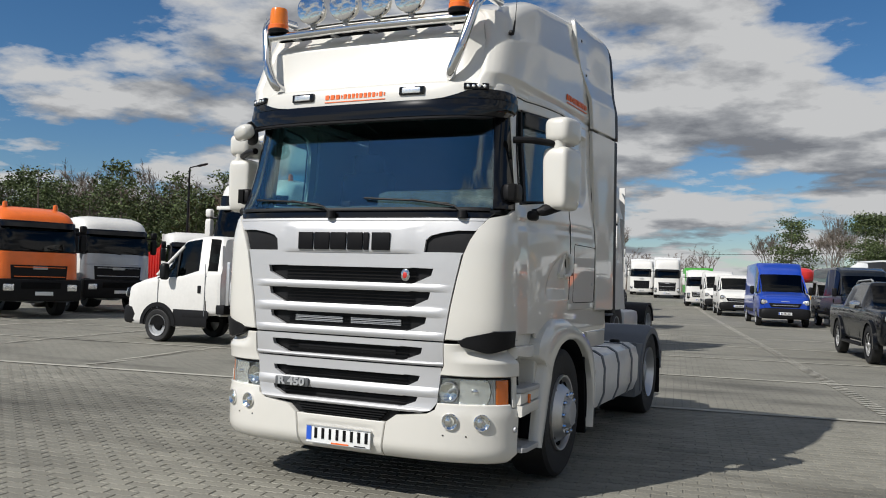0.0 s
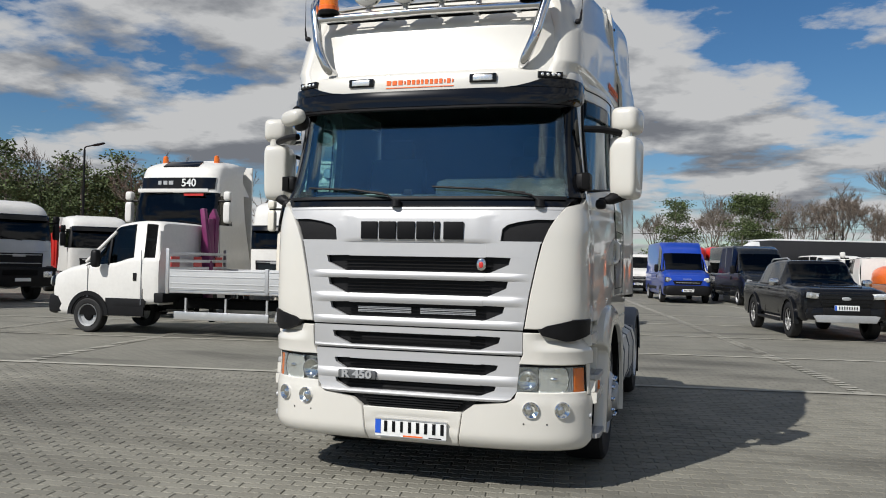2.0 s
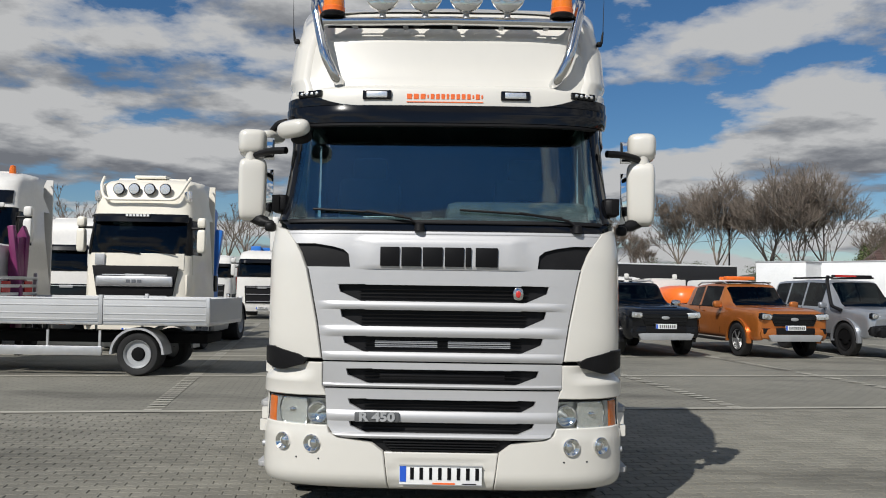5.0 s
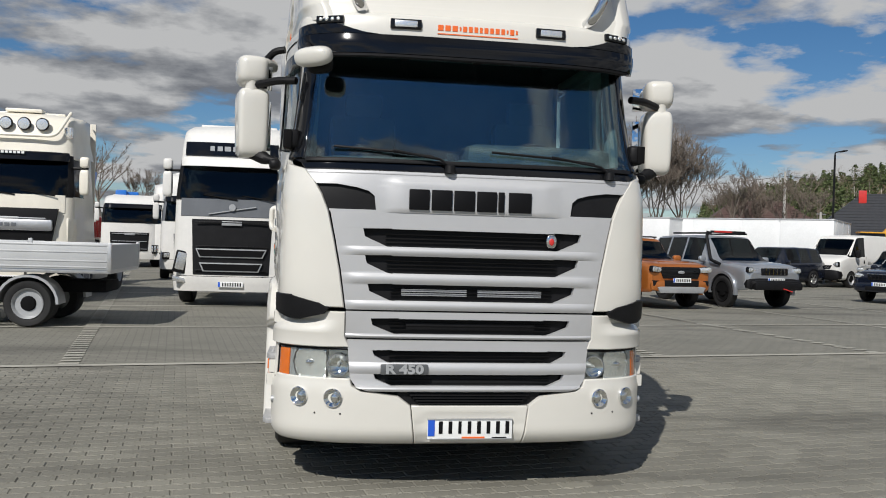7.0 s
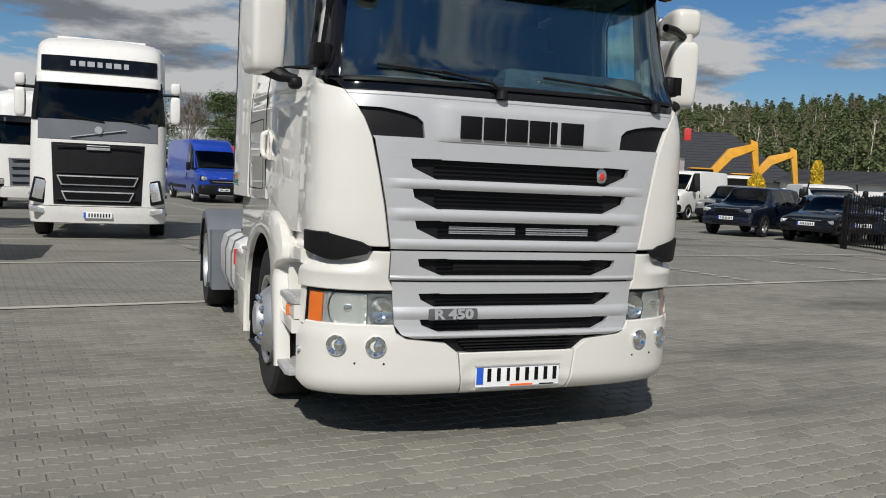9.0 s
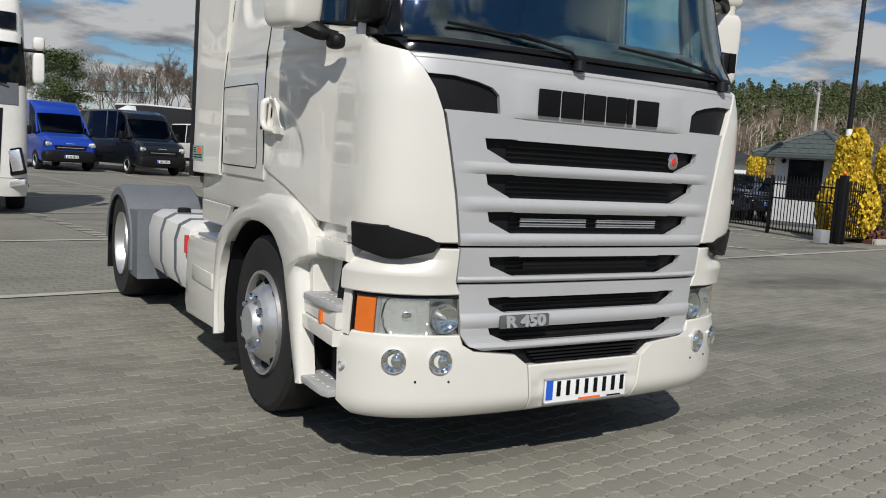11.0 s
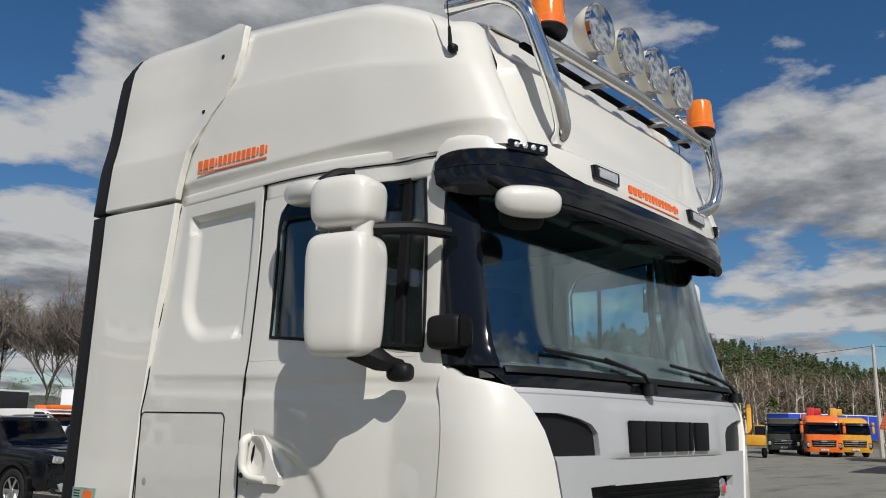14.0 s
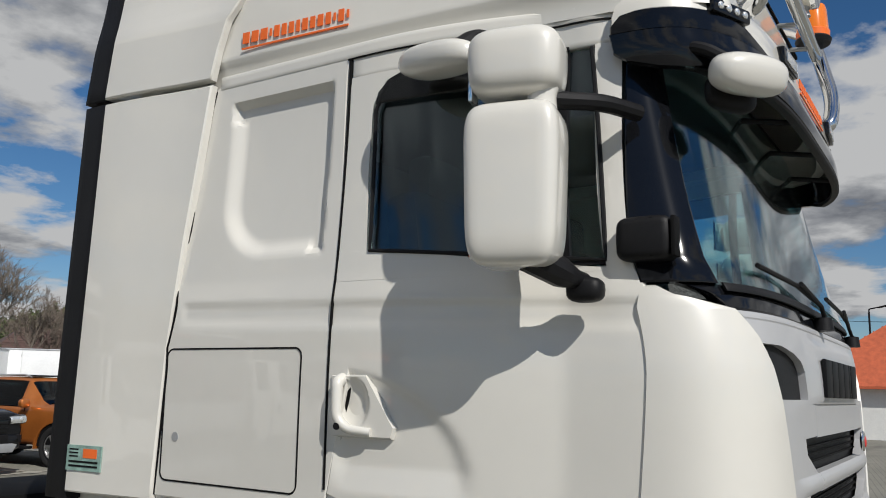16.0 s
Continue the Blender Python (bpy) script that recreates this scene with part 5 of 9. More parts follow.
part("arm", tube(bmesh.new(), rounded([(-1.0, 0.30, 2.72), (-1.04, 0.20, 2.71), (-1.01, 0.10, 2.64)], 0.05), 0.02, 10), BLACKP, fm)
part("rear_face", blob(bmesh.new(), (-0.955, 0.135, 2.578), (0.18, 0.05, 0.11), 3, 16, 10, Matrix.Rotation(radians(-34), 4, "Z")), BLACKP, fm)

# wipers
for x0, x1 in ((-0.16, -0.86), (0.86, 0.10)):
    wp = new("wiper")
    wp.parent = truck
    y = lambda x, z: CAB.pt(CAB.s("x", x, z), z, 0.025).y
    part("arm", tube(bmesh.new(), [(x0, y(x0, 1.985), 1.985), (x0 - 0.06, y(x0, 2.03) - 0.01, 2.03), ((x0 + x1) / 2, y((x0 + x1) / 2, 2.07) - 0.012, 2.075)], 0.008, 8), BLACKP, wp)
    part("blade", tube(bmesh.new(), [(x0 - 0.10, y(x0 - .1, 2.04), 2.045), ((x0 + x1) / 2, y((x0 + x1) / 2, 2.07), 2.07), (x1, y(x1, 2.085), 2.09)], 0.008, 8), BLACKP, wp)
    part("spindle", lathe(bmesh.new(), [(1.95, 0.035), (1.995, 0.03), (2.0, 0.01)], (x0, y(x0, 1.97) + 0.01, 0), axis=2, seg=14), BLACKP, wp)

# interior
inn = new("cab_interior")
inn.parent = truck
inn["label"] = "dim grey driver's cab with dashboard and seats"
part("dashboard", prism(bmesh.new(), [(-0.6, 0.17), (0.6, 0.17), (0.84, 0.23), (0.98, 0.36), (1.03, 0.50), (1.03, 0.74), (-1.03, 0.74), (-1.03, 0.50), (-0.98, 0.36), (-0.84, 0.23)], 2, 1.70, 2.05, 0.03), DASH, inn, "dark grained dashboard")
part("dash_cowl", nbox((0.50, 0.56, 2.085), (1.0, 0.36, 0.20), 0.08), DASH, inn)
part("dash_tray", nbox((-0.3, 0.52, 2.04), (0.75, 0.26, 0.03), 0.012), INTERIOR_L, inn)
for sg_ in (-1, 1):
    for k_ in range(2):
        part("curtain_fold", tube(bmesh.new(), [(sg_ * (1.01 - 0.012 * k_), 0.40 + 0.045 * k_, 2.06), (sg_ * (0.98 - 0.012 * k_), 0.47 + 0.045 * k_, 2.78)], 0.032, 8), CURTAIN, inn)
part("headlining", nbox((0, 1.3, 2.92), (2.1, 1.9, 0.05)), INTERIOR_L, inn)
part("rear_wall", nbox((0, 2.2, 2.15), (2.2, 0.05, 1.5)), INTERIOR_L, inn)
part("bunk", nbox((0, 1.85, 1.75), (2.1, 0.65, 0.25), 0.08), INTERIOR, inn)
for x in (-0.62, 0.62):
    part("seat_base", nbox((x, 1.05, 1.72), (0.52, 0.52, 0.28), 0.09), INTERIOR, inn)
    part("seat_back", nbox((x, 1.33, 2.12), (0.50, 0.16, 0.68), 0.07, Matrix.Rotation(radians(-8), 4, "X")), INTERIOR, inn)
    part("headrest", nbox((x, 1.36, 2.53), (0.28, 0.12, 0.18), 0.05), INTERIOR, inn)
sw = part("steering_wheel", bmesh.new(), BLACKP, inn)
bm = bmesh.new()
ring = [(0.62 + 0.235 * math.cos(a), 0.86 + 0.235 * math.sin(a) * 0.75, 2.13 + 0.30 * math.sin(a) * 0.42) for a in np.linspace(0, 2 * math.pi, 29)]
tube(bm, ring, 0.017, 8)
tube(bm, [(0.40, 0.86, 2.13), (0.84, 0.86, 2.13)], 0.018, 6)
tube(bm, [(0.62, 0.86, 2.12), (0.62, 0.62, 1.98)], 0.035, 8)
bm.to_mesh(sw.data)
bm.free()
part("air_filter_card", nbox((-0.12, 0.20, 2.06), (0.07, 0.05, 0.05), 0.006), BLACKP, inn)
part("document", nbox((-0.42, 0.36, 2.05), (0.30, 0.20, 0.003), 0, Matrix.Rotation(radians(14), 4, "X")), PLATE, inn)

# light bar, lamps and beacons on the roof
lb = new("light_bar")
lb.parent = truck
lb["label"] = "polished steel tube light bar with bent ends"
bar_y, bar_z = 0.14, 3.345
part("cross_tube", tube(bmesh.new(), [(-0.845, bar_y, bar_z), (0.0, bar_y - 0.015, bar_z + 0.008), (0.845, bar_y, bar_z)], 0.030, 14), CHROME, lb)


def bar_end(sg):
    pts = rounded([(sg * 0.70, 0.17, 2.925), (sg * 0.73, 0.085, 2.955), (sg * 0.80, 0.075, 3.10), (sg * 0.885, 0.16, 3.46), (sg * 0.90, 0.28, 3.545), (sg * 0.90, 0.55, 3.57)], 0.11, 6)
    part("end_tube", tube(bmesh.new(), pts, 0.034, 14), CHROME, lb)


both(bar_end)
for x in (-0.62, -0.28, 0.05, 0.36, 0.66):
    part("bar_bracket", nbox((x, 0.205, 3.330), (0.032, 0.10, 0.012), 0.003, Matrix.Rotation(radians(8), 4, "X")), STEEL, lb)


def spot(x):
    sp = new("spot_lamp")
    sp.parent = truck
    sp["label"] = "round chrome auxiliary spot lamp"
    sp.location = (x, bar_y - 0.02, 3.515)
    part("shell", lathe(bmesh.new(), [(-0.045, 0.098), (-0.035, 0.112), (0.0, 0.110), (0.05, 0.085), (0.085, 0.03)], axis=1, seg=32), CREAM, sp)
    part("rim", lathe(bmesh.new(), [(-0.055, 0.104), (-0.050, 0.114), (-0.03, 0.115), (-0.03, 0.10)], axis=1, seg=32), CHROME, sp)
    part("reflector", lathe(bmesh.new(), [(-0.046, 0.10), (-0.02, 0.08), (0.01, 0.04), (0.02, 0.01)], axis=1, seg=28, cap=False), REFLECT, sp)
    part("lens", lathe(bmesh.new(), [(-0.05, 0.102), (-0.058, 0.06), (-0.062, 0.01)], axis=1, seg=28), LENS, sp)
    part("bulb_cap", blob(bmesh.new(), (0, -0.03, 0), (0.035, 0.04, 0.035), 2, 10, 6), CHROME, sp)
    part("foot", lathe(bmesh.new(), [(-0.15, 0.025), (-0.12, 0.018), (-0.105, 0.03)], axis=2, seg=12), STEEL, sp)


for x in (-0.429, -0.147, 0.124, 0.396):
    spot(x)


def beacon(sg):
    bc = new("beacon")
    bc.parent = truck
    bc["label"] = "orange ribbed warning beacon on black foot"
    bc.location = (sg * 0.758, bar_y, bar_z + 0.03)
    part("foot", lathe(bmesh.new(), [(0.0, 0.075), (0.02, 0.082), (0.03, 0.075), (0.035, 0.05)], axis=2, seg=28), BLACKP, bc)
    part("collar", lathe(bmesh.new(), [(0.03, 0.074), (0.06, 0.076), (0.066, 0.07)], axis=2, seg=28), ORANGE, bc)
    bm = bmesh.new()
    n = 40
    rings = []
    for z, r in ((0.062, 0.070), (0.17, 0.064), (0.19, 0.058), (0.197, 0.03)):
        rings.append([bm.verts.new(((r + (0.002 if k % 2 else 0)) * math.cos(2 * math.pi * k / n), (r + (0.002 if k % 2 else 0)) * math.sin(2 * math.pi * k / n), z)) for k in range(n)])
    for a, b in zip(rings, rings[1:]):
        for k in range(n):
            bm.faces.new((a[k], a[(k + 1) % n], b[(k + 1) % n], b[k]))
    bm.faces.new(rings[-1])
    part("dome", bm, BEACON, bc, "ribbed amber dome")


both(beacon)


def antenna(sg):
    an = new("aerial")
    an.parent = truck
    part("foot", blob(bmesh.new(), (sg * 1.05, 0.40, 3.285), (0.04, 0.04, 0.035), 3, 12, 8), BLACKP, an)
    part("coil", tube(bmesh.new(), [(sg * 1.065, 0.40, 3.29), (sg * 1.075, 0.40, 3.37)], 0.010, 8, 0.006), BLACKP, an)
    part("whip", tube(bmesh.new(), [(sg * 1.075, 0.40, 3.36), (sg * 1.085, 0.42, 3.62)], 0.003, 6, 0.0015), BLACKP, an)


both(antenna)

# front wheel arches, steps, wheels
HUB_Y, HUB_Z, TYRE_R = 1.40, 0.505, 0.505


def arch(sg):
    a = new("wheel_arch")
    a.parent = truck
    a["label"] = "white plastic front wheel arch"
    knots = [((0.69, 0.35), (0.635, 0.36)), ((0.735, 0.44), (0.655, 0.45)), ((0.80, 0.58), (0.695, 0.62)), ((0.85, 0.69), (0.73, 0.79)), ((0.90, 0.80), (0.765, 0.925)),
             ((0.925, 0.85), (0.71, 0.965)), ((0.95, 0.90), (0.655, 1.00)), ((0.99, 0.95), (0.675, 1.085)), ((1.05, 1.00), (0.80, 1.19)), ((1.17, 1.06), (0.98, 1.255)),
             ((1.36, 1.088), (1.25, 1.25)), ((1.58, 1.07), (1.50, 1.20)), ((1.80, 1.00), (1.80, 1.12)), ((1.98, 0.88), (2.05, 1.00)), ((2.09, 0.70), (2.17, 0.86)), ((2.13, 0.50), (2.19, 0.60)), ((2.11, 0.29), (2.17, 0.28))]
    kk = list(range(len(knots)))
    tt = [k / 3 for k in range(3 * (len(knots) - 1) + 1)]
    inner = [(ease(t, kk, [p[0][0] for p in knots]), ease(t, kk, [p[0][1] for p in knots])) for t in tt]
    outer = [(ease(t, kk, [p[1][0] for p in knots]), ease(t, kk, [p[1][1] for p in knots])) for t in tt]
    X0, X1, X2 = 1.265, 1.235, 0.80
    rows = []
    for (iy, iz), (oy, oz) in zip(inner, outer):
        my, mz = iy + (oy - iy) * 0.16, iz + (oz - iz) * 0.16
        ny, nz = iy + (oy - iy) * 0.85, iz + (oz - iz) * 0.85
        rows.append([(sg * X2, iy, iz), (sg * (X0 - 0.012), iy, iz), (sg * X0, my, mz), (sg * (X0 - 0.006), ny, nz), (sg * (X0 - 0.03), oy, oz), (sg * (X1 - (0.16 if oz > 0.72 or oy > HUB_Y else 0.06)), oy, oz)])
    nv = 6
    part("arch_shell", ([v for r in rows for v in r], [(i * nv + j, i * nv + j + 1, (i + 1) * nv + j + 1, (i + 1) * nv + j) for i in range(len(rows) - 1) for j in range(nv - 1)]), WHITE, a, smooth=60)
    part("arch_liner", ([(sg * x, y, z) for y, z in [(HUB_Y - 0.60 * math.cos(t), max(0.27, HUB_Z + 0.585 * math.sin(t))) for t in np.linspace(-0.2, math.pi + 0.2, 24)] for x in (1.24, 0.55)],
                        [(2 * i, 2 * i + 1, 2 * i + 3, 2 * i + 2) for i in range(23)]), BLACKM, a)
    part("inner_wall", nbox((sg * 0.62, HUB_Y, 0.75), (0.05, 1.3, 0.85)), BLACKM, a)
    # side apron that closes the gap between arch, door and step
    part("apron", prism(bmesh.new(), [(0.31, 1.09), (0.70, 1.07), (0.86, 1.16), (1.02, 1.20), (1.02, 1.30), (0.66, 1.20), (0.31, 1.20)], 0, sg * 1.0, sg * 1.150, 0.01), WHITE, a)
    part("ledge", prism(bmesh.new(), [(0.31, 1.005), (0.56, 1.02), (0.72, 0.985), (0.76, 1.06), (0.72, 1.085), (0.31, 1.085)], 0, sg * 1.0, sg * 1.195, 0.018), WHITE, a)
    part("pocket_wall", prism(bmesh.new(), [(0.31, 0.79), (0.76, 0.79), (0.76, 1.01), (0.31, 1.01)], 0, sg * 0.98, sg * 1.075, 0.01), WHITE, a)
    part("pocket_side", prism(bmesh.new(), [(0.70, 0.79), (0.79, 0.79), (0.80, 1.04), (0.72, 1.04)], 0, sg * 1.0, sg * 1.185, 0.012), WHITE, a)
    part("lower_side", panel(CAB, [(1.125, "-y", 0.70), (1.40, "-y", 0.70)], [(1.125, "-y", 2.62), (1.40, "-y", 2.62)], 40, 6, off=-0.010, thick=0.02, edge=0.003, sgn=-sg), WHITE, a)
    part("lower_side", panel(CAB, [(0.98, "-y", 2.10), (1.12, "-y", 1.98)], [(0.98, "-y", 2.60), (1.12, "-y", 2.62)], 12, 5, off=-0.010, thick=0.03, edge=0.006, sgn=-sg), WHITE, a)
    part("mud_brush", nbox((sg * 1.03, 1.97, 0.58), (0.40, 0.04, 0.66), 0.01, Matrix.Rotation(radians(8), 4, "X")), BLACKM, a)


both(arch)


def steps(sg):
    st = new("entry_steps")
    st.parent = truck
    st["label"] = "grey studded entry steps"
    for z, y0, y1, x1 in ((0.805, 0.345, 0.745, 1.235), (0.40, 0.355, 0.74, 1.25)):
        part("tread", prism(bmesh.new(), [(1.0 * sg, y0), (x1 * sg - 0.02 * sg, y0), (x1 * sg, y0 + 0.04), (x1 * sg, y1 - 0.05), (x1 * sg - 0.06 * sg, y1), (1.0 * sg, y1)], 2, z - 0.035, z, 0.008), TREAD, st)
        for k in range(5 if z > 0.5 else 6):
            for j in range(3):
                part("stud", lathe(bmesh.new(), [(0, 0.012), (0.004, 0.009), (0.005, 0.004)], (sg * (1.06 + 0.07 * j), y0 + 0.07 + k * 0.06, z - 0.001), axis=2, seg=8), TREAD, st)
    part("riser", prism(bmesh.new(), [(0.335, 0.610), (0.73, 0.63), (0.745, 0.700), (0.335, 0.685)], 0, sg * 1.0, sg * 1.232, 0.012), WHITE, st)
    part("riser", prism(bmesh.new(), [(0.335, 0.690), (0.745, 0.705), (0.75, 0.768), (0.335, 0.768)], 0, sg * 1.0, sg * 1.220, 0.012), WHITE, st)
    part("marker_lamp", nbox((sg * 1.226, 0.49, 0.722), (0.016, 0.03, 0.062), 0.004), AMBER, st)
    part("well", nbox((sg * 1.05, 0.555, 0.505), (0.06, 0.38, 0.23), 0.01), BLACKP, st)
    part("well_back", nbox((sg * 1.13, 0.72, 0.505), (0.15, 0.02, 0.22), 0.004), BLACKP, st)


both(steps)
for sg in (-1, 1):
    wheel(truck, (sg * 1.20, HUB_Y, HUB_Z), TYRE_R, 0.31, sg, ALU, "front_wheel", 0.295, "truck", label="steel-rimmed truck wheel with bolted hub")
    wheel(truck, (sg * 1.225 - 0.07, 5.22, HUB_Z - 0.01), TYRE_R, 0.60, sg, ALU, "rear_wheel", 0.295, "deep", label="twin rear truck wheel")

# chassis, tanks, rear mudguards
part("chassis_rail", nbox((-0.40, 3.6, 0.78), (0.09, 5.6, 0.26), 0.01), BLACKP, truck)
part("chassis_rail", nbox((0.40, 3.6, 0.78), (0.09, 5.6, 0.26), 0.01), BLACKP, truck)
part("front_axle", nbox((0, HUB_Y, 0.42), (1.9, 0.14, 0.14), 0.03), BLACKM, truck)
part("rear_axle", lathe(bmesh.new(), [(-1.0, 0.13), (-0.3, 0.14), (-0.2, 0.24), (0.2, 0.24), (0.3, 0.14), (1.0, 0.13)], (0, 5.15, 0.5), seg=20), BLACKM, truck)
part("engine_block", nbox((0, 1.25, 0.85), (0.9, 1.7, 0.75), 0.1), BLACKM, truck)
part("fifth_wheel", nbox((0, 4.95, 1.0), (0.95, 0.9, 0.10), 0.05), BLACKM, truck, "greasy black fifth wheel coupling")
part("air_lines", tube(bmesh.new(), rounded([(-0.3, 2.75, 1.6), (-0.3, 2.95, 1.2), (0.1, 3.1, 1.0), (0.4, 3.0, 1.3), (0.4, 2.75, 1.7)], 0.2), 0.02, 8), RED, truck)
part("catwalk", nbox((0, 3.35, 0.93), (1.2, 1.2, 0.03), 0.01), ALU, truck)


def tank(sg):
    tk = new("fuel_tank")
    tk.parent = truck
    tk["label"] = "pale painted fuel tank held by dark straps"
    prof = [(0.66, 0.40), (0.70, 0.36), (1.08, 0.36), (1.18, 0.40), (1.225, 0.52), (1.23, 0.75), (1.20, 0.86), (1.12, 0.905), (0.70, 0.905), (0.66, 0.86)]
    part("tank_body", prism(bmesh.new(), [(sg * x, z) for x, z in prof], 1, 3.02 if sg < 0 else 2.34, 4.32 if sg < 0 else 4.22, 0.03), WHITE2, tk)
    big = [(0.95 + (x - 0.95) * 1.02, 0.63 + (z - 0.63) * 1.03) for x, z in prof]
    for y in ((3.30, 3.78) if sg < 0 else (2.62, 3.20, 3.82)):
        part("strap", prism(bmesh.new(), [(sg * x, z) for x, z in big], 1, y, y + 0.07, 0.004), GREYP, tk)
    part("filler_cap", lathe(bmesh.new(), [(0.90, 0.055), (0.935, 0.055), (0.945, 0.045)], (sg * 1.02, 3.95, 0), axis=2, seg=20), BLACKP, tk)
    rear_guard(sg)
    if sg > 0:
        return
    bx = new("battery_box")
    bx.parent = truck
    bx["label"] = "white moulded battery box cover"
    part("cover", prism(bmesh.new(), [(2.10, 0.30), (2.92, 0.27), (2.97, 0.34), (2.95, 0.80), (2.86, 0.845), (2.10, 0.86)], 0, sg * 0.72, sg * 1.245, 0.03), WHITE, bx)
    part("plate", nbox((sg * 1.0, 2.5, 0.86), (0.42, 0.55, 0.02), 0.006), ALU, bx)
    part("side_lamp", nbox((sg * 1.235, 2.985, 0.76), (0.03, 0.03, 0.13), 0.004), RED, bx)
    part("grip", nbox((sg * 1.248, 2.5, 0.6), (0.012, 0.5, 0.10), 0.005), WHITE, bx)


def rear_guard(sg):
    rf = new("rear_mudguard")
    rf.parent = truck
    rf["label"] = "grey ribbed plastic rear mudguard"
    rf.location.x = -0.07
    th = np.linspace(radians(5), radians(178), 30)
    rows = []
    for t in th:
        y, z = 5.24 - 0.65 * math.cos(t), 0.47 + 0.555 * math.sin(t)
        if t < 0.25:
            z = 0.33
        r = 0.012 * (1 if int((t - th[0]) / 0.26) % 2 else 0)
        ny, nz = -math.cos(t), math.sin(t)
        rows.append([(sg * 0.58, y, z), (sg * 0.60, y + ny * (0.02 + r), z + nz * (0.02 + r)), (sg * 1.215, y + ny * (0.02 + r), z + nz * (0.02 + r)), (sg * 1.25, y, z), (sg * 1.252, y - ny * 0.07, z - nz * 0.07), (sg * 1.242, y - ny * 0.07, z - nz * 0.07)])
    part("guard_shell", ([v for r in rows for v in r], [(i * 6 + j, i * 6 + j + 1, (i + 1) * 6 + j + 1, (i + 1) * 6 + j) for i in range(len(rows) - 1) for j in range(5)]), GREYP, rf, smooth=40)
    part("mud_flap", nbox((sg * 0.92, 5.90, 0.42), (0.62, 0.02, 0.50), 0.006), BLACKP, rf)
    part("front_skirt", prism(bmesh.new(), [(4.38, 0.28), (4.72, 0.28), (4.76, 0.66), (4.80, 0.86), (4.42, 0.88)], 0, sg * 0.62, sg * 1.235, 0.015), GREYP, rf)


both(tank)
part("rear_lamp_bar", nbox((0, 6.05, 0.62), (2.3, 0.12, 0.16), 0.02), BLACKP, truck)
# stickers on the sleeper
sx = -(FAIR.pt(FAIR.s("+y", 2.50, 1.43), 1.43).x + flare(0, 2.50, 0) + 0.006)
turn_ = Matrix.Translation((sx, 2.50, 1.43)) @ Matrix.Rotation(radians(4.6), 4, "Z")
stk = part("dealer_sticker", nbox((0, 0, 0), (0.006, 0.19, 0.095)), mat("teal_sticker", (0.22, 0.34, 0.30), 0.4, var=0.3, scale=30), truck, "small pale green sticker with orange picture")
stk.matrix_local = turn_
part("orange_picture", nbox((-0.0035, -0.035, 0.018), (0.002, 0.075, 0.034)), SIGN_OR, stk)
for k in range(3):
    part("text_bar", nbox((-0.0035, 0.055, 0.032 - k * 0.013), (0.002, 0.05, 0.005)), SIGN_BK, stk)
for k in range(2):
    part("text_bar", nbox((-0.0035, 0.0, -0.014 - k * 0.016), (0.002, 0.16, 0.007)), SIGN_BK, stk)

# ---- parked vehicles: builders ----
# one dark box stands in for both the seats and the cabin's shade
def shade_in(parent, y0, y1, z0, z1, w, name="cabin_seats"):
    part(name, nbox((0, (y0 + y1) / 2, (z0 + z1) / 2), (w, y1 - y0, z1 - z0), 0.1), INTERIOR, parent)


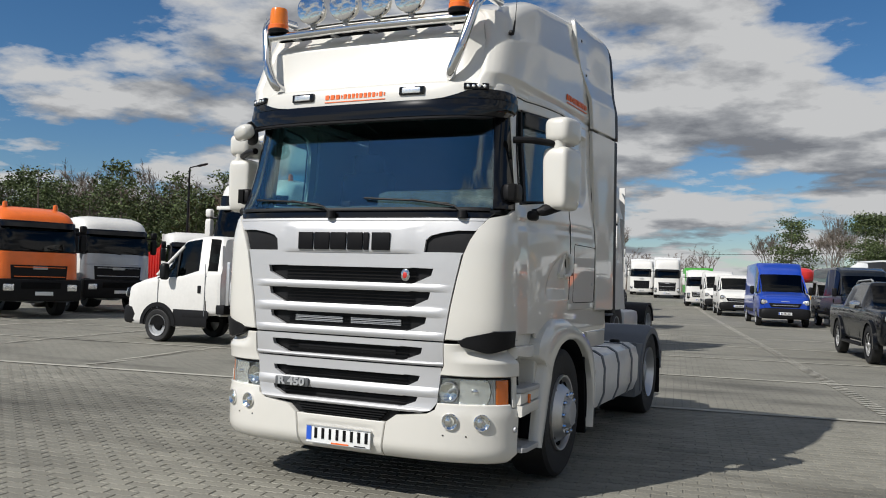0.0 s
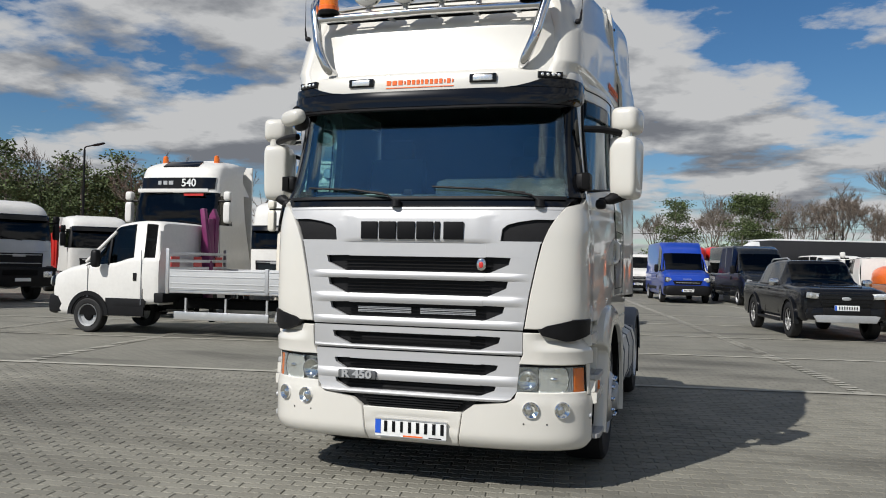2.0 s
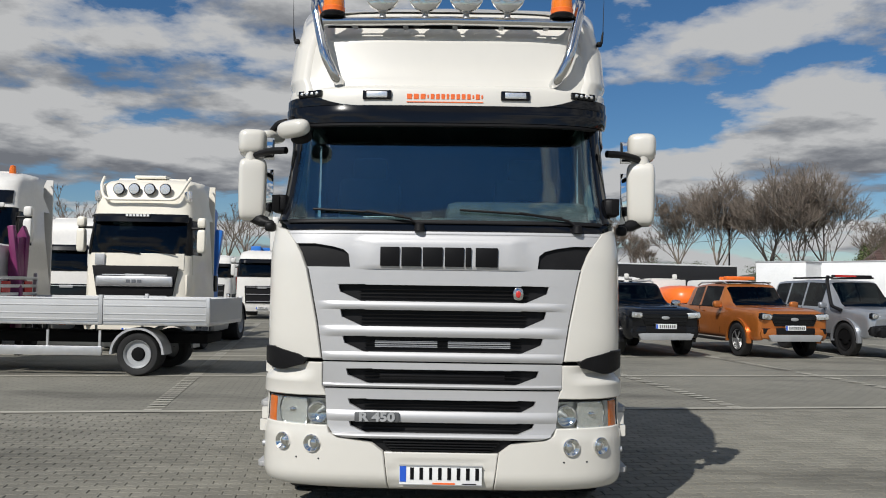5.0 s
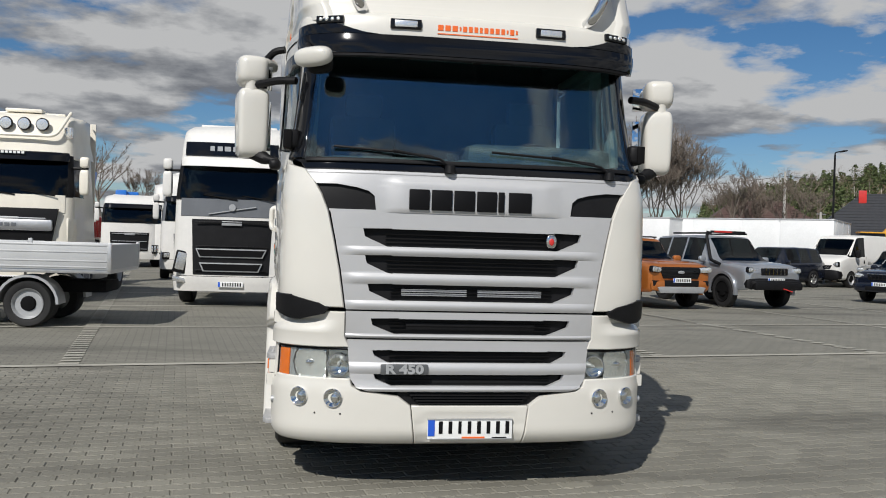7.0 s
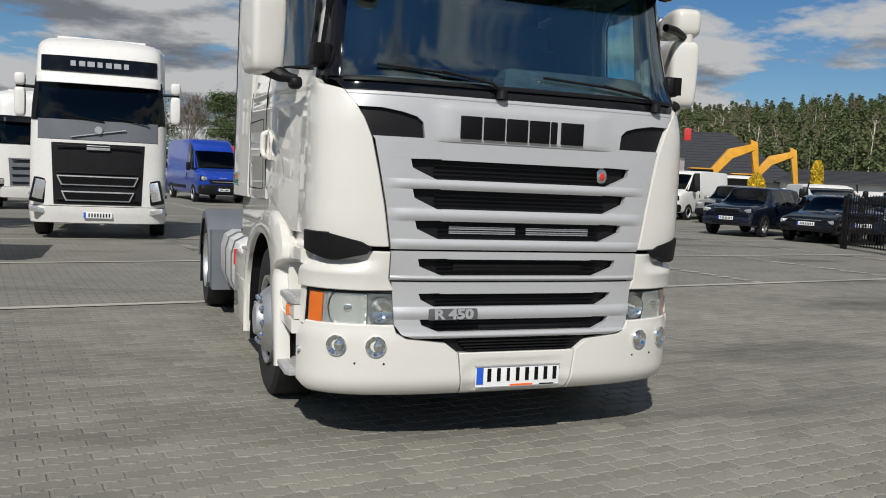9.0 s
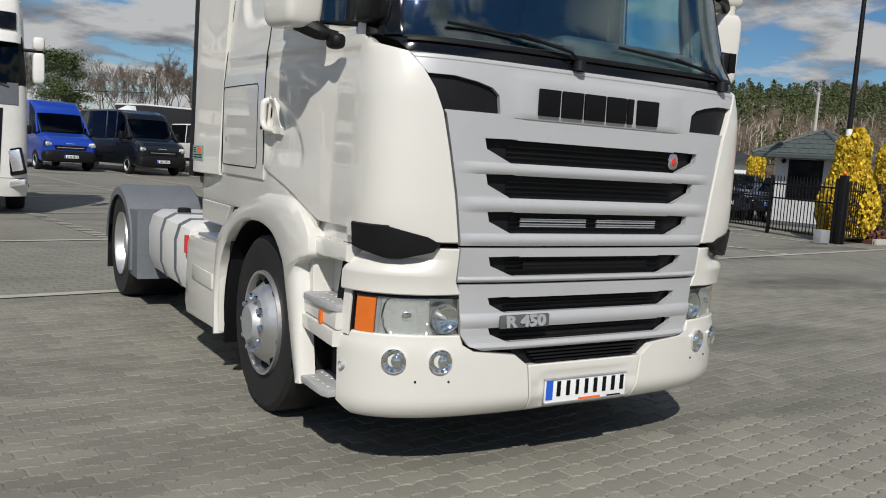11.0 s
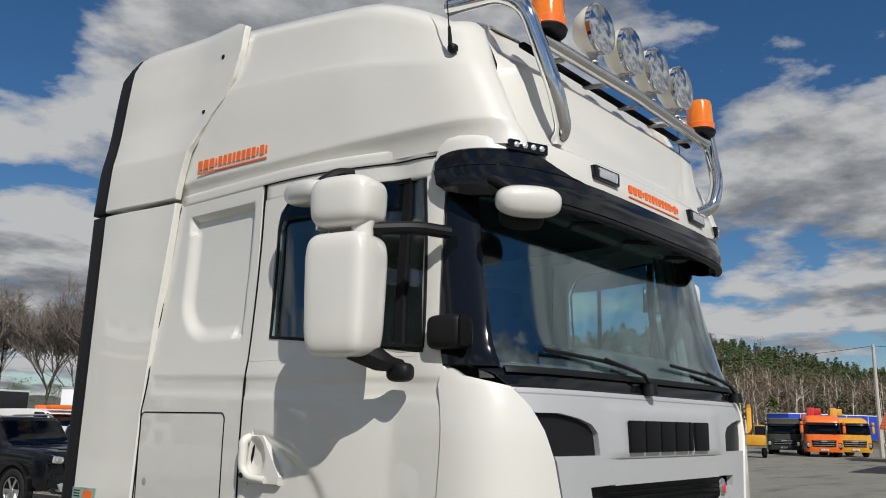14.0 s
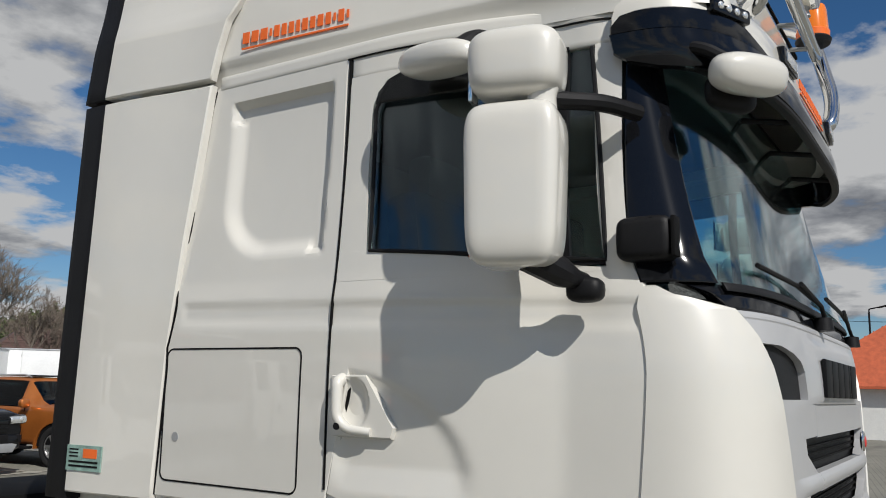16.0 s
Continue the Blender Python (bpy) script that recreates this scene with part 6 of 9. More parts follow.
def car_body(parent, stations, kinds, paint, glass=None, fine=4):
    """Body by cross sections, rounded between them. station: y, sill z, belt z, top z, half width at sill, belt and top.
    kinds, one for each gap: b body, w windscreen, g side glass, v screen and quarter window, r rear window, p pillar, o open bed."""
    cols = list(zip(*stations))
    knots = list(range(len(stations)))
    rows, gaps = [], []
    for i in range(len(stations) - 1):
        for k in range(fine):
            rows.append([ease(i + k / fine, knots, c) for c in cols])
            gaps.append((kinds[i], i))
    rows.append([float(c[-1]) for c in cols])
    rings = []
    for y, zs, zb, zt, ws_, wb, wt_ in rows:
        up = max(0.0, zt - zb)
        t = min(1.0, up / 0.30)
        wt2 = wt_ * t + (wb - 0.13) * (1 - t)
        mid = (zs + zb) / 2
        rings.append([(ws_ * 0.93, y, zs), (ws_ * 0.985, y, zs + 0.04), (ws_ + 0.004, y, zs + 0.12), (wb + 0.016, y, mid), (wb + 0.020, y, mid + 0.10), (wb + 0.010, y, zb - 0.09), (wb - 0.006, y, zb - 0.03), (wb - 0.022, y, zb),
                      (wt2 + 0.012 * t, y, zt - 0.075 * t - up * 0.25 * (1 - t)), (wt2 - 0.022, y, zt - 0.034 * t - up * 0.12 * (1 - t)), (wt2 - 0.10, y, zt - 0.012 * t - up * 0.04 * (1 - t)), (wt2 * 0.5, y, zt - 0.003), (0, y, zt)])
    full = [[(-x, y, z) for x, y, z in r] + [(x, y, z) for x, y, z in r[::-1][1:]] for r in rings]
    n = len(full[0])
    verts = [v for r in full for v in r]
    body, panes = [], {}
    for i, (kd, g) in enumerate(gaps):
        for j in range(n - 1):
            f = (i * n + j, i * n + j + 1, (i + 1) * n + j + 1, (i + 1) * n + j)
            jj = j if j < 12 else n - 2 - j
            if kd == "g" and jj == 7:
                panes.setdefault(("side_window", g, j), []).append(f)
            elif kd == "v" and jj == 7:
                panes.setdefault(("quarter_window", g, j), []).append(f)
            elif kd in "wv" and jj >= 9:
                panes.setdefault(("windscreen", g, 0), []).append(f)
            elif kd == "r" and jj >= 9:
                panes.setdefault(("rear_window", g, 0), []).append(f)
            elif kd == "o" and jj >= 9:
                continue
            else:
                body.append(f)
    body.append(tuple(range(n)))
    body.append(tuple(range((len(full) - 1) * n, len(full) * n))[::-1])
    part("body", (verts, body), paint, parent, smooth=48)
    for (nm, i, j), fs in panes.items():
        ids = sorted({v for f in fs for v in f})
        mp = {v: k for k, v in enumerate(ids)}
        part(nm, ([verts[v] for v in ids], [tuple(mp[v] for v in f) for f in fs]), glass or GLASSD, parent, smooth=48)


def arc_band(cy, cz, r0, r1, x0, x1, n=18, a0=-0.12):
    """A half ring of sheet over a wheel, from x0 to x1."""
    th = np.linspace(a0, math.pi - a0, n)
    pts = [(cy + r1 * math.cos(t), cz + r1 * math.sin(t)) for t in th] + [(cy + r0 * math.cos(t), cz + r0 * math.sin(t)) for t in th[::-1]]
    return prism(bmesh.new(), pts, 0, x0, x1)


def arches(parent, ys, r, w, rim, style, tw=0.22, liner=BLACKM, flare=None):
    for y in ys:
        for sg in (-1, 1):
            th = np.linspace(0, math.pi, 15)
            ring = [(y + (r * 1.17) * math.cos(t), max(0.2, r + r * 1.17 * math.sin(t))) for t in th]
            part("wheel_housing", prism(bmesh.new(), ring, 0, sg * (w - 0.10), sg * (w + 0.024)), liner, parent)
            if flare:
                part("wheel_arch", arc_band(y, r, r * 1.15, r * 1.31, sg * (w - 0.05), sg * (w + 0.055)), flare, parent)
            wheel(parent, (sg * (w + 0.040), y, r), r, tw, sg, rim, "wheel", r * 0.66, style)


def lamp_pair(parent, x, y, z, w, h, d=0.08, tilt=0.0, name="headlight"):
    """Wrap-round headlights: a bright reflector bowl with two bulbs in a dark surround, under a clear cover."""
    for sg in (-1, 1):
        y_ = y - 0.035
        m = Matrix.Rotation(radians(-sg * 22), 4, "Z") @ Matrix.Rotation(sg * tilt, 4, "Y")
        hl = part(name, nbox((sg * x, y_, z), (w, d, h), min(w, h) * 0.3, m), BLACKG, parent)
        part("reflector", nbox((sg * (x - 0.01), y_ - d * 0.42, z), (w * 0.90, d * 0.5, h * 0.82), h * 0.25, m), LAMPBACK, hl)
        for k in (-1, 1):
            c = Vector((sg * (x - 0.01), y_ - d * 0.66, z)) + m @ Vector((k * w * 0.21, 0, 0))
            part("bulb", blob(bmesh.new(), c, (h * 0.52, 0.03, h * 0.52), 2.2, 12, 8), REFLECT, hl)


def side_mirrors(parent, x, y, z, paint, s=1.0):
    for sg in (-1, 1):
        part("door_mirror", blob(bmesh.new(), (sg * (x + 0.13 * s), y, z), (0.22 * s, 0.13 * s, 0.17 * s), 3.2, 14, 8), paint, parent)


def pickup(label, paint, m, rim=ALU, rack=False, grp="pickup trucks in the parking row"):
    v = thing("pickup_truck", label, "pickup truck", m, grp)
    w = 0.92
    st = [(0.0, 0.50, 0.98, 1.0, 0.80, 0.80, 0.5), (0.06, 0.44, 1.08, 1.12, 0.87, 0.87, 0.6), (0.40, 0.42, 1.14, 1.20, w, w - 0.01, 0.7), (1.35, 0.42, 1.18, 1.25, w, w, 0.7),
          (1.95, 0.42, 1.18, 1.72, w, w, 0.70), (2.05, 0.42, 1.18, 1.79, w, w, 0.68), (2.95, 0.42, 1.20, 1.81, w, w, 0.69), (3.05, 0.42, 1.20, 1.80, w, w, 0.69), (3.55, 0.42, 1.20, 1.76, w, w, 0.69), (3.80, 0.42, 1.20, 1.68, w, w, 0.70), (3.98, 0.42, 1.20, 1.22, w, w, 0.7),
          (5.25, 0.36, 1.20, 1.22, w, w, 0.7), (5.32, 0.45, 1.18, 1.20, w - 0.04, w - 0.03, 0.7)]
    car_body(v, st, ["b", "b", "b", "w", "p", "g", "p", "g", "p", "r", "o", "b"], paint)
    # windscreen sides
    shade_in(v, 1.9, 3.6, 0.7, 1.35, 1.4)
    part("bed_floor", nbox((0, 4.6, 0.75), (1.5, 1.2, 0.1)), BLACKM, v)
    arches(v, (0.93, 4.15), 0.41, w, rim, "alloy", flare=paint)
    part("grille", prism(bmesh.new(), [(-0.50, 0.78), (0.50, 0.78), (0.60, 1.0), (0.52, 1.07), (-0.52, 1.07), (-0.60, 1.0)], 1, -0.03, 0.1, 0.01), BLACKG, v, "black grille")
    for z in (0.86, 0.94, 1.02):
        part("grille_bar", nbox((0, -0.035, z), (1.05, 0.02, 0.018)), BLACKP, v)
    lamp_pair(v, 0.70, 0.07, 1.00, 0.40, 0.17, 0.14, radians(-5))
    part("bumper", blob(bmesh.new(), (0, 0.06, 0.60), (1.72, 0.28, 0.30), 5, 28, 8), paint, v)
    part("bumper_guard", prism(bmesh.new(), [(-0.62, 0.42), (0.62, 0.42), (0.70, 0.56), (0.60, 0.58), (-0.60, 0.58), (-0.70, 0.56)], 1, -0.10, 0.06, 0.015), STEEL, v)
    part("bumper_intake", nbox((0, -0.06, 0.66), (1.0, 0.06, 0.16), 0.02), BLACKP, v)
    for sg in (-1, 1):
        part("fog_light", nbox((sg * 0.72, -0.01, 0.66), (0.18, 0.10, 0.14), 0.02), BLACKP, v)
        part("running_board", nbox((sg * (w - 0.02), 2.6, 0.36), (0.18, 1.9, 0.06), 0.02), BLACKP, v)
        part("door_seam", nbox((sg * (w + 0.008), 2.98, 0.85), (0.006, 0.012, 0.7)), BLACKM, v)
        part("door_seam", nbox((sg * (w + 0.008), 1.85, 0.85), (0.006, 0.012, 0.65)), BLACKM, v)
        for y in (2.75, 3.6):
            part("door_handle", nbox((sg * (w + 0.02), y, 1.08), (0.03, 0.18, 0.035), 0.01), paint, v)
    number_plate(v, -0.085, 0.74)
    part("maker_badge", blob(bmesh.new(), (0, -0.045, 0.94), (0.20, 0.02, 0.08), 2.2, 14, 8), STEEL, v)
    side_mirrors(v, w, 1.72, 1.26, CHROME if paint is BLACKC else paint, 1.1)
    for sg in (-1, 1):
        part("roof_rail", tube(bmesh.new(), [(sg * 0.60, 2.1, 1.80), (sg * 0.60, 2.3, 1.845), (sg * 0.61, 3.5, 1.82), (sg * 0.61, 3.7, 1.75)], 0.02, 8), STEEL, v)
        part("window_trim", nbox((sg * (w - 0.015), 2.75, 1.205), (0.02, 1.75, 0.02), 0.004), BLACKP, v)
    for x in (-0.35, 0.35):
        part("wiper", tube(bmesh.new(), [(x + 0.28, 1.36, 1.262), (x - 0.25, 1.43, 1.325)], 0.012, 6), BLACKM, v)
    part("bonnet_ridge", nbox((0, 0.75, 1.215), (0.9, 0.9, 0.02), 0.01, Matrix.Rotation(radians(3), 4, "X")), paint, v)
    if rack:
        part("roof_rails", nbox((0, 2.5, 1.83), (1.2, 1.0, 0.03), 0.01), BLACKP, v)
    return v


def suv(label, paint, m, L=4.7, w=0.92, h=1.75, r=0.36, rim=ALU, style="alloy", name="suv", grp="cars in the parking row", sedan=False, lift=0.0):
    v = thing(name, label, "car", m, grp)
    k = L / 4.7
    z0 = 0.30 + lift
    hb = 0.98 + lift * 1.0
    if sedan:
        st = [(0.0, z0 + 0.08, 0.66, 0.68, w - 0.2, w - 0.2, 0.5), (0.1, z0, 0.74, 0.78, w - 0.06, w - 0.06, 0.6), (0.6 * k, z0, 0.84, 0.90, w, w - 0.02, 0.7), (1.25 * k, z0, 0.92, 0.98, w, w - 0.01, 0.7), (2.05 * k, z0, 0.95, h - 0.06, w, w - 0.01, 0.62), (2.15 * k, z0, 0.95, h - 0.02, w, w, 0.62),
              (2.85 * k, z0, 0.96, h, w, w, 0.62), (2.93 * k, z0, 0.96, h, w, w, 0.62), (3.55 * k, z0, 0.98, h - 0.07, w, w, 0.61), (3.75 * k, z0, 1.0, h - 0.15, w, w, 0.6), (4.3 * k, z0, 1.0, 1.04, w - 0.02, w - 0.03, 0.6), (L - 0.05, z0 + 0.05, 0.98, 1.02, w - 0.08, w - 0.1, 0.6), (L, z0 + 0.1, 0.9, 0.92, w - 0.14, w - 0.15, 0.6)]
        kinds = ["b", "b", "b", "w", "p", "g", "p", "g", "p", "r", "b", "b"]
    else:
        st = [(0.0, z0 + 0.1, hb - 0.20, hb - 0.18, w - 0.2, w - 0.2, 0.5), (0.08, z0 + 0.04, hb - 0.06, hb - 0.02, w - 0.07, w - 0.07, 0.6), (0.5 * k, z0, hb, hb + 0.06, w, w - 0.02, 0.7), (1.15 * k, z0, hb + 0.05, hb + 0.10, w, w, 0.7), (1.85 * k, z0, hb + 0.07, h - 0.07, w, w, 0.68), (1.95 * k, z0, hb + 0.07, h - 0.03, w, w, 0.68),
              (2.75 * k, z0, hb + 0.08, h, w, w, 0.69), (2.83 * k, z0, hb + 0.08, h, w, w, 0.69), (3.55 * k, z0, hb + 0.10, h - 0.01, w, w, 0.69), (3.63 * k, z0, hb + 0.10, h - 0.01, w, w, 0.69), (4.30 * k, z0, hb + 0.12, h - 0.04, w - 0.01, w - 0.02, 0.68), (4.42 * k, z0, hb + 0.12, h - 0.09, w - 0.02, w - 0.03, 0.66), (L - 0.04, z0 + 0.04, hb + 0.06, hb + 0.12, w - 0.06, w - 0.07, 0.6), (L, z0 + 0.1, hb - 0.1, hb - 0.05, w - 0.1, w - 0.12, 0.6)]
        kinds = ["b", "b", "b", "w", "p", "g", "p", "g", "p", "g", "p", "r", "b"]
    car_body(v, st, kinds, paint)
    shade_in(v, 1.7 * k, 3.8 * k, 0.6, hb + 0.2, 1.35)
    arches(v, (0.88 * k, 3.68 * k), r, w, rim, style, flare=paint if lift else None)
    gz = 0.62 if sedan else hb - 0.16
    part("grille", nbox((0, 0.015, gz), (0.85, 0.08, 0.18), 0.03), BLACKG, v, "dark grille")
    part("grille_rim", nbox((0, 0.0, gz + 0.095), (0.88, 0.05, 0.02), 0.006), CHROME, v)
    for x in (-0.3, -0.18, -0.06, 0.06, 0.18, 0.3):
        part("grille_bar", nbox((x, -0.025, gz), (0.02, 0.02, 0.16)), CHROME if lift else BLACKP, v)
    lamp_pair(v, w - 0.24, 0.12, gz + 0.03, 0.36, 0.16, 0.12, radians(-6))
    part("bumper", blob(bmesh.new(), (0, 0.08, z0 + 0.2), (2 * w - 0.1, 0.30, 0.30), 5, 28, 8), BLACKP if lift else paint, v)
    part("bumper_intake", nbox((0, -0.05, z0 + 0.17), (0.95, 0.06, 0.13), 0.03), BLACKP, v)
    for sg in (-1, 1):
        part("fog_light", nbox((sg * (w - 0.27), 0.0, z0 + 0.17), (0.16, 0.06, 0.07), 0.02), REFLECT, v)
        for y in (1.75 * k, 2.79 * k):
            part("door_seam", nbox((sg * (w + 0.008), y, 0.75 + lift), (0.006, 0.012, 0.6)), BLACKM, v)
        for y in (2.5 * k, 3.4 * k):
            part("door_handle", nbox((sg * (w + 0.02), y, hb - 0.04), (0.03, 0.18, 0.03), 0.01), paint, v)
        part("sill", nbox((sg * (w - 0.02), 2.3 * k, z0 + 0.02), (0.10, 2.0 * k, 0.1), 0.03), BLACKP, v)
    number_plate(v, -0.082, z0 + 0.30)
    side_mirrors(v, w, 1.65 * k, hb + 0.12, paint)
    return v


def van(label, paint, m, L=6.0, h=2.7, w=1.0, grp="vans in the parking row", crew=False, dark_bumper=True, windows=False, cargo=True, name="delivery_van"):
    v = thing(name, label, "van", m, grp)
    e = L if cargo else 2.35
    top = min(h, 2.42)
    st = [(0.0, 0.42, 0.98, 1.00, w - 0.20, w - 0.20, 0.5), (0.07, 0.36, 1.12, 1.16, w - 0.09, w - 0.09, 0.6), (0.30, 0.34, 1.24, 1.31, w - 0.02, w - 0.03, 0.7), (0.88, 0.34, 1.36, 1.46, w, w, 0.8)]
    if cargo:
        st += [(1.56, 0.34, 1.38, top - 0.20, w, w, w - 0.16), (1.76, 0.34, 1.39, min(h, 2.5) - 0.07, w, w, w - 0.15), (2.25, 0.34, 1.40, h - 0.05, w, w, w - 0.12), (2.35, 0.34, 1.40, h - 0.02, w, w, w - 0.11)]
    else:
        st += [(1.50, 0.34, 1.42, top - 0.15, w, w, w - 0.17), (1.64, 0.34, 1.44, top - 0.07, w, w, w - 0.15), (2.06, 0.34, 1.55, top - 0.01, w, w, w - 0.12), (2.22, 0.34, 1.55, top, w, w, w - 0.12), (2.30, 0.60, 1.55, top, w, w, w - 0.12), (2.56, 0.62, 1.55, top - 0.02, w, w, w - 0.13), (2.66, 0.64, 1.55, top - 0.06, w - 0.02, w - 0.02, w - 0.16)]
    kinds = ["b", "b", "b", "v", "g", "g", "p"] if cargo else ["b", "b", "b", "v", "g", "g", "p", "p", "g", "p"]
    if cargo:
        st += [(3.3, 0.34, 1.34, h, w, w, w - 0.10), (3.4, 0.34, 1.34, h, w, w, w - 0.10), (L - 0.1, 0.34, 1.34, h - 0.02, w, w, w - 0.11), (L, 0.40, 1.34, h - 0.08, w - 0.04, w - 0.04, w - 0.15)]
        kinds += ["g" if windows else "b", "b", "g" if windows else "b", "b"]
    car_body(v, st, kinds, paint)
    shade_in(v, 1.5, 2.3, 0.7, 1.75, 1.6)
    for sg in (-1, 1):
        part("pillar", tube(bmesh.new(), [(sg * (w - 0.03), 0.90, 1.44), (sg * (w - 0.15), 1.54, top - 0.24)], 0.035, 8), paint, v)
        part("pillar", nbox((sg * (w - 0.075), 1.46, 1.66), (0.05, 0.05, 0.56), 0.01, Matrix.Rotation(radians(-sg * 9), 4, "Y")), BLACKP, v)
    part("dashboard", nbox((0, 1.25, 1.30), (1.6, 0.5, 0.16), 0.05), INTERIOR, v)
    r = 0.35
    arches(v, (1.0, L - 1.25) if cargo else (1.0,), r, w - 0.01, STEEL, "dark")
    part("bumper", blob(bmesh.new(), (0, 0.20, 0.56), (2 * w - 0.02, 0.62, 0.46), 6, 32, 10), BLACKP if dark_bumper else paint, v, "dark plastic bumper")
    part("grille", prism(bmesh.new(), [(-0.55, 0.82), (0.55, 0.82), (0.64, 0.99), (-0.64, 0.99)], 1, -0.02, 0.1, 0.01), BLACKP, v, "black grille")
    part("grille_bar", nbox((0, -0.025, 0.90), (1.0, 0.02, 0.02)), STEEL, v)
    part("badge", nbox((0, 0.035, 1.05), (0.34, 0.03, 0.05), 0.004), STEEL, v)
    lamp_pair(v, w - 0.21, 0.13, 1.02, 0.32, 0.24, 0.16, radians(-10))
    number_plate(v, -0.125, 0.56)
    for sg in (-1, 1):
        part("door_mirror", blob(bmesh.new(), (sg * (w + 0.16), 1.28, 1.52), (0.18, 0.16, 0.36), 4, 14, 10), BLACKP, v)
        part("door_seam", nbox((sg * (w + 0.008), 2.3, 0.95), (0.006, 0.014, 1.0)), BLACKM, v)
        part("door_handle", nbox((sg * (w + 0.02), 2.12, 1.16), (0.03, 0.08, 0.16), 0.01), BLACKP, v)
        part("side_strip", nbox((sg * (w + 0.006), (1.7 + e) / 2, 0.62), (0.03, e - 2.9 if cargo else 0.7, 0.14), 0.01), BLACKP, v)
    for x in (-0.3, 0.25):
        part("wiper", tube(bmesh.new(), [(x + 0.3, 0.96, 1.40), (x - 0.3, 1.05, 1.47)], 0.012, 6), BLACKM, v)
    return v


def lorry(label, m, paint, h=3.7, w=1.23, nose=BLACKP, face=None, visor=True, roof=True, beacons=0, lamps=0, grp="trucks parked in a row", low=0.35, belt=1.95, hood=None, tail="tractor", tail_mat=None, mirror=None, bumper=None, visor_mat=None, sign=None, sign_bars=7, style=0, glass_h=0.78):
    """A cab-over truck facing -y, its front at y = 0."""
    v = thing("truck", label, "truck", m, grp)
    b, g = belt, glass_h
    sk = Skin([(low, 0.05, w - 0.05, 0.35, 3.2, w, 2.2), (low + 0.3, 0.0, w - 0.02, 0.38, 3.2, w, 2.2), (b, 0.05, w - 0.04, 0.36, 3.4, w, 2.2), (b + g, 0.24, w - 0.10, 0.30, 3.6, w - 0.04, 2.2), (h - 0.25, 0.40, w - 0.14, 0.35, 3.2, w - 0.06, 2.2), (h - 0.06, 0.75, w - 0.26, 0.4, 3, w - 0.16, 2.15), (h, 1.0, w - 0.45, 0.4, 3, w - 0.40, 2.0)])
    P = lambda *a, **k: panel(sk, *a, **k)
    R = lambda z0, z1, kd, a, bb=None: ([(z0, kd, a), (z1, kd, a if bb is None else bb)])
    part("bumper", P(R(low, low + 0.32, "-y", 0.6), R(low, low + 0.32, "+y", 0.6), 26, 4, off=0.02, thick=0.06, edge=0.015), bumper or paint, v)
    part("front_panel", P(R(low + 0.33, b - 0.02, "-y", 0.30), R(low + 0.33, b - 0.02, "+y", 0.30), 26, 8, thick=0.05, edge=0.01), face or paint, v)
    for sg in (-1, 1):
        part("door", P(R(0.95, b, "-y", 0.33), R(0.95, b, "-y", 1.30), 10, 6, thick=0.04, edge=0.008, sgn=-sg), paint, v)
        part("cab_side", P(R(0.95, h - 0.06, "-y", 1.32, 1.34), R(0.95, h - 0.06, "-y", 2.18, 2.0), 10, 14, thick=0.04, edge=0.008, sgn=-sg), paint, v)
        part("pillar", P(R(b, b + g, "-y", 0.36, 0.44), R(b, b + g, "x", -(w - 0.14), -(w - 0.2)), 5, 6, thick=0.04, edge=0.004, sgn=-sg), nose, v)
        part("side_window", P(R(b, b + g - 0.06, "-y", 0.40), R(b, b + g - 0.06, "-y", 1.25), 6, 4, off=-0.01, thick=0.01, edge=0, sgn=-sg), GLASSD, v)
        part("door_frame", P(R(b + g - 0.07, b + g + 0.02, "-y", 0.40), R(b + g - 0.07, b + g + 0.02, "-y", 1.32), 8, 2, thick=0.04, edge=0.004, sgn=-sg), paint, v)
    wsn = part("windscreen", P(R(b + 0.02, b + g, "x", -(w - 0.13), -(w - 0.2)), R(b + 0.02, b + g, "x", w - 0.13, w - 0.2), 22, 6, thick=0.01, edge=0), GLASSD, v)
    part("roof", P(R(b + g + 0.01, h, "-y", 1.95, 1.9), R(b + g + 0.01, h, "+y", 1.95, 1.9), 40, 12, thick=0.05, edge=0.0), paint, v, smooth=60)
    part("roof_top", nbox((0, 1.5, h - 0.03), (2 * (w - 0.43), 1.1, 0.06), 0.03), paint, v)
    part("cab_back", nbox((0, 2.15, (0.9 + h) / 2), (2 * w - 0.1, 0.06, h - 1.0), 0.02), paint, v)
    part("dashboard", nbox((0, 0.45, b - 0.05), (2 * w - 0.3, 0.5, 0.2), 0.05), INTERIOR, v)
    for x in (-0.6, 0.6):
        part("seat", nbox((x, 1.2, b + 0.2), (0.5, 0.2, 0.85), 0.08), INTERIOR, v)
    # grille field
    gw = w - 0.42
    part("grille", P([(low + 0.36, "x", -gw + 0.05), (b - 0.42, "x", -gw)], [(low + 0.36, "x", gw - 0.05), (b - 0.42, "x", gw)], 10, 6, off=0.016, thick=0.02, edge=0.01), nose, v, "dark grille")
    nb = 4 if style == 0 else 3
    for k in range(nb):
        z = low + 0.46 + k * (b - 0.42 - low - 0.52) / max(1, nb - 1)
        part("grille_bar", nbox((0, -0.035, z), (2 * gw - 0.18, 0.03, 0.025 if style else 0.04), 0.008), STEEL if style == 1 else (paint if style == 2 else BLACKP), v)
    if hood is not None:
        part("upper_panel", P(R(b - 0.36, b + 0.02, "x", -(w - 0.18)), R(b - 0.36, b - 0.01, "x", w - 0.18), 16, 4, off=0.012, thick=0.02, edge=0.008), hood, v)
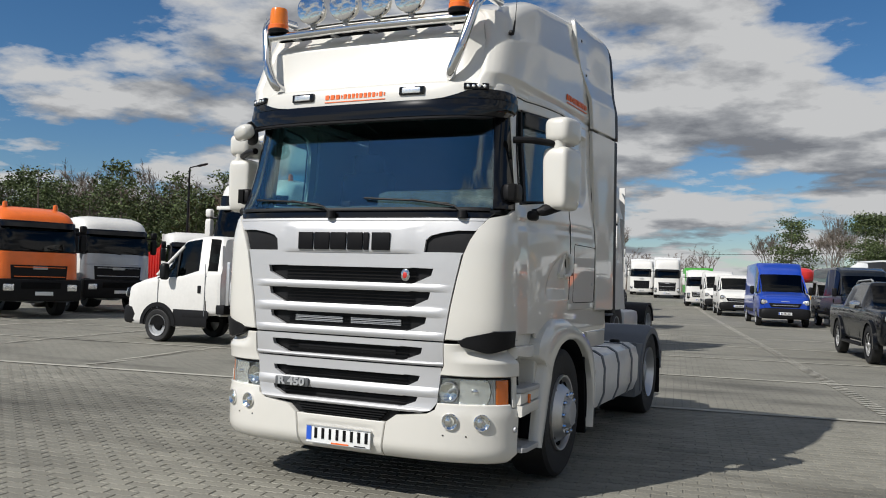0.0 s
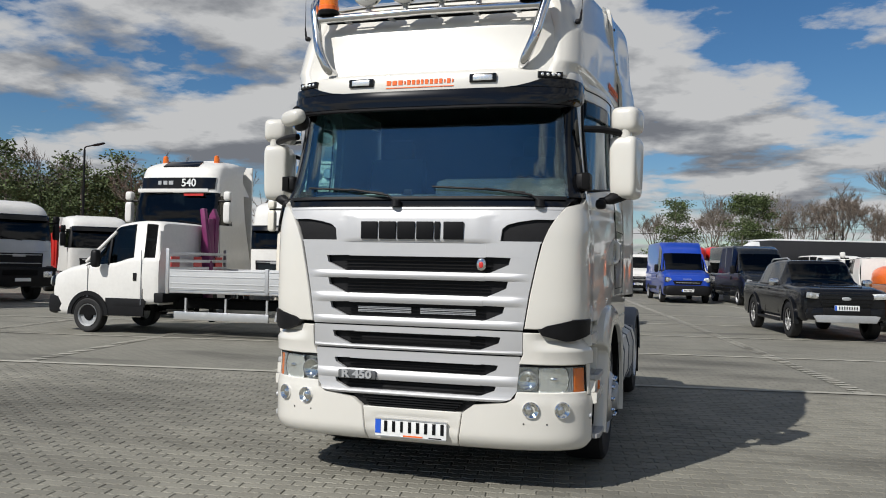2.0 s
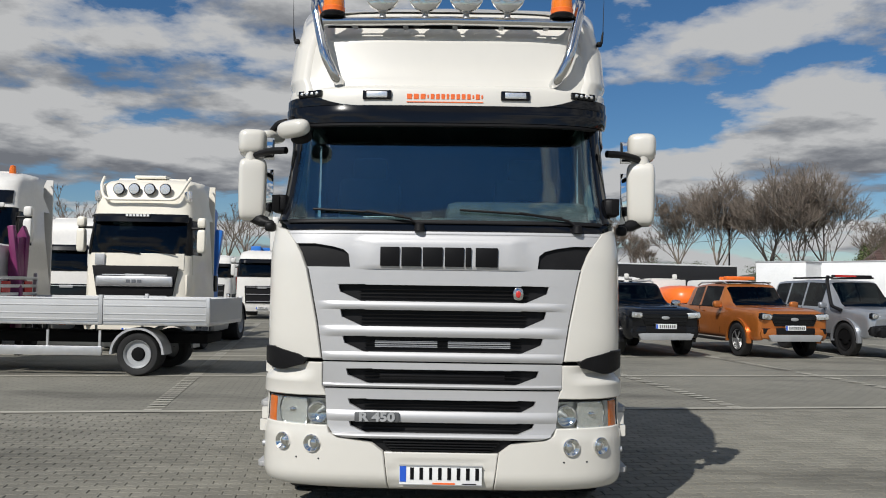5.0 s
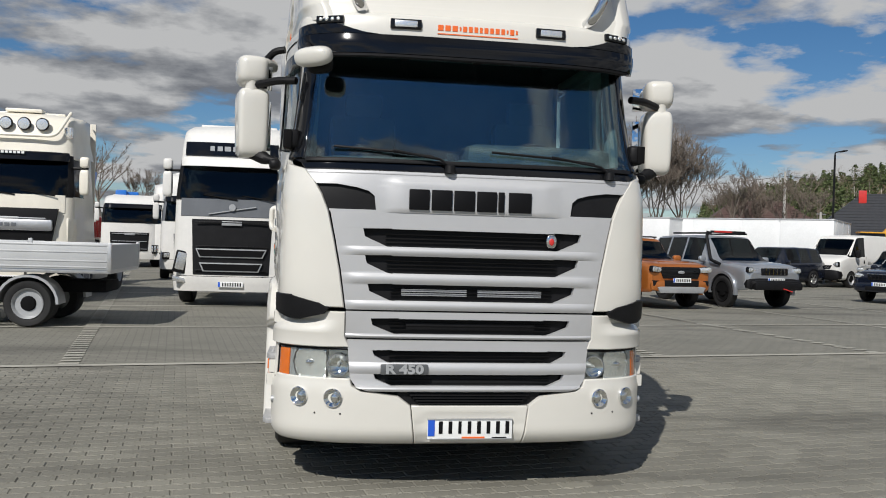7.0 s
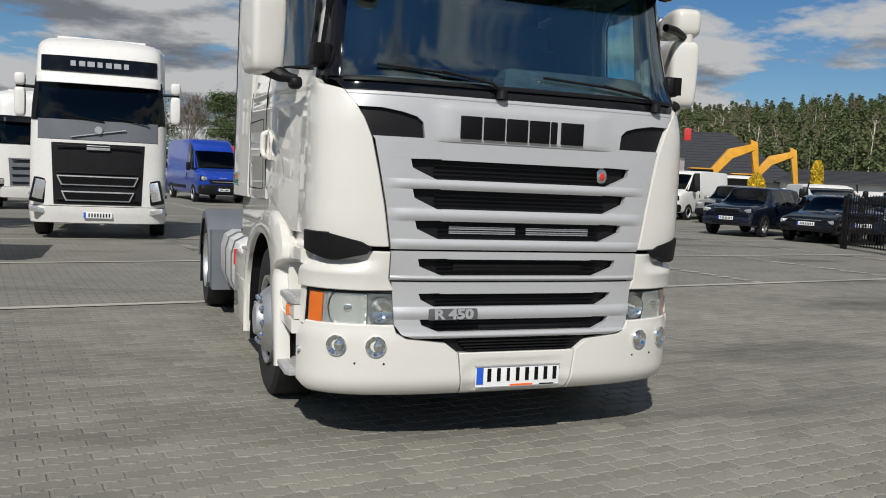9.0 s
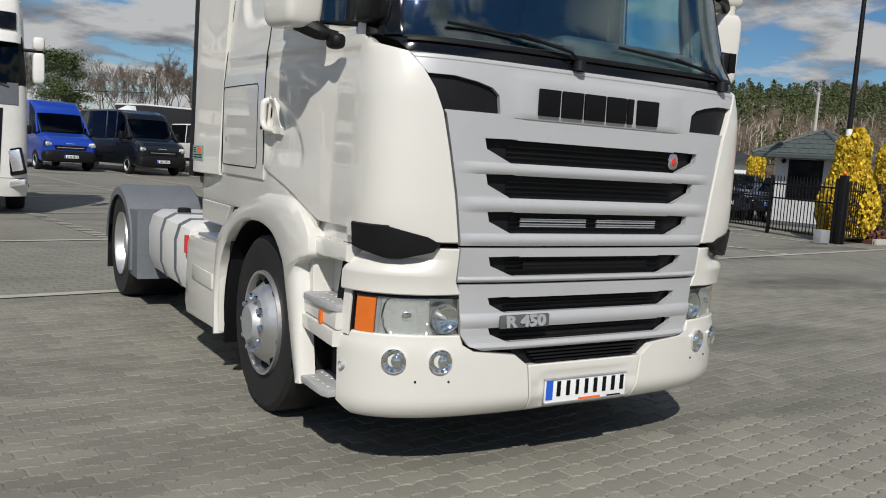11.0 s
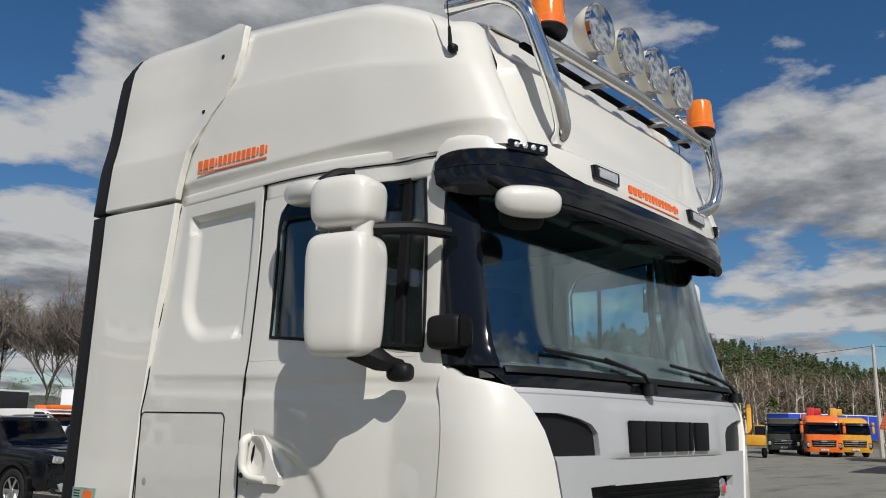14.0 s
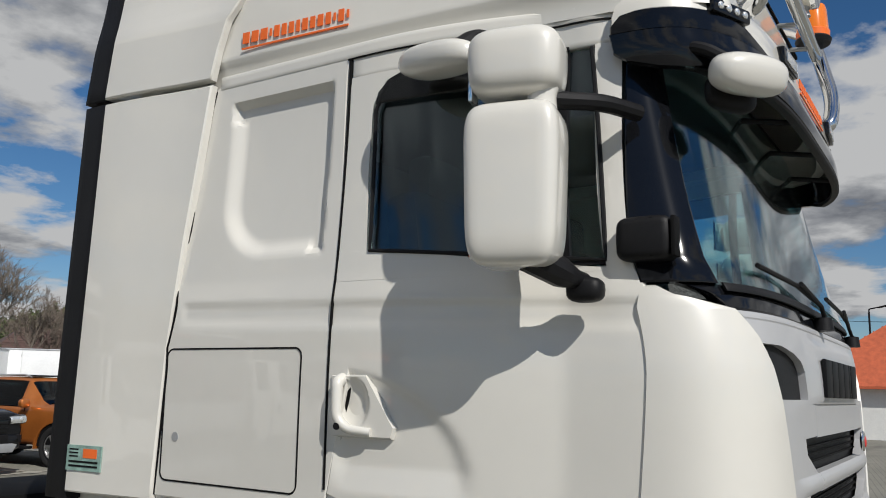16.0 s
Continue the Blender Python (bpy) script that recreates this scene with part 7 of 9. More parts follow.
    part("badge", nbox((0, -0.03, b - 0.50 if style else b - 0.2), (0.42, 0.03, 0.09), 0.01), STEEL, v)
    for sg in (-1, 1):
        p = sk.pt(sk.s("x", w - 0.22, low + 0.42), low + 0.42, 0.02)
        hr = Matrix.Rotation(radians(-sg * 24), 4, "Z") @ Matrix.Rotation(radians(-sg * 12 if style == 3 else 0), 4, "Y")
        zl = low + (0.62 if style == 3 else 0.45)
        hl = part("headlight", nbox((sg * p.x, p.y, zl), (0.28, 0.10, 0.48 if style == 3 else 0.40 if style else 0.24), 0.04, hr), BLACKG, v)
        part("reflector", nbox((sg * p.x, p.y - 0.04, zl + 0.02), (0.20, 0.06, 0.38 if style == 3 else 0.26 if style else 0.15), 0.03, hr), REFLECT, hl)
        if style == 3:
            part("fog_lamp", nbox((sg * p.x, p.y - 0.02, low + 0.24), (0.34, 0.08, 0.10), 0.02, hr), REFLECT, v)
        mm = mirror or paint
        part("mirror", blob(bmesh.new(), (sg * (w + 0.15), 0.35, b + 0.32), (0.20, 0.18, 0.55), 5, 14, 10), mm, v)
        part("mirror", blob(bmesh.new(), (sg * (w + 0.15), 0.35, b + 0.75), (0.20, 0.18, 0.24), 4, 14, 8), mm, v)
        part("mirror_arm", tube(bmesh.new(), [(sg * (w - 0.1), 0.36, b + 0.62), (sg * (w + 0.22), 0.34, b + 0.62)], 0.03, 8), BLACKP, v)
        for z in (0.5, 0.85):
            part("step", nbox((sg * (w - 0.08), 0.72, z), (0.2, 0.5, 0.04), 0.01), GREYP, v)
        part("arch", prism(bmesh.new(), [(1.42 + 0.62 * math.cos(t), 0.5 + 0.6 * math.sin(t)) for t in np.linspace(-0.1, math.pi + 0.1, 16)], 0, sg * (w - 0.45), sg * (w - 0.02), 0.02), nose if style == 3 else GREYP, v)
        wheel(v, (sg * (w - 0.01), 1.42, 0.5), 0.5, 0.30, sg, STEEL, "wheel", 0.29, "plain")
        wheel(v, (sg * (w - 0.01), 5.0, 0.5), 0.5, 0.55, sg, STEEL, "wheel", 0.29, "deep")
        part("fuel_tank", nbox((sg * (w - 0.35), 3.2, 0.62), (0.6, 1.5, 0.55), 0.14), ALU, v)
    if visor:
        vs = Skin([(b + g - 0.16, 0.02, w - 0.14, 0.3, 3.4, w, 1.0), (b + g + 0.06, 0.12, w - 0.12, 0.32, 3.4, w, 1.0)])
        part("sun_visor", panel(vs, R(b + g - 0.14, b + g + 0.05, "-y", 0.28), R(b + g - 0.14, b + g + 0.05, "+y", 0.28), 24, 3, thick=0.02, edge=0.005), visor_mat or BLACKG, v)
    if sign is not None:
        s2 = part("sign_board", P(R(b + g + 0.10, b + g + 0.40, "x", -(w - 0.22)), R(b + g + 0.10, b + g + 0.40, "x", w - 0.22), 16, 3, off=0.03, thick=0.03, edge=0.01), sign, v, "black roof sign board")
    for k in range(beacons):
        x = (k - (beacons - 1) / 2) * 1.5
        part("beacon", lathe(bmesh.new(), [(h - 0.10, 0.08), (h + 0.05, 0.075), (h + 0.13, 0.06), (h + 0.15, 0.02)], (x, 0.95, 0), axis=2, seg=18), AMBER, v, "orange beacon")
    for k in range(lamps):
        x = (k - (lamps - 1) / 2) * 0.36
        p = sk.pt(sk.s("x", x, h - 0.33), h - 0.33, 0.07)
        sp = part("spot_lamp", lathe(bmesh.new(), [(-0.05, 0.13), (-0.02, 0.14), (0.06, 0.08)], (x, p.y, p.z), axis=1, seg=20), BLACKP, v)
        part("lens", lathe(bmesh.new(), [(-0.055, 0.115), (-0.06, 0.05), (-0.06, 0.01)], (x, p.y, p.z), axis=1, seg=20), REFLECT, sp)
    if sign is not None:
        p = sk.pt(0.0, b + g + 0.25, 0.0)
        for k in range(sign_bars):
            part("sign_bar", nbox((-0.48 + 0.16 * k, p.y - 0.036, b + g + 0.26), (0.09 + 0.02 * (k % 3), 0.012, 0.10)), STEEL, s2)
    if style == 3:
        for z, ww in ((low + 0.52, gw - 0.18), (low + 0.82, gw - 0.10)):
            part("intake_frame", prism(bmesh.new(), [(-ww, z + 0.10), (ww, z + 0.10), (ww - 0.08, z - 0.09), (-ww + 0.08, z - 0.09)], 1, -0.052, -0.02, 0.01), STEEL, v)
            part("intake_mesh", prism(bmesh.new(), [(-ww + 0.035, z + 0.075), (ww - 0.035, z + 0.075), (ww - 0.105, z - 0.065), (-ww + 0.105, z - 0.065)], 1, -0.060, -0.03), BLACKM, v)
        part("maker_badge", lathe(bmesh.new(), [(-0.05, 0.075), (-0.06, 0.07), (-0.06, 0.05)], (0, 0.03, b - 0.16), axis=1, seg=20), STEEL, v)
        part("badge_bar", nbox((0, 0.0, b - 0.22), (1.0, 0.02, 0.02), 0, Matrix.Rotation(radians(-10), 4, "Y")), STEEL, v)
    if style == 1 and lamps:
        part("silver_bar", nbox((0, -0.055, b - 0.62), (2 * gw + 0.1, 0.05, 0.24), 0.05), ALU, v, "wide silver grille bar")
        for k in range(3):
            part("name_bar", nbox((-0.13 + 0.13 * k, -0.085, b - 0.62), (0.09, 0.012, 0.07)), GREYP, v)
    for x in (-0.25, 0.55):
        part("wiper", tube(bmesh.new(), [(x + 0.35, 0.03, b + 0.0), (x, 0.02, b + 0.05), (x - 0.35, 0.05, b + 0.10)], 0.014, 6), BLACKM, v)
    number_plate(v, -0.03, low + 0.16)
    for x in (-0.4, 0.4):
        part("chassis_rail", nbox((x, 3.4, 0.8), (0.1, 5.0, 0.25), 0.01), BLACKP, v)
    part("engine", nbox((0, 1.3, 0.8), (1.2, 1.6, 0.6), 0.1), BLACKM, v)
    if tail == "tractor":
        for sg in (-1, 1):
            part("mudguard", prism(bmesh.new(), [(5.0 + 0.62 * math.cos(t), 0.5 + 0.58 * math.sin(t)) for t in np.linspace(0.1, math.pi - 0.1, 12)] + [(5.0 + 0.55 * math.cos(t), 0.5 + 0.52 * math.sin(t)) for t in np.linspace(math.pi - 0.1, 0.1, 12)], 0, sg * 0.6, sg * (w + 0.01)), BLACKP, v)
    elif tail == "box":
        part("cargo_box", nbox((0, 5.6, 0.95 + (h - 0.95) / 2 + 0.1), (2 * w + 0.02, 6.4, h - 0.8), 0.04), tail_mat or TARP_W, v)
    elif tail == "tipper":
        bx = part("tipper_body", prism(bmesh.new(), [(2.4, 1.05), (7.0, 1.05), (7.1, 2.35), (2.4, 2.55), (2.0, 2.75), (1.9, 2.7), (2.3, 2.4)], 0, -w, w, 0.03), tail_mat or RED, v)
        for k in range(6):
            for sg in (-1, 1):
                part("rib", nbox((sg * (w + 0.03), 2.7 + k * 0.8, 1.75), (0.06, 0.1, 1.2), 0.01), tail_mat or RED, v)
    elif tail == "crane":
        part("crane_column", nbox((-0.6, 3.0, 2.2), (0.5, 0.6, 2.6), 0.08), tail_mat, v)
        part("crane_boom", nbox((-0.3, 3.4, 3.2), (0.9, 0.4, 0.5), 0.08), tail_mat, v)
        part("crane_boom", nbox((-0.9, 4.6, 2.4), (0.4, 3.0, 0.4), 0.06, Matrix.Rotation(radians(18), 4, "X")), tail_mat, v)
        part("skip_arms", nbox((0.5, 4.8, 1.5), (0.9, 3.6, 0.9), 0.05), tail_mat, v)
    return v

# ---- parked vehicles: where they stand ----
def at(x, y, rz, z=None):
    return pose(x, y, rise(x, y) if z is None else z, 0, 0, rz)


# trucks in the row behind the flatbed van
v540 = lorry("white and black heavy truck with orange beacons and dark roof board", at(-11.0, 12.9, 4), WHITE2, 4.15, nose=BLACKG, hood=BLACKG, sign=BLACKG, sign_bars=3, visor=False, beacons=2, style=3, belt=2.42, glass_h=0.83, face=WHITE2, low=0.4, w=1.26, mirror=WHITE2)
letters(v540, "number", "540", 0.28, Matrix.Translation((0.35, 0.245, 3.5)) @ FRONT, PLATE, 0.01, 0.004)
part("visor_strip", nbox((-0.05, 0.17, 3.30), (2.0, 0.05, 0.10), 0.02), WHITE2, v540)
part("red_strip", nbox((0.55, 0.15, 3.19), (0.55, 0.01, 0.06)), RED, v540)
part("roof_window", nbox((0.0, 0.58, 4.02), (1.0, 0.34, 0.05), 0.02, Matrix.Rotation(radians(28), 4, "X")), BLACKG, v540)
lorry("white truck with dark lower grille, parked behind others", at(-12.3, 21.0, 4), WHITE2, 3.7, nose=BLACKG, style=1, lamps=0)
daf = lorry("cream white truck with black visor and four roof lamps", at(-7.25, 13.6, 1), CREAM, 4.1, nose=BLACKP, style=1, lamps=4, belt=2.25, glass_h=0.88, w=1.25, hood=CREAM, mirror=CREAM)
lorry("white heavy truck with dark grey windscreen panel and black grille", at(-2.68, 13.3, -1), WHITE2, 3.98, nose=BLACKP, hood=GREYP, sign=BLACKG, visor_mat=WHITE2, style=3, belt=2.28, glass_h=0.85, mirror=WHITE2, w=1.26, low=0.32)
part("light_bar", tube(bmesh.new(), rounded([(-1.02, 0.62, 4.08), (-0.98, 0.34, 3.85), (-0.84, 0.18, 3.52), (0.84, 0.18, 3.52), (0.98, 0.34, 3.85), (1.02, 0.62, 4.08)], 0.16), 0.035, 10), CREAM, daf, "painted tube light bar")
for sg in (-1, 1):
    part("roof_corner_lamp", nbox((sg * 1.02, 0.42, 3.62), (0.24, 0.10, 0.26), 0.05, Matrix.Rotation(radians(-sg * 30), 4, "Z")), REFLECT, daf)
    part("side_fin", nbox((sg * 1.16, 0.30, 1.55), (0.10, 0.34, 0.50), 0.05, Matrix.Rotation(radians(-sg * 20), 4, "Z")), CREAM, daf)
part("grille_surround", prism(bmesh.new(), [(-0.98, 1.98), (0.98, 1.98), (0.86, 1.30), (-0.86, 1.30)], 1, -0.028, 0.05, 0.02), BLACKP, daf)
part("roof_hatch", nbox((0, 1.1, 4.12), (0.75, 0.6, 0.08), 0.03), CREAM, daf)
part("vent_panel", nbox((-0.82, 0.02, 2.12), (0.22, 0.04, 0.26), 0.01), STEEL, daf)
for k in range(7):
    part("sign_bar", nbox((-0.24 + 0.08 * k, 0.035, 3.14), (0.055, 0.012, 0.05)), PLATE, daf)
for k, (x, y, h) in enumerate(((-4.7, 23.6, 3.6), (-6.8, 33.5, 3.8), (-9.2, 44.5, 3.7), (-12.0, 57.0, 3.7))):
    lorry("white tractor unit in the far truck row", at(x, y, 9), WHITE2, h, nose=BLACKP if k % 2 else GREYP, style=k % 3, mirror=WHITE2)
bc_ = lorry("blue crane truck standing behind white trucks", at(-8.85, 17.9, 5), WHITE2, 3.0, nose=BLACKP, tail="crane", tail_mat=BLUE2, style=1)
part("crane_column", nbox((1.38, 2.7, 2.45), (0.42, 0.45, 3.0), 0.08), BLUE2, bc_)
part("crane_boom", nbox((1.28, 2.9, 3.75), (0.5, 0.9, 0.35), 0.08), BLUE2, bc_)
part("crane_arm", nbox((1.58, 2.8, 2.3), (0.22, 0.25, 2.0), 0.05, Matrix.Rotation(radians(7), 4, "Y")), BLUE2, bc_)
part("valve_block", nbox((1.53, 2.6, 1.6), (0.3, 0.4, 0.5), 0.05), BLACKP, bc_)
lorry("white truck with blue folded crane in the far row", at(-8.9, 33.2, 8), WHITE2, 3.2, nose=BLACKP, tail="crane", tail_mat=BLUE2, style=1)
lorry("white truck with blue loader in the far row", at(-14.5, 44.0, 8), WHITE2, 3.3, nose=BLACKP, tail="tipper", tail_mat=RED, style=1)
# site trucks to the far left
or_ = lorry("orange site truck with black bumper and beacons", at(-18.3, 12.6, 72), ORANGE, 3.35, nose=BLACKP, bumper=GREYP, face=ORANGE, visor=True, beacons=2, style=2, belt=2.0, glass_h=0.85, tail="tipper", tail_mat=STEEL, mirror=BLACKP, low=0.5, w=1.25)
wt_ = lorry("white site truck with high chassis and black bumper", at(-19.6, 16.9, 68), WHITE2, 3.40, nose=BLACKP, bumper=BLACKP, visor=True, style=1, belt=2.05, glass_h=0.82, tail="tipper", tail_mat=STEEL, mirror=BLACKP, low=0.55, hood=SILVERC, face=SILVERC, w=1.25)
for v in (or_, wt_):
    gd = part("bumper_guard", nbox((0, 0.10, 0.84), (2.44, 0.46, 0.66), 0.09), BLACKP, v, "high black steel bumper")
    for sg in (-1, 1):
        part("bumper_lamp", nbox((sg * 0.92, -0.135, 0.92), (0.30, 0.05, 0.20), 0.03), REFLECT, gd, "headlight set in the bumper")
    part("bumper_slot", nbox((0, -0.135, 0.98), (1.15, 0.03, 0.20), 0.02), BLACKM, gd)
    part("plate", nbox((0.1, -0.138, 0.74), (0.52, 0.02, 0.11), 0.006), PLATE, gd)
lorry("white truck with red tipper body", at(-20.8, 22.4, 52), WHITE2, 3.2, nose=BLACKP, style=2, belt=1.9, glass_h=0.8, tail="tipper", tail_mat=RED, mirror=BLACKP)
lorry("white truck with red tipper body", at(-23.5, 28.6, 50), WHITE2, 3.2, nose=BLACKP, style=2, belt=1.9, glass_h=0.8, tail="tipper", tail_mat=RED, mirror=BLACKP)

# flatbed van with crane
fb = van("white flatbed van with grey alloy drop sides and purple crane", WHITE2, at(-11.10, 9.86, -90), 2.4, 2.32, 0.98, grp="", cargo=False, name="flatbed_van")
for sg in (-1, 1):
    part("side_skirt", nbox((sg * 0.985, 1.88, 0.54), (0.03, 0.92, 0.36), 0.01), BLACKP, fb, "dark plastic lower door panel")
    part("arch_trim", prism(bmesh.new(), [(1.0 + 0.50 * math.cos(t), 0.36 + 0.49 * math.sin(t)) for t in np.linspace(0, math.pi, 16)] + [(1.0 + 0.41 * math.cos(t), 0.36 + 0.40 * math.sin(t)) for t in np.linspace(math.pi, 0, 16)], 0, sg * 0.93, sg * 1.01), BLACKP, fb)
part("cab_back", nbox((0, 2.63, 1.35), (1.86, 0.05, 1.5), 0.02), WHITE2, fb)
for sg in (-1, 1):
    part("door_seam", nbox((sg * 1.004, 2.27, 1.15), (0.006, 0.014, 1.1)), GREYP, fb)
    part("door_seam", nbox((sg * 1.004, 0.98, 1.05), (0.006, 0.014, 0.66)), GREYP, fb)
part("blue_flash", nbox((-0.955, 0.60, 1.235), (0.085, 0.62, 0.085), 0.03, Matrix.Rotation(radians(11), 4, "X")), SIGN_BL, fb)
part("chassis", nbox((0, 4.5, 0.62), (0.9, 4.6, 0.18), 0.02), BLACKM, fb)
for sg in (-1, 1):
    wheel(fb, (sg * 0.96, 5.75, 0.37), 0.37, 0.42, sg, STEEL, "wheel", 0.24, "dark")
    part("mudguard", prism(bmesh.new(), [(5.75 + 0.47 * math.cos(t), 0.37 + 0.46 * math.sin(t)) for t in np.linspace(0, math.pi, 14)] + [(5.75 + 0.43 * math.cos(t), 0.37 + 0.42 * math.sin(t)) for t in np.linspace(math.pi, 0, 14)], 0, sg * 0.6, sg * 1.0), STEEL, fb)
    part("side_guard", nbox((sg * 0.98, 4.1, 0.42), (0.04, 2.1, 0.16), 0.01), ALU, fb)
    for k in range(3):
        part("guard_post", nbox((sg * 0.96, 3.3 + k * 0.9, 0.62), (0.03, 0.04, 0.3)), ALU, fb)
    for k, (y0, y1) in enumerate(((2.98, 5.10), (5.18, 6.95))):
        ds = part("drop_side", nbox((sg * 1.05, (y0 + y1) / 2, 1.13), (0.035, y1 - y0, 0.40), 0.006), PANELGREY, fb, "pale grey aluminium drop side")
        for z in (0.965, 1.06, 1.20, 1.31):
            part("rib", nbox((sg * 1.070, (y0 + y1) / 2, z), (0.010, y1 - y0 - 0.02, 0.022), 0.004), PANELGREY, ds)
    part("side_post", nbox((sg * 1.055, 5.14, 1.13), (0.05, 0.07, 0.5), 0.008), STEEL, fb)
    part("side_post", nbox((sg * 1.055, 2.93, 1.30), (0.05, 0.07, 0.9), 0.008), ALU, fb)
    part("side_post", nbox((sg * 1.055, 6.98, 1.13), (0.05, 0.06, 0.45), 0.008), ALU, fb)
part("bed_floor", nbox((0, 4.95, 0.90), (2.1, 4.1, 0.07), 0.01), ALU, fb)
part("tail_board", nbox((0, 6.98, 1.13), (2.1, 0.035, 0.40), 0.006), PANELGREY, fb)
hb = part("headboard", nbox((0, 2.95, 1.5), (2.1, 0.05, 0.06), 0.01), ALU, fb)
for z in (1.2, 1.35, 1.65):
    part("headboard_rail", nbox((0, 2.95, z), (2.1, 0.04, 0.06), 0.01), ALU, hb)
for x in (-0.8, 0.0, 0.8):
    sb = part("warning_board", nbox((x, 2.92, 1.45), (0.28, 0.02, 0.28)), RED, fb, "red and white striped warning board")
    part("white_stripe", nbox((x, 2.905, 1.45), (0.07, 0.01, 0.36), 0, Matrix.Rotation(radians(45), 4, "Y")), PLATE, sb)
cr = part("crane_column", nbox((-0.55, 2.80, 1.55), (0.24, 0.20, 1.75), 0.04), PURPLE, fb, "purple folded loading crane")
part("crane_boom", prism(bmesh.new(), [(2.72, 1.2), (2.86, 1.15), (2.93, 2.45), (2.84, 2.66), (2.74, 2.50)], 0, -0.80, -0.66, 0.02), PURPLE, cr)
part("crane_plate", nbox((-0.98, 2.80, 0.66), (0.05, 0.5, 0.06), 0.01), BLACKP, cr)
part("crane_arm", nbox((-0.42, 2.86, 1.9), (0.12, 0.12, 1.5), 0.03, Matrix.Rotation(radians(8), 4, "X")), PURPLE, cr)
part("crane_ram", tube(bmesh.new(), [(-0.86, 2.78, 1.0), (-0.86, 2.84, 2.2)], 0.04, 10), PURPLE, cr)
part("crane_foot", nbox((0, 2.68, 0.75), (2.0, 0.22, 0.2), 0.03), BLACKP, cr)
part("outrigger", nbox((-0.95, 2.7, 0.5), (0.12, 0.12, 0.7), 0.02), BLACKP, cr)
part("yellow_tag", nbox((-1.0, 2.62, 0.95), (0.02, 0.25, 0.06)), mat("hi_vis_yellow", (0.75, 0.72, 0.03), 0.5), fb)
part("writing", nbox((-1.092, 3.35, 1.23), (0.004, 0.45, 0.02)), RED, fb)
part("yellow_label", nbox((-1.092, 3.3, 1.02), (0.004, 0.32, 0.09)), YELLOW, fb)
part("black_label", nbox((-1.092, 3.3, 1.14), (0.004, 0.22, 0.09)), SIGN_BK, fb)
part("side_lamp", nbox((-1.04, 3.5, 0.78), (0.03, 0.14, 0.06)), AMBER, fb)

# right-hand parking row
pickup("black double cab pickup truck with chrome alloy wheels", BLACKC, at(5.05, 14.6, 10))
pickup("metallic orange double cab pickup truck with black grille", COPPER, at(8.15, 14.75, 10), rack=True)
lc = suv("silver off-road car with black bumper, snorkel and roof light bar", SILVERC, at(11.05, 15.35, 10), 4.7, 0.93, 1.95, 0.42, BLACKM, "dark", "off_road_car", lift=0.17)
part("bull_bar", tube(bmesh.new(), rounded([(-0.75, 0.0, 0.55), (-0.75, -0.12, 0.72), (0.75, -0.12, 0.72), (0.75, 0.0, 0.55)], 0.1), 0.05, 10), BLACKP, lc)
part("winch_bar", nbox((0, -0.14, 0.62), (1.5, 0.16, 0.20), 0.05), BLACKP, lc)
part("red_hook", nbox((0.25, -0.24, 0.52), (0.30, 0.03, 0.03), 0.008, Matrix.Rotation(radians(15), 4, "Y")), RED, lc)
part("snorkel", tube(bmesh.new(), rounded([(-0.96, 1.0, 1.15), (-1.0, 1.35, 1.25), (-0.86, 1.75, 1.9), (-0.84, 1.72, 2.05)], 0.1), 0.045, 10), BLACKP, lc)
part("roof_light_bar", nbox((0, 1.95, 2.04), (1.15, 0.09, 0.07), 0.02), BLACKP, lc)
part("red_strip", nbox((-0.2, 1.90, 2.045), (0.6, 0.02, 0.04)), RED, lc)
for x in (-0.6, 0.6):
    part("roof_rail", nbox((x, 2.8, 2.0), (0.05, 1.8, 0.05), 0.01), BLACKP, lc)
suv("dark blue estate car with silver wheels", NAVY, at(17.0, 28.0, -65), 4.8, 0.95, 1.75, 0.37)
suv("dark navy compact car, clean and parked", NAVY, at(16.5, 18.5, -64), 4.5, 0.93, 1.66, 0.36)
suv("black saloon car with chrome grille", BLACKC, at(17.4, 15.9, -64), 4.8, 0.9, 1.47, 0.33, sedan=True, name="saloon_car")
suv("beige off-road car with upright slatted grille", BEIGEC, at(21.9, 26.0, -60), 4.9, 0.92, 1.75, 0.36, lift=0.03)
suv("dark grey car in the second row", BLACKC, at(22.5, 22.6, -60), 4.5, 0.9, 1.55, 0.34)
suv("dark blue car in the second row", NAVY, at(25.0, 20.3, -60), 4.5, 0.9, 1.55, 0.34)
suv("black car in the second row", BLACKC, at(20.4, 14.6, -60), 4.5, 0.9, 1.5, 0.34, sedan=True)
suv("grey car parked beyond the pickup trucks", SILVERC, at(12.3, 23.5, 10), 4.5, 0.9, 1.6, 0.35)
van("white high-roof panel van with black bumper", WHITE2, at(21.6, 29.6, -62), 5.6, 2.4, 1.0, grp="white vans beyond the cars")
van("white panel van parked near boxes", WHITE2, at(29.0, 33.5, -42), 5.6, 2.4, 1.0, grp="white vans beyond the cars")
van("bright blue metallic high-roof panel van", BLUE, at(1.58, 32.5, 10), 6.4, 2.75, 1.02)
van("dark grey passenger van with tinted windows", mat("anthracite_paint", (0.014, 0.017, 0.021), 0.25, metal=0.4, var=0.06, coat=0.7), at(4.85, 31.5, 12), 6.6, 2.6, 1.02, windows=True)
van("white double cab van with open rear", WHITE2, at(8.4, 33.0, 10), 5.2, 2.25, 1.0, windows=True)
van("white drop-side van in the far row", WHITE2, at(-1.2, 43.0, 10), 5.6, 2.3, 1.0)
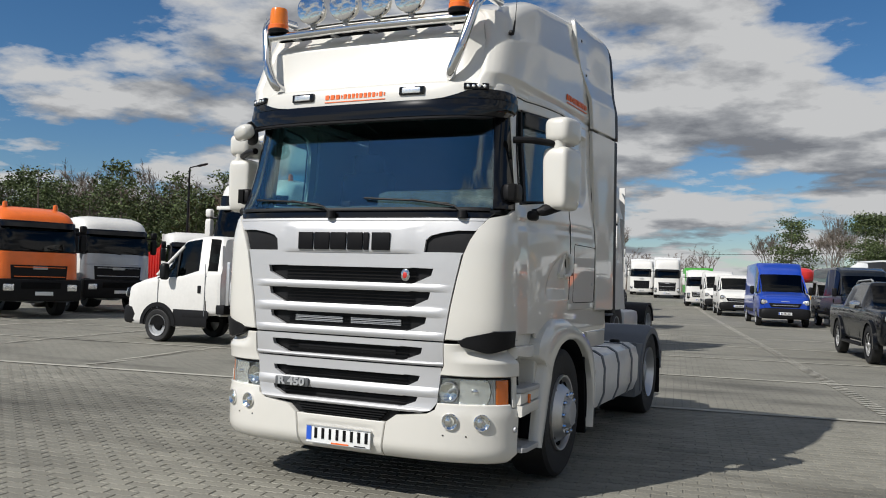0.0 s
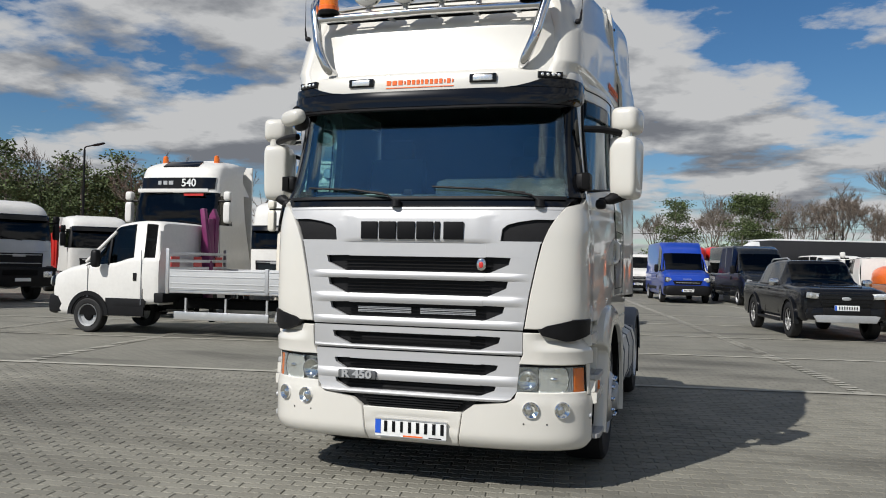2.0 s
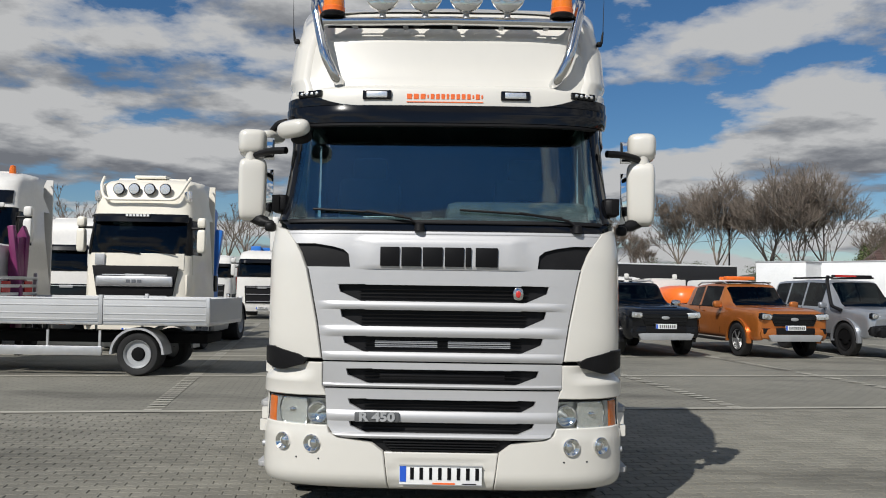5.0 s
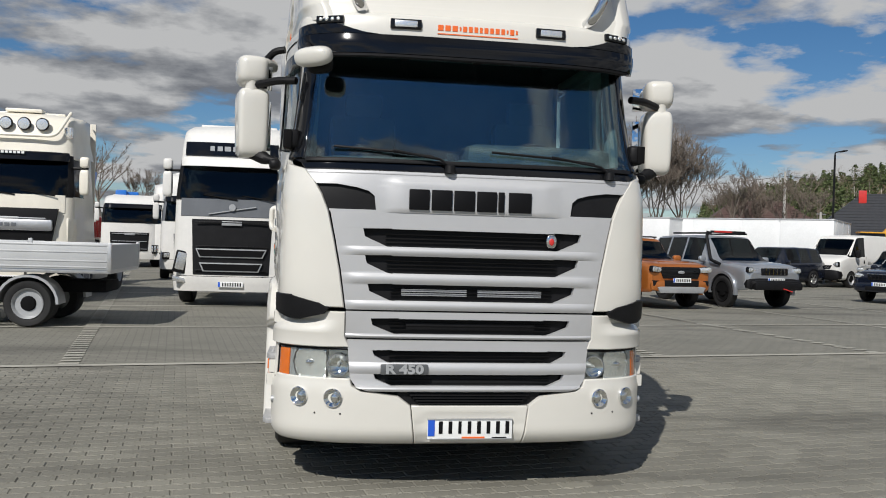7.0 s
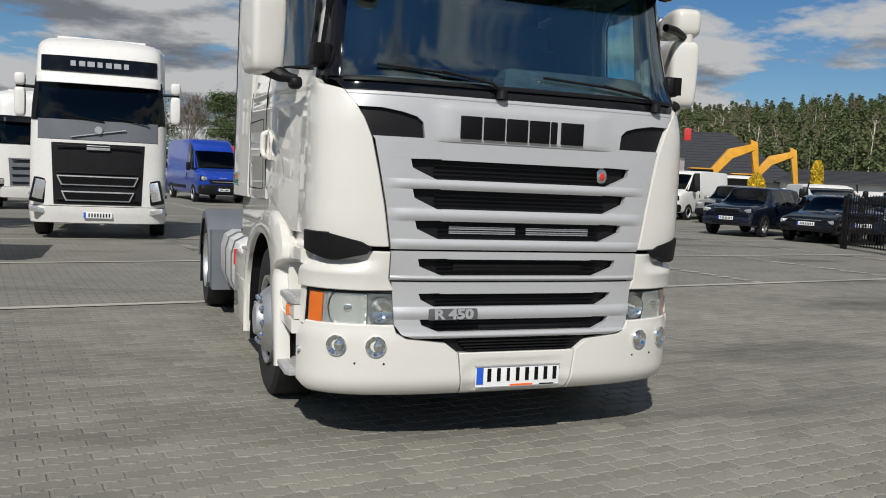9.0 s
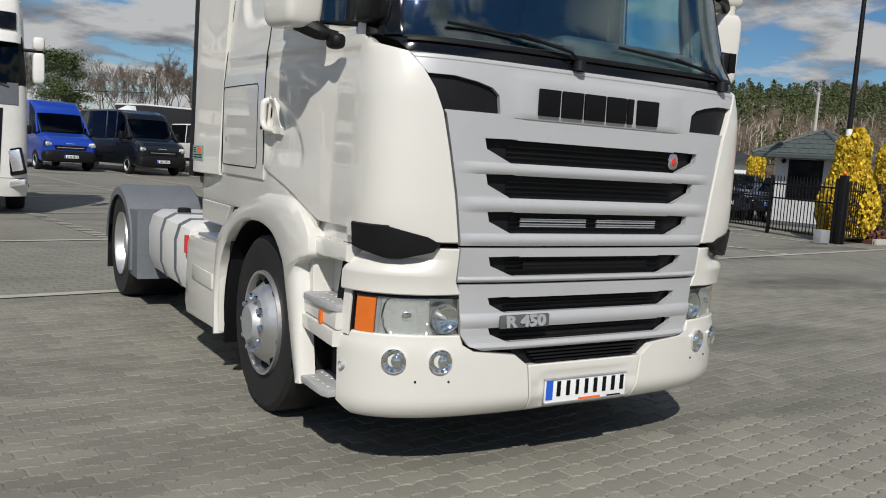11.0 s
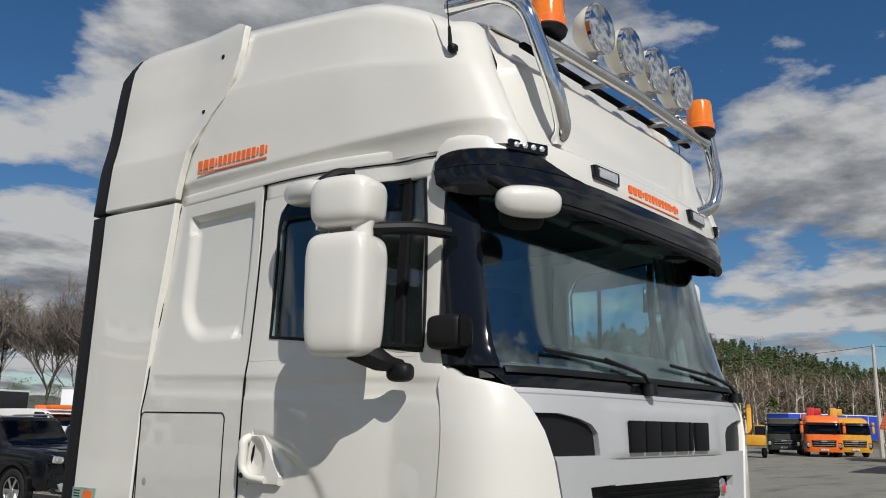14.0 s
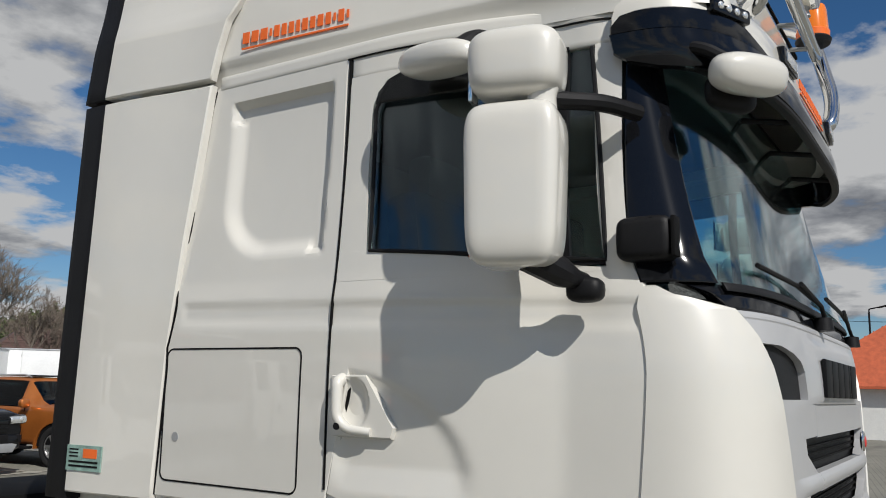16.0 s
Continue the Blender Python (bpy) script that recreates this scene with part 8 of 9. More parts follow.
van("white panel van in the far row", WHITE2, at(-3.0, 51.0, 10), 5.8, 2.6, 1.0)
lorry("green light truck with box body in the far row", at(-5.2, 58.0, 10), WHITE2, 2.7, w=1.0, nose=BLACKP, tail="box", tail_mat=GREEN, belt=1.5, glass_h=0.62, style=1, grp="far trucks")
lorry("white truck with curtain-sided body in the far row", at(-10.6, 76.0, 10), WHITE2, 3.8, tail="box", style=1, grp="far trucks")
lorry("white truck with box body in the far row", at(-14.6, 84.0, 10), WHITE2, 3.7, tail="box", style=0, grp="far trucks")
van("silver passenger van far down the exit road", SILVERC, at(40.0, 16.2, -72), 4.8, 1.95, 0.95, grp="", windows=True)
van("white van with orange roof beacon bar", WHITE2, at(12.6, 29.0, 10), 5.0, 2.1, 1.0, grp="")

# ---- trees, forest hill, hedges ----
BARK = mat("grey_bark", (0.17, 0.145, 0.12), 0.9, var=0.25, scale=4)
BIRCH = mat("pale_bark", (0.54, 0.50, 0.43), 0.85, var=0.25, scale=3)
TWIG = mat("brown_twigs", (0.16, 0.125, 0.10), 0.9, var=0.25, scale=2, island=0.25)
TWIG2 = mat("red_brown_twigs", (0.17, 0.115, 0.078), 0.9, var=0.25, scale=2, island=0.3)
PINE = mat("pine_needles", (0.066, 0.092, 0.030), 0.8, var=0.3, scale=1.5, island=0.45)
PINE2 = mat("light_pine_needles", (0.070, 0.094, 0.030), 0.8, var=0.3, scale=1.5, island=0.4)
THUJA = mat("yellow_conifer", (0.56, 0.39, 0.02), 0.8, var=0.25, scale=5, island=0.4)
HEATH = mat("red_brown_shrubs", (0.13, 0.055, 0.035), 0.9, var=0.3, scale=6, island=0.4)
rs = random.Random(5)


def tuft_cloud(n, place, size, flat=0.5):
    """Many small leaf clumps, each a pair of crossed triangles, as vertex and face lists."""
    vs, fs = [], []
    for _ in range(n):
        p = place()
        s = size * rs.uniform(0.6, 1.4)
        a, b = rs.uniform(0, math.tau), rs.uniform(-0.6, 0.9)
        u = Vector((math.cos(a), math.sin(a), rs.uniform(-0.3, 0.3)))
        w = Vector((-math.sin(a) * math.sin(b), math.cos(a) * math.sin(b), math.cos(b) * flat + 0.3))
        i = len(vs)
        vs += [p - u * s * 0.5, p + u * s * 0.5 + w * s * 0.15, p + w * s * 0.8, p + u * s * 0.15 - w * s * 0.45]
        fs += [(i, i + 1, i + 2), (i, i + 3, i + 1)]
    return vs, fs


def limb_mesh(spec, seg=5):
    """Tapered limbs (points, radius from, radius to) in one bmesh."""
    bm = bmesh.new()
    for pts, r, r2 in spec:
        tube(bm, pts, r, seg if r > 0.04 else 3, r2)
    return bm


def grow(h, spread, forks, levels, lean=0.25, seed=0, start=0.25):
    """Limbs of a bare tree: an upright stem, rising boughs that fork again and again."""
    q = random.Random(seed)
    limbs, tips = [], []

    def go(p, d, length, r, lev):
        pts = [p]
        steps = 4
        for i in range(steps):
            d = (d + Vector((q.uniform(-1, 1), q.uniform(-1, 1), q.uniform(-0.15, 0.75))) * lean * 0.42).normalized()
            pts.append(pts[-1] + d * length / steps)
        limbs.append((pts, r, r * 0.55))
        tips.append((pts[-1], d, lev))
        if lev >= levels:
            return
        n = forks + (2 if lev == 0 else 0)
        turn = q.uniform(0, math.tau)
        for k in range(n):
            j = steps if k == 0 else q.randint(2 if lev else 3, steps)
            a = turn + math.tau * k / n + q.uniform(-0.5, 0.5)
            side = Vector((math.cos(a), math.sin(a), q.uniform(-0.1, 0.6))).normalized()
            nd = (d * 0.9 + side * spread * (0.45 if k == 0 else 1.0)).normalized()
            go(pts[j], nd, length * q.uniform(0.58, 0.80), r * (0.62 if k == 0 else 0.5), lev + 1)
    go(Vector((0, 0, 0)), Vector((0, 0, 1)), h * start * 1.5, h * 0.020, 0)
    return limbs, tips


def bare_tree(label, x, y, h, seed, spread=0.9, forks=3, levels=4, bark=BARK, buds=0, start=0.3):
    t = thing("bare_tree", label, "tree", at(x, y, 0), "trees round the yard")
    limbs, tips = grow(h, spread, forks, levels, 0.3, seed, start)
    k = h / max(p.z for p, _, _ in tips)
    limbs = [([p * k for p in pts], max(0.018, r * k), max(0.010, r2 * k)) for pts, r, r2 in limbs]
    part("trunk", limb_mesh(limbs[:1], 8), bark, t)
    part("crown", limb_mesh(limbs[1:], 5), bark, t)
    # fine twigs at the ends, too thin to pick apart
    q = random.Random(seed + 7)
    ends = [(p * k, d) for p, d, lev in tips if lev >= levels - 1]
    vs, fs = [], []
    per = max(3, int((buds * 5 + 500) / max(1, len(ends))))
    for p, d in ends:
        for _ in range(per):
            w = (d * 0.7 + Vector((q.uniform(-1, 1), q.uniform(-1, 1), q.uniform(-0.5, 0.9)))).normalized()
            o = p - d * q.uniform(0, 0.06) * h
            L = q.uniform(0.03, 0.075) * h
            u = w.orthogonal().normalized() * 0.014
            i = len(vs)
            vs += [o - u, o + u, o + w * L]
            fs.append((i, i + 1, i + 2))
    part("twig_haze", (vs, fs), TWIG, t, smooth=0)["kind"] = "stuff"
    return t


def conifer(label, x, y, h, r, seed, needles=PINE, n=900, bare=0.18):
    t = thing("pine_tree", label, "tree", at(x, y, 0), "trees round the yard")
    part("trunk", tube(bmesh.new(), [(0, 0, 0), (0.05, 0.03, h * 0.5), (0, 0, h * 0.96)], h * 0.018, 7, 0.02), BARK, t)
    q = random.Random(seed)
    lobes = [(q.uniform(bare, 0.97), q.uniform(0, math.tau), q.uniform(0.35, 1.0)) for _ in range(38)]

    def place():
        f, a, o = lobes[q.randrange(len(lobes))]
        w = r * (1 - f) ** 0.7 * (0.5 + 0.5 * min(1, (f - bare) * 6 + 0.3)) + 0.15
        c = Vector((math.cos(a) * w * o, math.sin(a) * w * o, f * h))
        return c + Vector((q.gauss(0, 0.17 * r), q.gauss(0, 0.17 * r), q.gauss(0, 0.026 * h)))
    vs, fs = tuft_cloud(n * 7, place, 0.019 * h, 0.25)
    part("crown", (vs, fs), needles, t, smooth=0)
    return t


def polar(az, d, ox=0.0, oy=-4.0):
    return ox + d * math.sin(radians(az)), oy + d * math.cos(radians(az))


# wood behind the site trucks
q = random.Random(3)
for k in range(78):
    az = -58 + 22 * (k + q.uniform(0, 0.8)) / 78
    d = q.uniform(50, 66)
    x, y = polar(az, d, 3, -5)
    if q.random() < 0.86:
        conifer("green pine at the edge of the wood", x, y, q.uniform(5.0, 8.0), q.uniform(2.0, 3.0), k, PINE if q.random() < 0.5 else PINE2, 480, 0.06)
    else:
        bare_tree("leafless tree at the edge of the wood", x, y, q.uniform(6.5, 8.8), 40 + k, 0.8, 3, 4, BARK, 260)
for k in range(10):
    x, y = polar(-36 + 2.2 * k + q.uniform(-0.8, 0.8), q.uniform(75, 95), 3, -5)
    bare_tree("leafless tree behind the truck rows", x, y, q.uniform(8, 10.5), 80 + k, 0.8, 3, 3, BARK, 60)
# trees behind the right-hand row
for k, (az, el, kind) in enumerate(((-1.6, 5.0, 1), (0.5, 5.0, 0), (1.4, 4.6, 0), (2.6, 4.9, 1), (3.6, 4.9, 1), (4.6, 4.6, 0), (5.5, 5.0, 0), (6.8, 4.6, 0), (-12.5, 4.4, 0), (7.8, 4.4, 0), (-3.0, 3.6, 0))):
    d = 96 + (k % 3) * 5
    x, y = polar(az, d, 2.4, -5.2)
    hgt = 1.4 + d * math.tan(radians(el)) - rise(x, y)
    if kind:
        conifer("tall dark pine behind parked vans", x, y, hgt, 3.4, 200 + k, PINE, 1100)
    else:
        bare_tree("leafless tree behind parked vans", x, y, hgt, 210 + k, 0.6, 3, 5 if k < 8 else 4, BARK, 380)
for k, (az, el, d) in enumerate(((10.1, 5.6, 75), (12.2, 4.2, 80), (14.6, 6.6, 70), (17.4, 8.0, 62), (20.6, 7.9, 62), (22.2, 8.3, 60), (23.6, 8.5, 61), (26.8, 5.8, 75), (28.4, 5.2, 78), (30.5, 5.4, 80))):
    x, y = polar(az, d, 0.2, -5.2)
    bare_tree("large leafless tree with spreading crown", x, y, 1.5 + d * math.tan(radians(el)) - rise(x, y), 300 + k, 0.66 if el > 6 else 0.60, 4 if el > 6 else 3, 5, BARK, 800, 0.38)
for k in range(14):
    x, y = polar(8 + 1.6 * k + q.uniform(-0.5, 0.5), q.uniform(88, 105), 0.2, -5.2)
    conifer("low evergreen in the far treeline", x, y, q.uniform(3.6, 5.4), q.uniform(2.0, 3.0), 400 + k, PINE2 if k % 2 else PINE, 260, 0.05)
for k in range(9):
    x, y = polar(-14 + 0.9 * k, q.uniform(108, 118), 3, -5)
    bare_tree("low leafless bush by the far wall", x, y, q.uniform(3.5, 6.0), 430 + k, 0.9, 3, 3, TWIG, 60)


# forest on the hill: rows of pines and bare birches
def hill_h(r, az):
    """Height of the wooded slope at a distance and bearing from the yard."""
    top = float(np.interp(az, [20, 26, 31.7, 36, 40, 44, 52, 55, 57, 59, 61, 64.3, 66, 69, 72, 75, 84, 95, 110], [0, 7, 14.5, 17.2, 18.2, 20.4, 19, 20.2, 19.2, 20.8, 22.2, 23.4, 21.6, 18.4, 15.4, 12, 7, 4, 2]))
    return top * float(np.interp(r, [95, 130, 230, 300], [0, 0.12, 1.0, 1.05]))


azs, rr_ = np.linspace(18, 112, 60), [92, 105, 120, 140, 165, 195, 230, 300]
vs = [(*polar(a, r), hill_h(r, a) - 0.3) for r in rr_ for a in azs]
fs = [(i * 60 + j, i * 60 + j + 1, (i + 1) * 60 + j + 1, (i + 1) * 60 + j) for i in range(len(rr_) - 1) for j in range(59)]
tagged(part("wooded_slope", (vs, fs), mat("forest_floor", (0.115, 0.09, 0.055), 0.95, var=0.3, scale=0.2), None, smooth=60), "brown forest floor of the wooded hill", "hill", kind="structure")


def forest(name, n, r0, r1, az0, az1, share, hs, label, bark):
    pv, pf, bv, bf, tr, dk = [], [], [], [], bmesh.new(), bmesh.new()
    for _ in range(n):
        az, r = rs.uniform(az0, az1), math.sqrt(rs.uniform(r0 * r0, r1 * r1))
        x, y = polar(az, r)
        z = hill_h(r, az) - 0.3
        h = rs.uniform(*hs)
        if rs.random() < share:
            tube(dk, [(x, y, z), (x, y, z + h * 0.8)], 0.10, 3, 0.04)
            wmax = rs.uniform(1.5, 2.4)
            vs, fs = tuft_cloud(250, lambda: (lambda f: Vector((x + rs.gauss(0, wmax * 0.5) * (1.15 - f), y + rs.gauss(0, wmax * 0.5) * (1.15 - f), z + h * (0.30 + 0.66 * f))))(rs.random() ** 0.9), 0.34, 0.3)
            o = len(pv)
            pv += vs
            pf += [tuple(i + o for i in f) for f in fs]
        else:
            lean = Vector((rs.uniform(-0.6, 0.6), rs.uniform(-0.6, 0.6), h))
            b0 = Vector((x, y, z))
            tw = tr if rs.random() < 0.42 else dk
            tube(tw, [b0, b0 + lean * 0.5, b0 + lean], 0.10, 3, 0.03)
            for _k in range(5):
                f = rs.uniform(0.4, 0.9)
                d = Vector((rs.uniform(-1, 1), rs.uniform(-1, 1), rs.uniform(0.6, 1.4))).normalized() * rs.uniform(1.2, 2.6)
                tube(tw, [b0 + lean * f, b0 + lean * f + d], 0.03, 3, 0.012)
            vs, fs = [], []
            for _k in range(170):
                p = b0 + lean * rs.uniform(0.35, 1.0) + Vector((rs.gauss(0, 0.75), rs.gauss(0, 0.75), rs.gauss(0, 0.5)))
                w = Vector((rs.uniform(-1, 1), rs.uniform(-1, 1), rs.uniform(0.2, 1.6))).normalized()
                u = w.orthogonal().normalized() * 0.03
                i = len(vs)
                vs += [p - u, p + u, p + w * rs.uniform(0.5, 1.1)]
                fs.append((i, i + 1, i + 2))
            o = len(bv)
            bv += vs
            bf += [tuple(i + o for i in f) for f in fs]
    f = tagged(thing(name, label, "forest"), kind="stuff")
    a = part("pine_crowns", (pv, pf), PINE2, f, smooth=0)
    b = part("bare_crowns", (bv, bf), TWIG2, f, smooth=0)
    c = part("pale_trunks", tr, bark, f)
    d = part("dark_trunks", dk, BARK, f)
    for o in (a, b, c, d):
        o["kind"] = "stuff"


forest("forest", 520, 104, 160, 27, 48, 0.80, (6.5, 9.5), "dense green pine wood with a few pale birches", BIRCH)
forest("forest", 760, 112, 150, 48, 100, 0.14, (5.4, 7.6), "brown wood of bare birches at the foot of the hill", BIRCH)
forest("forest", 1900, 150, 275, 26, 100, 0.84, (5.5, 8), "pine forest covering the hill", BARK)
# far ridge behind the yard
vs, fs = [], []
for k in range(61):
    az = -25 + 60 * k / 60
    x, y = polar(az, 900)
    hh = 13 + 4 * math.sin(az * 0.35) + 2 * math.sin(az * 1.3 + 1) + 0.8 * rs.random()
    vs += [(x, y, -5), (x, y, rise(x, y) + hh)]
fs = [(2 * i, 2 * i + 2, 2 * i + 3, 2 * i + 1) for i in range(60)]
tagged(part("backdrop_ridge", (vs, fs), mat("far_forest", (0.085, 0.095, 0.085), 0.95, var=0.35, scale=0.03), None, smooth=0), "distant forested ridge", "hill", kind="structure")


# ---- buildings ----
PLASTER = mat("white_plaster", (0.66, 0.66, 0.64), 0.85, var=0.06, scale=1.5)
PLASTER_Y = mat("yellow_plaster", (0.62, 0.50, 0.28), 0.85, var=0.06)
TILE_D = mat("dark_roof_tiles", (0.035, 0.037, 0.042), 0.6, var=0.2, scale=4, bump=0.3, bscale=12)
TILE_R = mat("red_roof_tiles", (0.42, 0.09, 0.035), 0.65, var=0.2, scale=4, bump=0.3, bscale=12)
TILE_B = mat("brown_roof_tiles", (0.085, 0.05, 0.042), 0.7, var=0.2, scale=4)
TILE_G = mat("green_grey_roof_tiles", (0.075, 0.09, 0.085), 0.45, var=0.15, scale=4)


def house(label, m, L, W, wall_h, ridge_h, roof_mat, wall_mat, hip=1.5, over=0.5, chimney=None, windows=2):
    hs = thing("house", label, "house", m)
    part("wall", nbox((0, 0, wall_h / 2), (L, W, wall_h)), wall_mat, hs)
    a, b, c = L / 2 + over, W / 2 + over, max(0.02, L / 2 - hip)
    v = [(-a, -b, wall_h), (a, -b, wall_h), (a, b, wall_h), (-a, b, wall_h), (-c, 0, ridge_h), (c, 0, ridge_h), (-a, -b, wall_h - 0.12), (a, -b, wall_h - 0.12), (a, b, wall_h - 0.12), (-a, b, wall_h - 0.12)]
    rf = part("roof", (v, [(0, 1, 5, 4), (1, 2, 5), (2, 3, 4, 5), (3, 0, 4), (0, 6, 7, 1), (1, 7, 8, 2), (2, 8, 9, 3), (3, 9, 6, 0), (6, 9, 8, 7)]), roof_mat, hs, smooth=0)
    rows = max(3, int((b) / 0.35))
    for k in range(rows):
        t = (k + 0.5) / rows
        for s in (-1, 1):
            x = a + (c - a) * t
            part("tile_course", nbox((0, s * b * (1 - t), wall_h + (ridge_h - wall_h) * t + 0.02), (2 * x, 0.06, 0.03)), roof_mat, rf)
    if chimney:
        part("chimney", nbox((*chimney, ridge_h - 0.35), (0.6, 0.6, 1.1), 0.03), RED, rf)
    for k in range(windows):
        x = -L / 2 + L * (k + 0.5) / windows
        for s in (-1, 1):
            wn = part("window", nbox((x, s * (W / 2 + 0.01), wall_h * 0.55), (0.9, 0.06, 1.1)), PLATE, hs)
            part("pane", nbox((x, s * (W / 2 + 0.03), wall_h * 0.55), (0.78, 0.05, 0.98)), BLACKG, wn)
    return hs


x, y = polar(37.5, 80, -1.8, -4.4)
house("low house with wide dark hipped roof and red chimney", at(x, y, -30), 12.4, 11, 2.2, 6.5, TILE_D, PLASTER, 4.3, 0.7, (-1.9, -1.0))
x, y = polar(29.5, 92, -1, -5)
house("house with brown hipped roof behind trailers", at(x, y, -20), 13, 10, 2.4, 6.3, TILE_B, PLASTER, 4.0, 0.6)
x, y = polar(85.5, 46, -3.3, -0.4)
house("white house with bright red tiled roof", at(x, y, 5), 9, 8, 2.3, 5.2, TILE_R, PLASTER, 2.5, 0.5)
x, y = polar(80.6, 62, -3.4, -1.3)
house("yellow house with red roof by the road", at(x, y, -78), 6, 6, 2.1, 3.9, TILE_R, PLASTER_Y, 0.3, 0.4)
x, y = polar(46, 74, -1.8, -4.4)
house("pale low building behind the excavators", at(x, y, -40), 10, 6, 2.4, 3.4, TILE_D, PLASTER, 1.0)

# gatekeeper's hut
hut = thing("gatehouse", "small grey gatehouse with dark tiled hip roof and window", "hut", at(21.2, 13.6, -78))
part("wall", nbox((0, 0, 1.12), (2.0, 2.0, 2.24)), mat("pale_grey_panel", (0.60, 0.61, 0.62), 0.7, var=0.05), hut)
a = 1.55
rf = part("roof", ([(-a, -a, 2.22), (a, -a, 2.22), (a, a, 2.22), (-a, a, 2.22), (0, 0, 3.02), (-a, -a, 2.12), (a, -a, 2.12), (a, a, 2.12), (-a, a, 2.12)],
                   [(0, 1, 4), (1, 2, 4), (2, 3, 4), (3, 0, 4), (0, 5, 6, 1), (1, 6, 7, 2), (2, 7, 8, 3), (3, 8, 5, 0), (5, 8, 7, 6)]), TILE_G, hut, smooth=0)
for s in range(4):
    for k in range(5):
        t = (k + 0.3) / 5
        half = a * (1 - t)
        for j in range(-4, 5):
            if abs(j) * 0.3 < half - 0.05:
                p = Vector((j * 0.3, -half, 2.225 + 0.8 * t))
                rt = part("roof_tile", nbox((0, 0, 0), (0.27, 0.30, 0.035), 0.012, None, 1), TILE_G, rf)
                rt.matrix_local = Matrix.Rotation(s * math.pi / 2, 4, "Z") @ Matrix.Translation(p + Vector((0, 0.12, 0.07))) @ Matrix.Rotation(math.atan2(0.8, a), 4, "X")
    r = part("ridge", tube(bmesh.new(), [(a * (1 if s in (1, 2) else -1), a * (1 if s > 1 else -1), 2.25), (0, 0, 3.07)], 0.06, 8), TILE_G, rf)
wn = part("window", nbox((-0.02, -1.01, 1.47), (1.08, 0.06, 1.22), 0.02), BLACKP, hut)
part("pane", nbox((-0.02, -1.035, 1.47), (0.94, 0.04, 1.08)), BLACKG, wn)
part("wall_lamp", blob(bmesh.new(), (-0.72, -1.05, 2.02), (0.14, 0.12, 0.14), 2, 12, 8), BLACKP, hut)
part("door", nbox((1.01, 0.1, 1.0), (0.05, 0.85, 2.0), 0.01), BLACKP, hut)
part("base", nbox((0, 0, 0.06), (2.08, 2.08, 0.14), 0.01), GREYP, hut)


# steel fence and sliding gate
def fence(x0, y0, x1, y1, h=1.55, pitch=0.125, posts=2.4, label="black steel bar fence with pointed uprights"):
    L = math.hypot(x1 - x0, y1 - y0)
    f = thing("fence", label, "fence", pose(x0, y0, 0, 0, 0, math.degrees(math.atan2(y1 - y0, x1 - x0))))
    for z in (0.14, h * 0.62, h - 0.22):
        part("rail", nbox((L / 2, 0, z), (L, 0.035, 0.04)), BLACKP, f)
    bar = mesh_of("upright", *(lambda b: ([v.co[:] for v in b.verts], [tuple(v.index for v in p.verts) for p in b.faces]))(_upright(h)), BLACKP, 0)
    n = int(L / pitch)
    for k in range(n):
        o = new("upright", bar)
        o.parent = f
        o.location = (k * pitch + 0.05, 0, 0)
    for k in range(int(L / posts) + 1):
        part("post", nbox((min(L, k * posts), 0, h / 2), (0.07, 0.07, h), 0.006), BLACKP, f)
    return f


def _upright(h):
    bm = prism(bmesh.new(), [(-0.009, 0.1), (0.009, 0.1), (0.009, h - 0.06), (0, h), (-0.009, h - 0.06)], 1, -0.009, 0.009)
    bm.verts.index_update()
    bm.faces.index_update()
    return bm


fence(15.62, 9.2, 16.9, 14.0)
fence(16.9, 14.0, 18.6, 14.4, 1.5)
fence(15.75, 9.0, 17.5, 9.3, 1.5)
fence(17.5, 9.3, 33.0, 14.9, 1.5, 0.15)
fence(23.4, 18.6, 31.0, 30.0, 1.5, 0.16)
gp = thing("gate_post", "thick black gate post at the end of the fence", "gate post", pose(15.68, 9.08, 0))
part("column", nbox((0, 0, 0.82), (0.16, 0.16, 1.64), 0.01), BLACKP, gp)
part("warning_light", blob(bmesh.new(), (0, 0, 1.69), (0.11, 0.11, 0.11), 2, 10, 8), AMBER, gp)
mo = thing("gate_motor", "grey gate motor box on the ground", "gate motor", pose(15.3, 9.25, 0))
part("case", nbox((0, 0, 0.16), (0.34, 0.22, 0.32), 0.02), STEEL, mo)


# yellow conifers, shrub bed and kerb by the gate
def thuja(x, y, h, r, seed):
    t = thing("conifer_hedge", "bright yellow columnar conifer by the fence", "bush", at(x, y, 0), "yellow conifers along the fence")
    part("trunk", tube(bmesh.new(), [(0, 0, 0), (0, 0, h * 0.8)], 0.05, 6, 0.02), BARK, t)
    q2 = random.Random(seed)

    def place():
        f = q2.random()
        rr = r * (0.55 + 0.45 * math.sin(math.pi * min(1, 0.25 + f * 0.75))) * (1 if f < 0.86 else (1 - (f - 0.86) * 4.0)) * (0.82 + 0.18 * math.sin(7 * f + seed))
        a_ = q2.uniform(0, math.tau)
        k_ = rr * math.sqrt(q2.uniform(0.45, 1.1))
        return Vector((math.cos(a_) * k_, math.sin(a_) * k_, 0.12 + f * (h - 0.12)))
    vs, fs = tuft_cloud(8000, place, 0.085, 0.7)
    part("foliage", (vs, fs), THUJA, t, smooth=0)


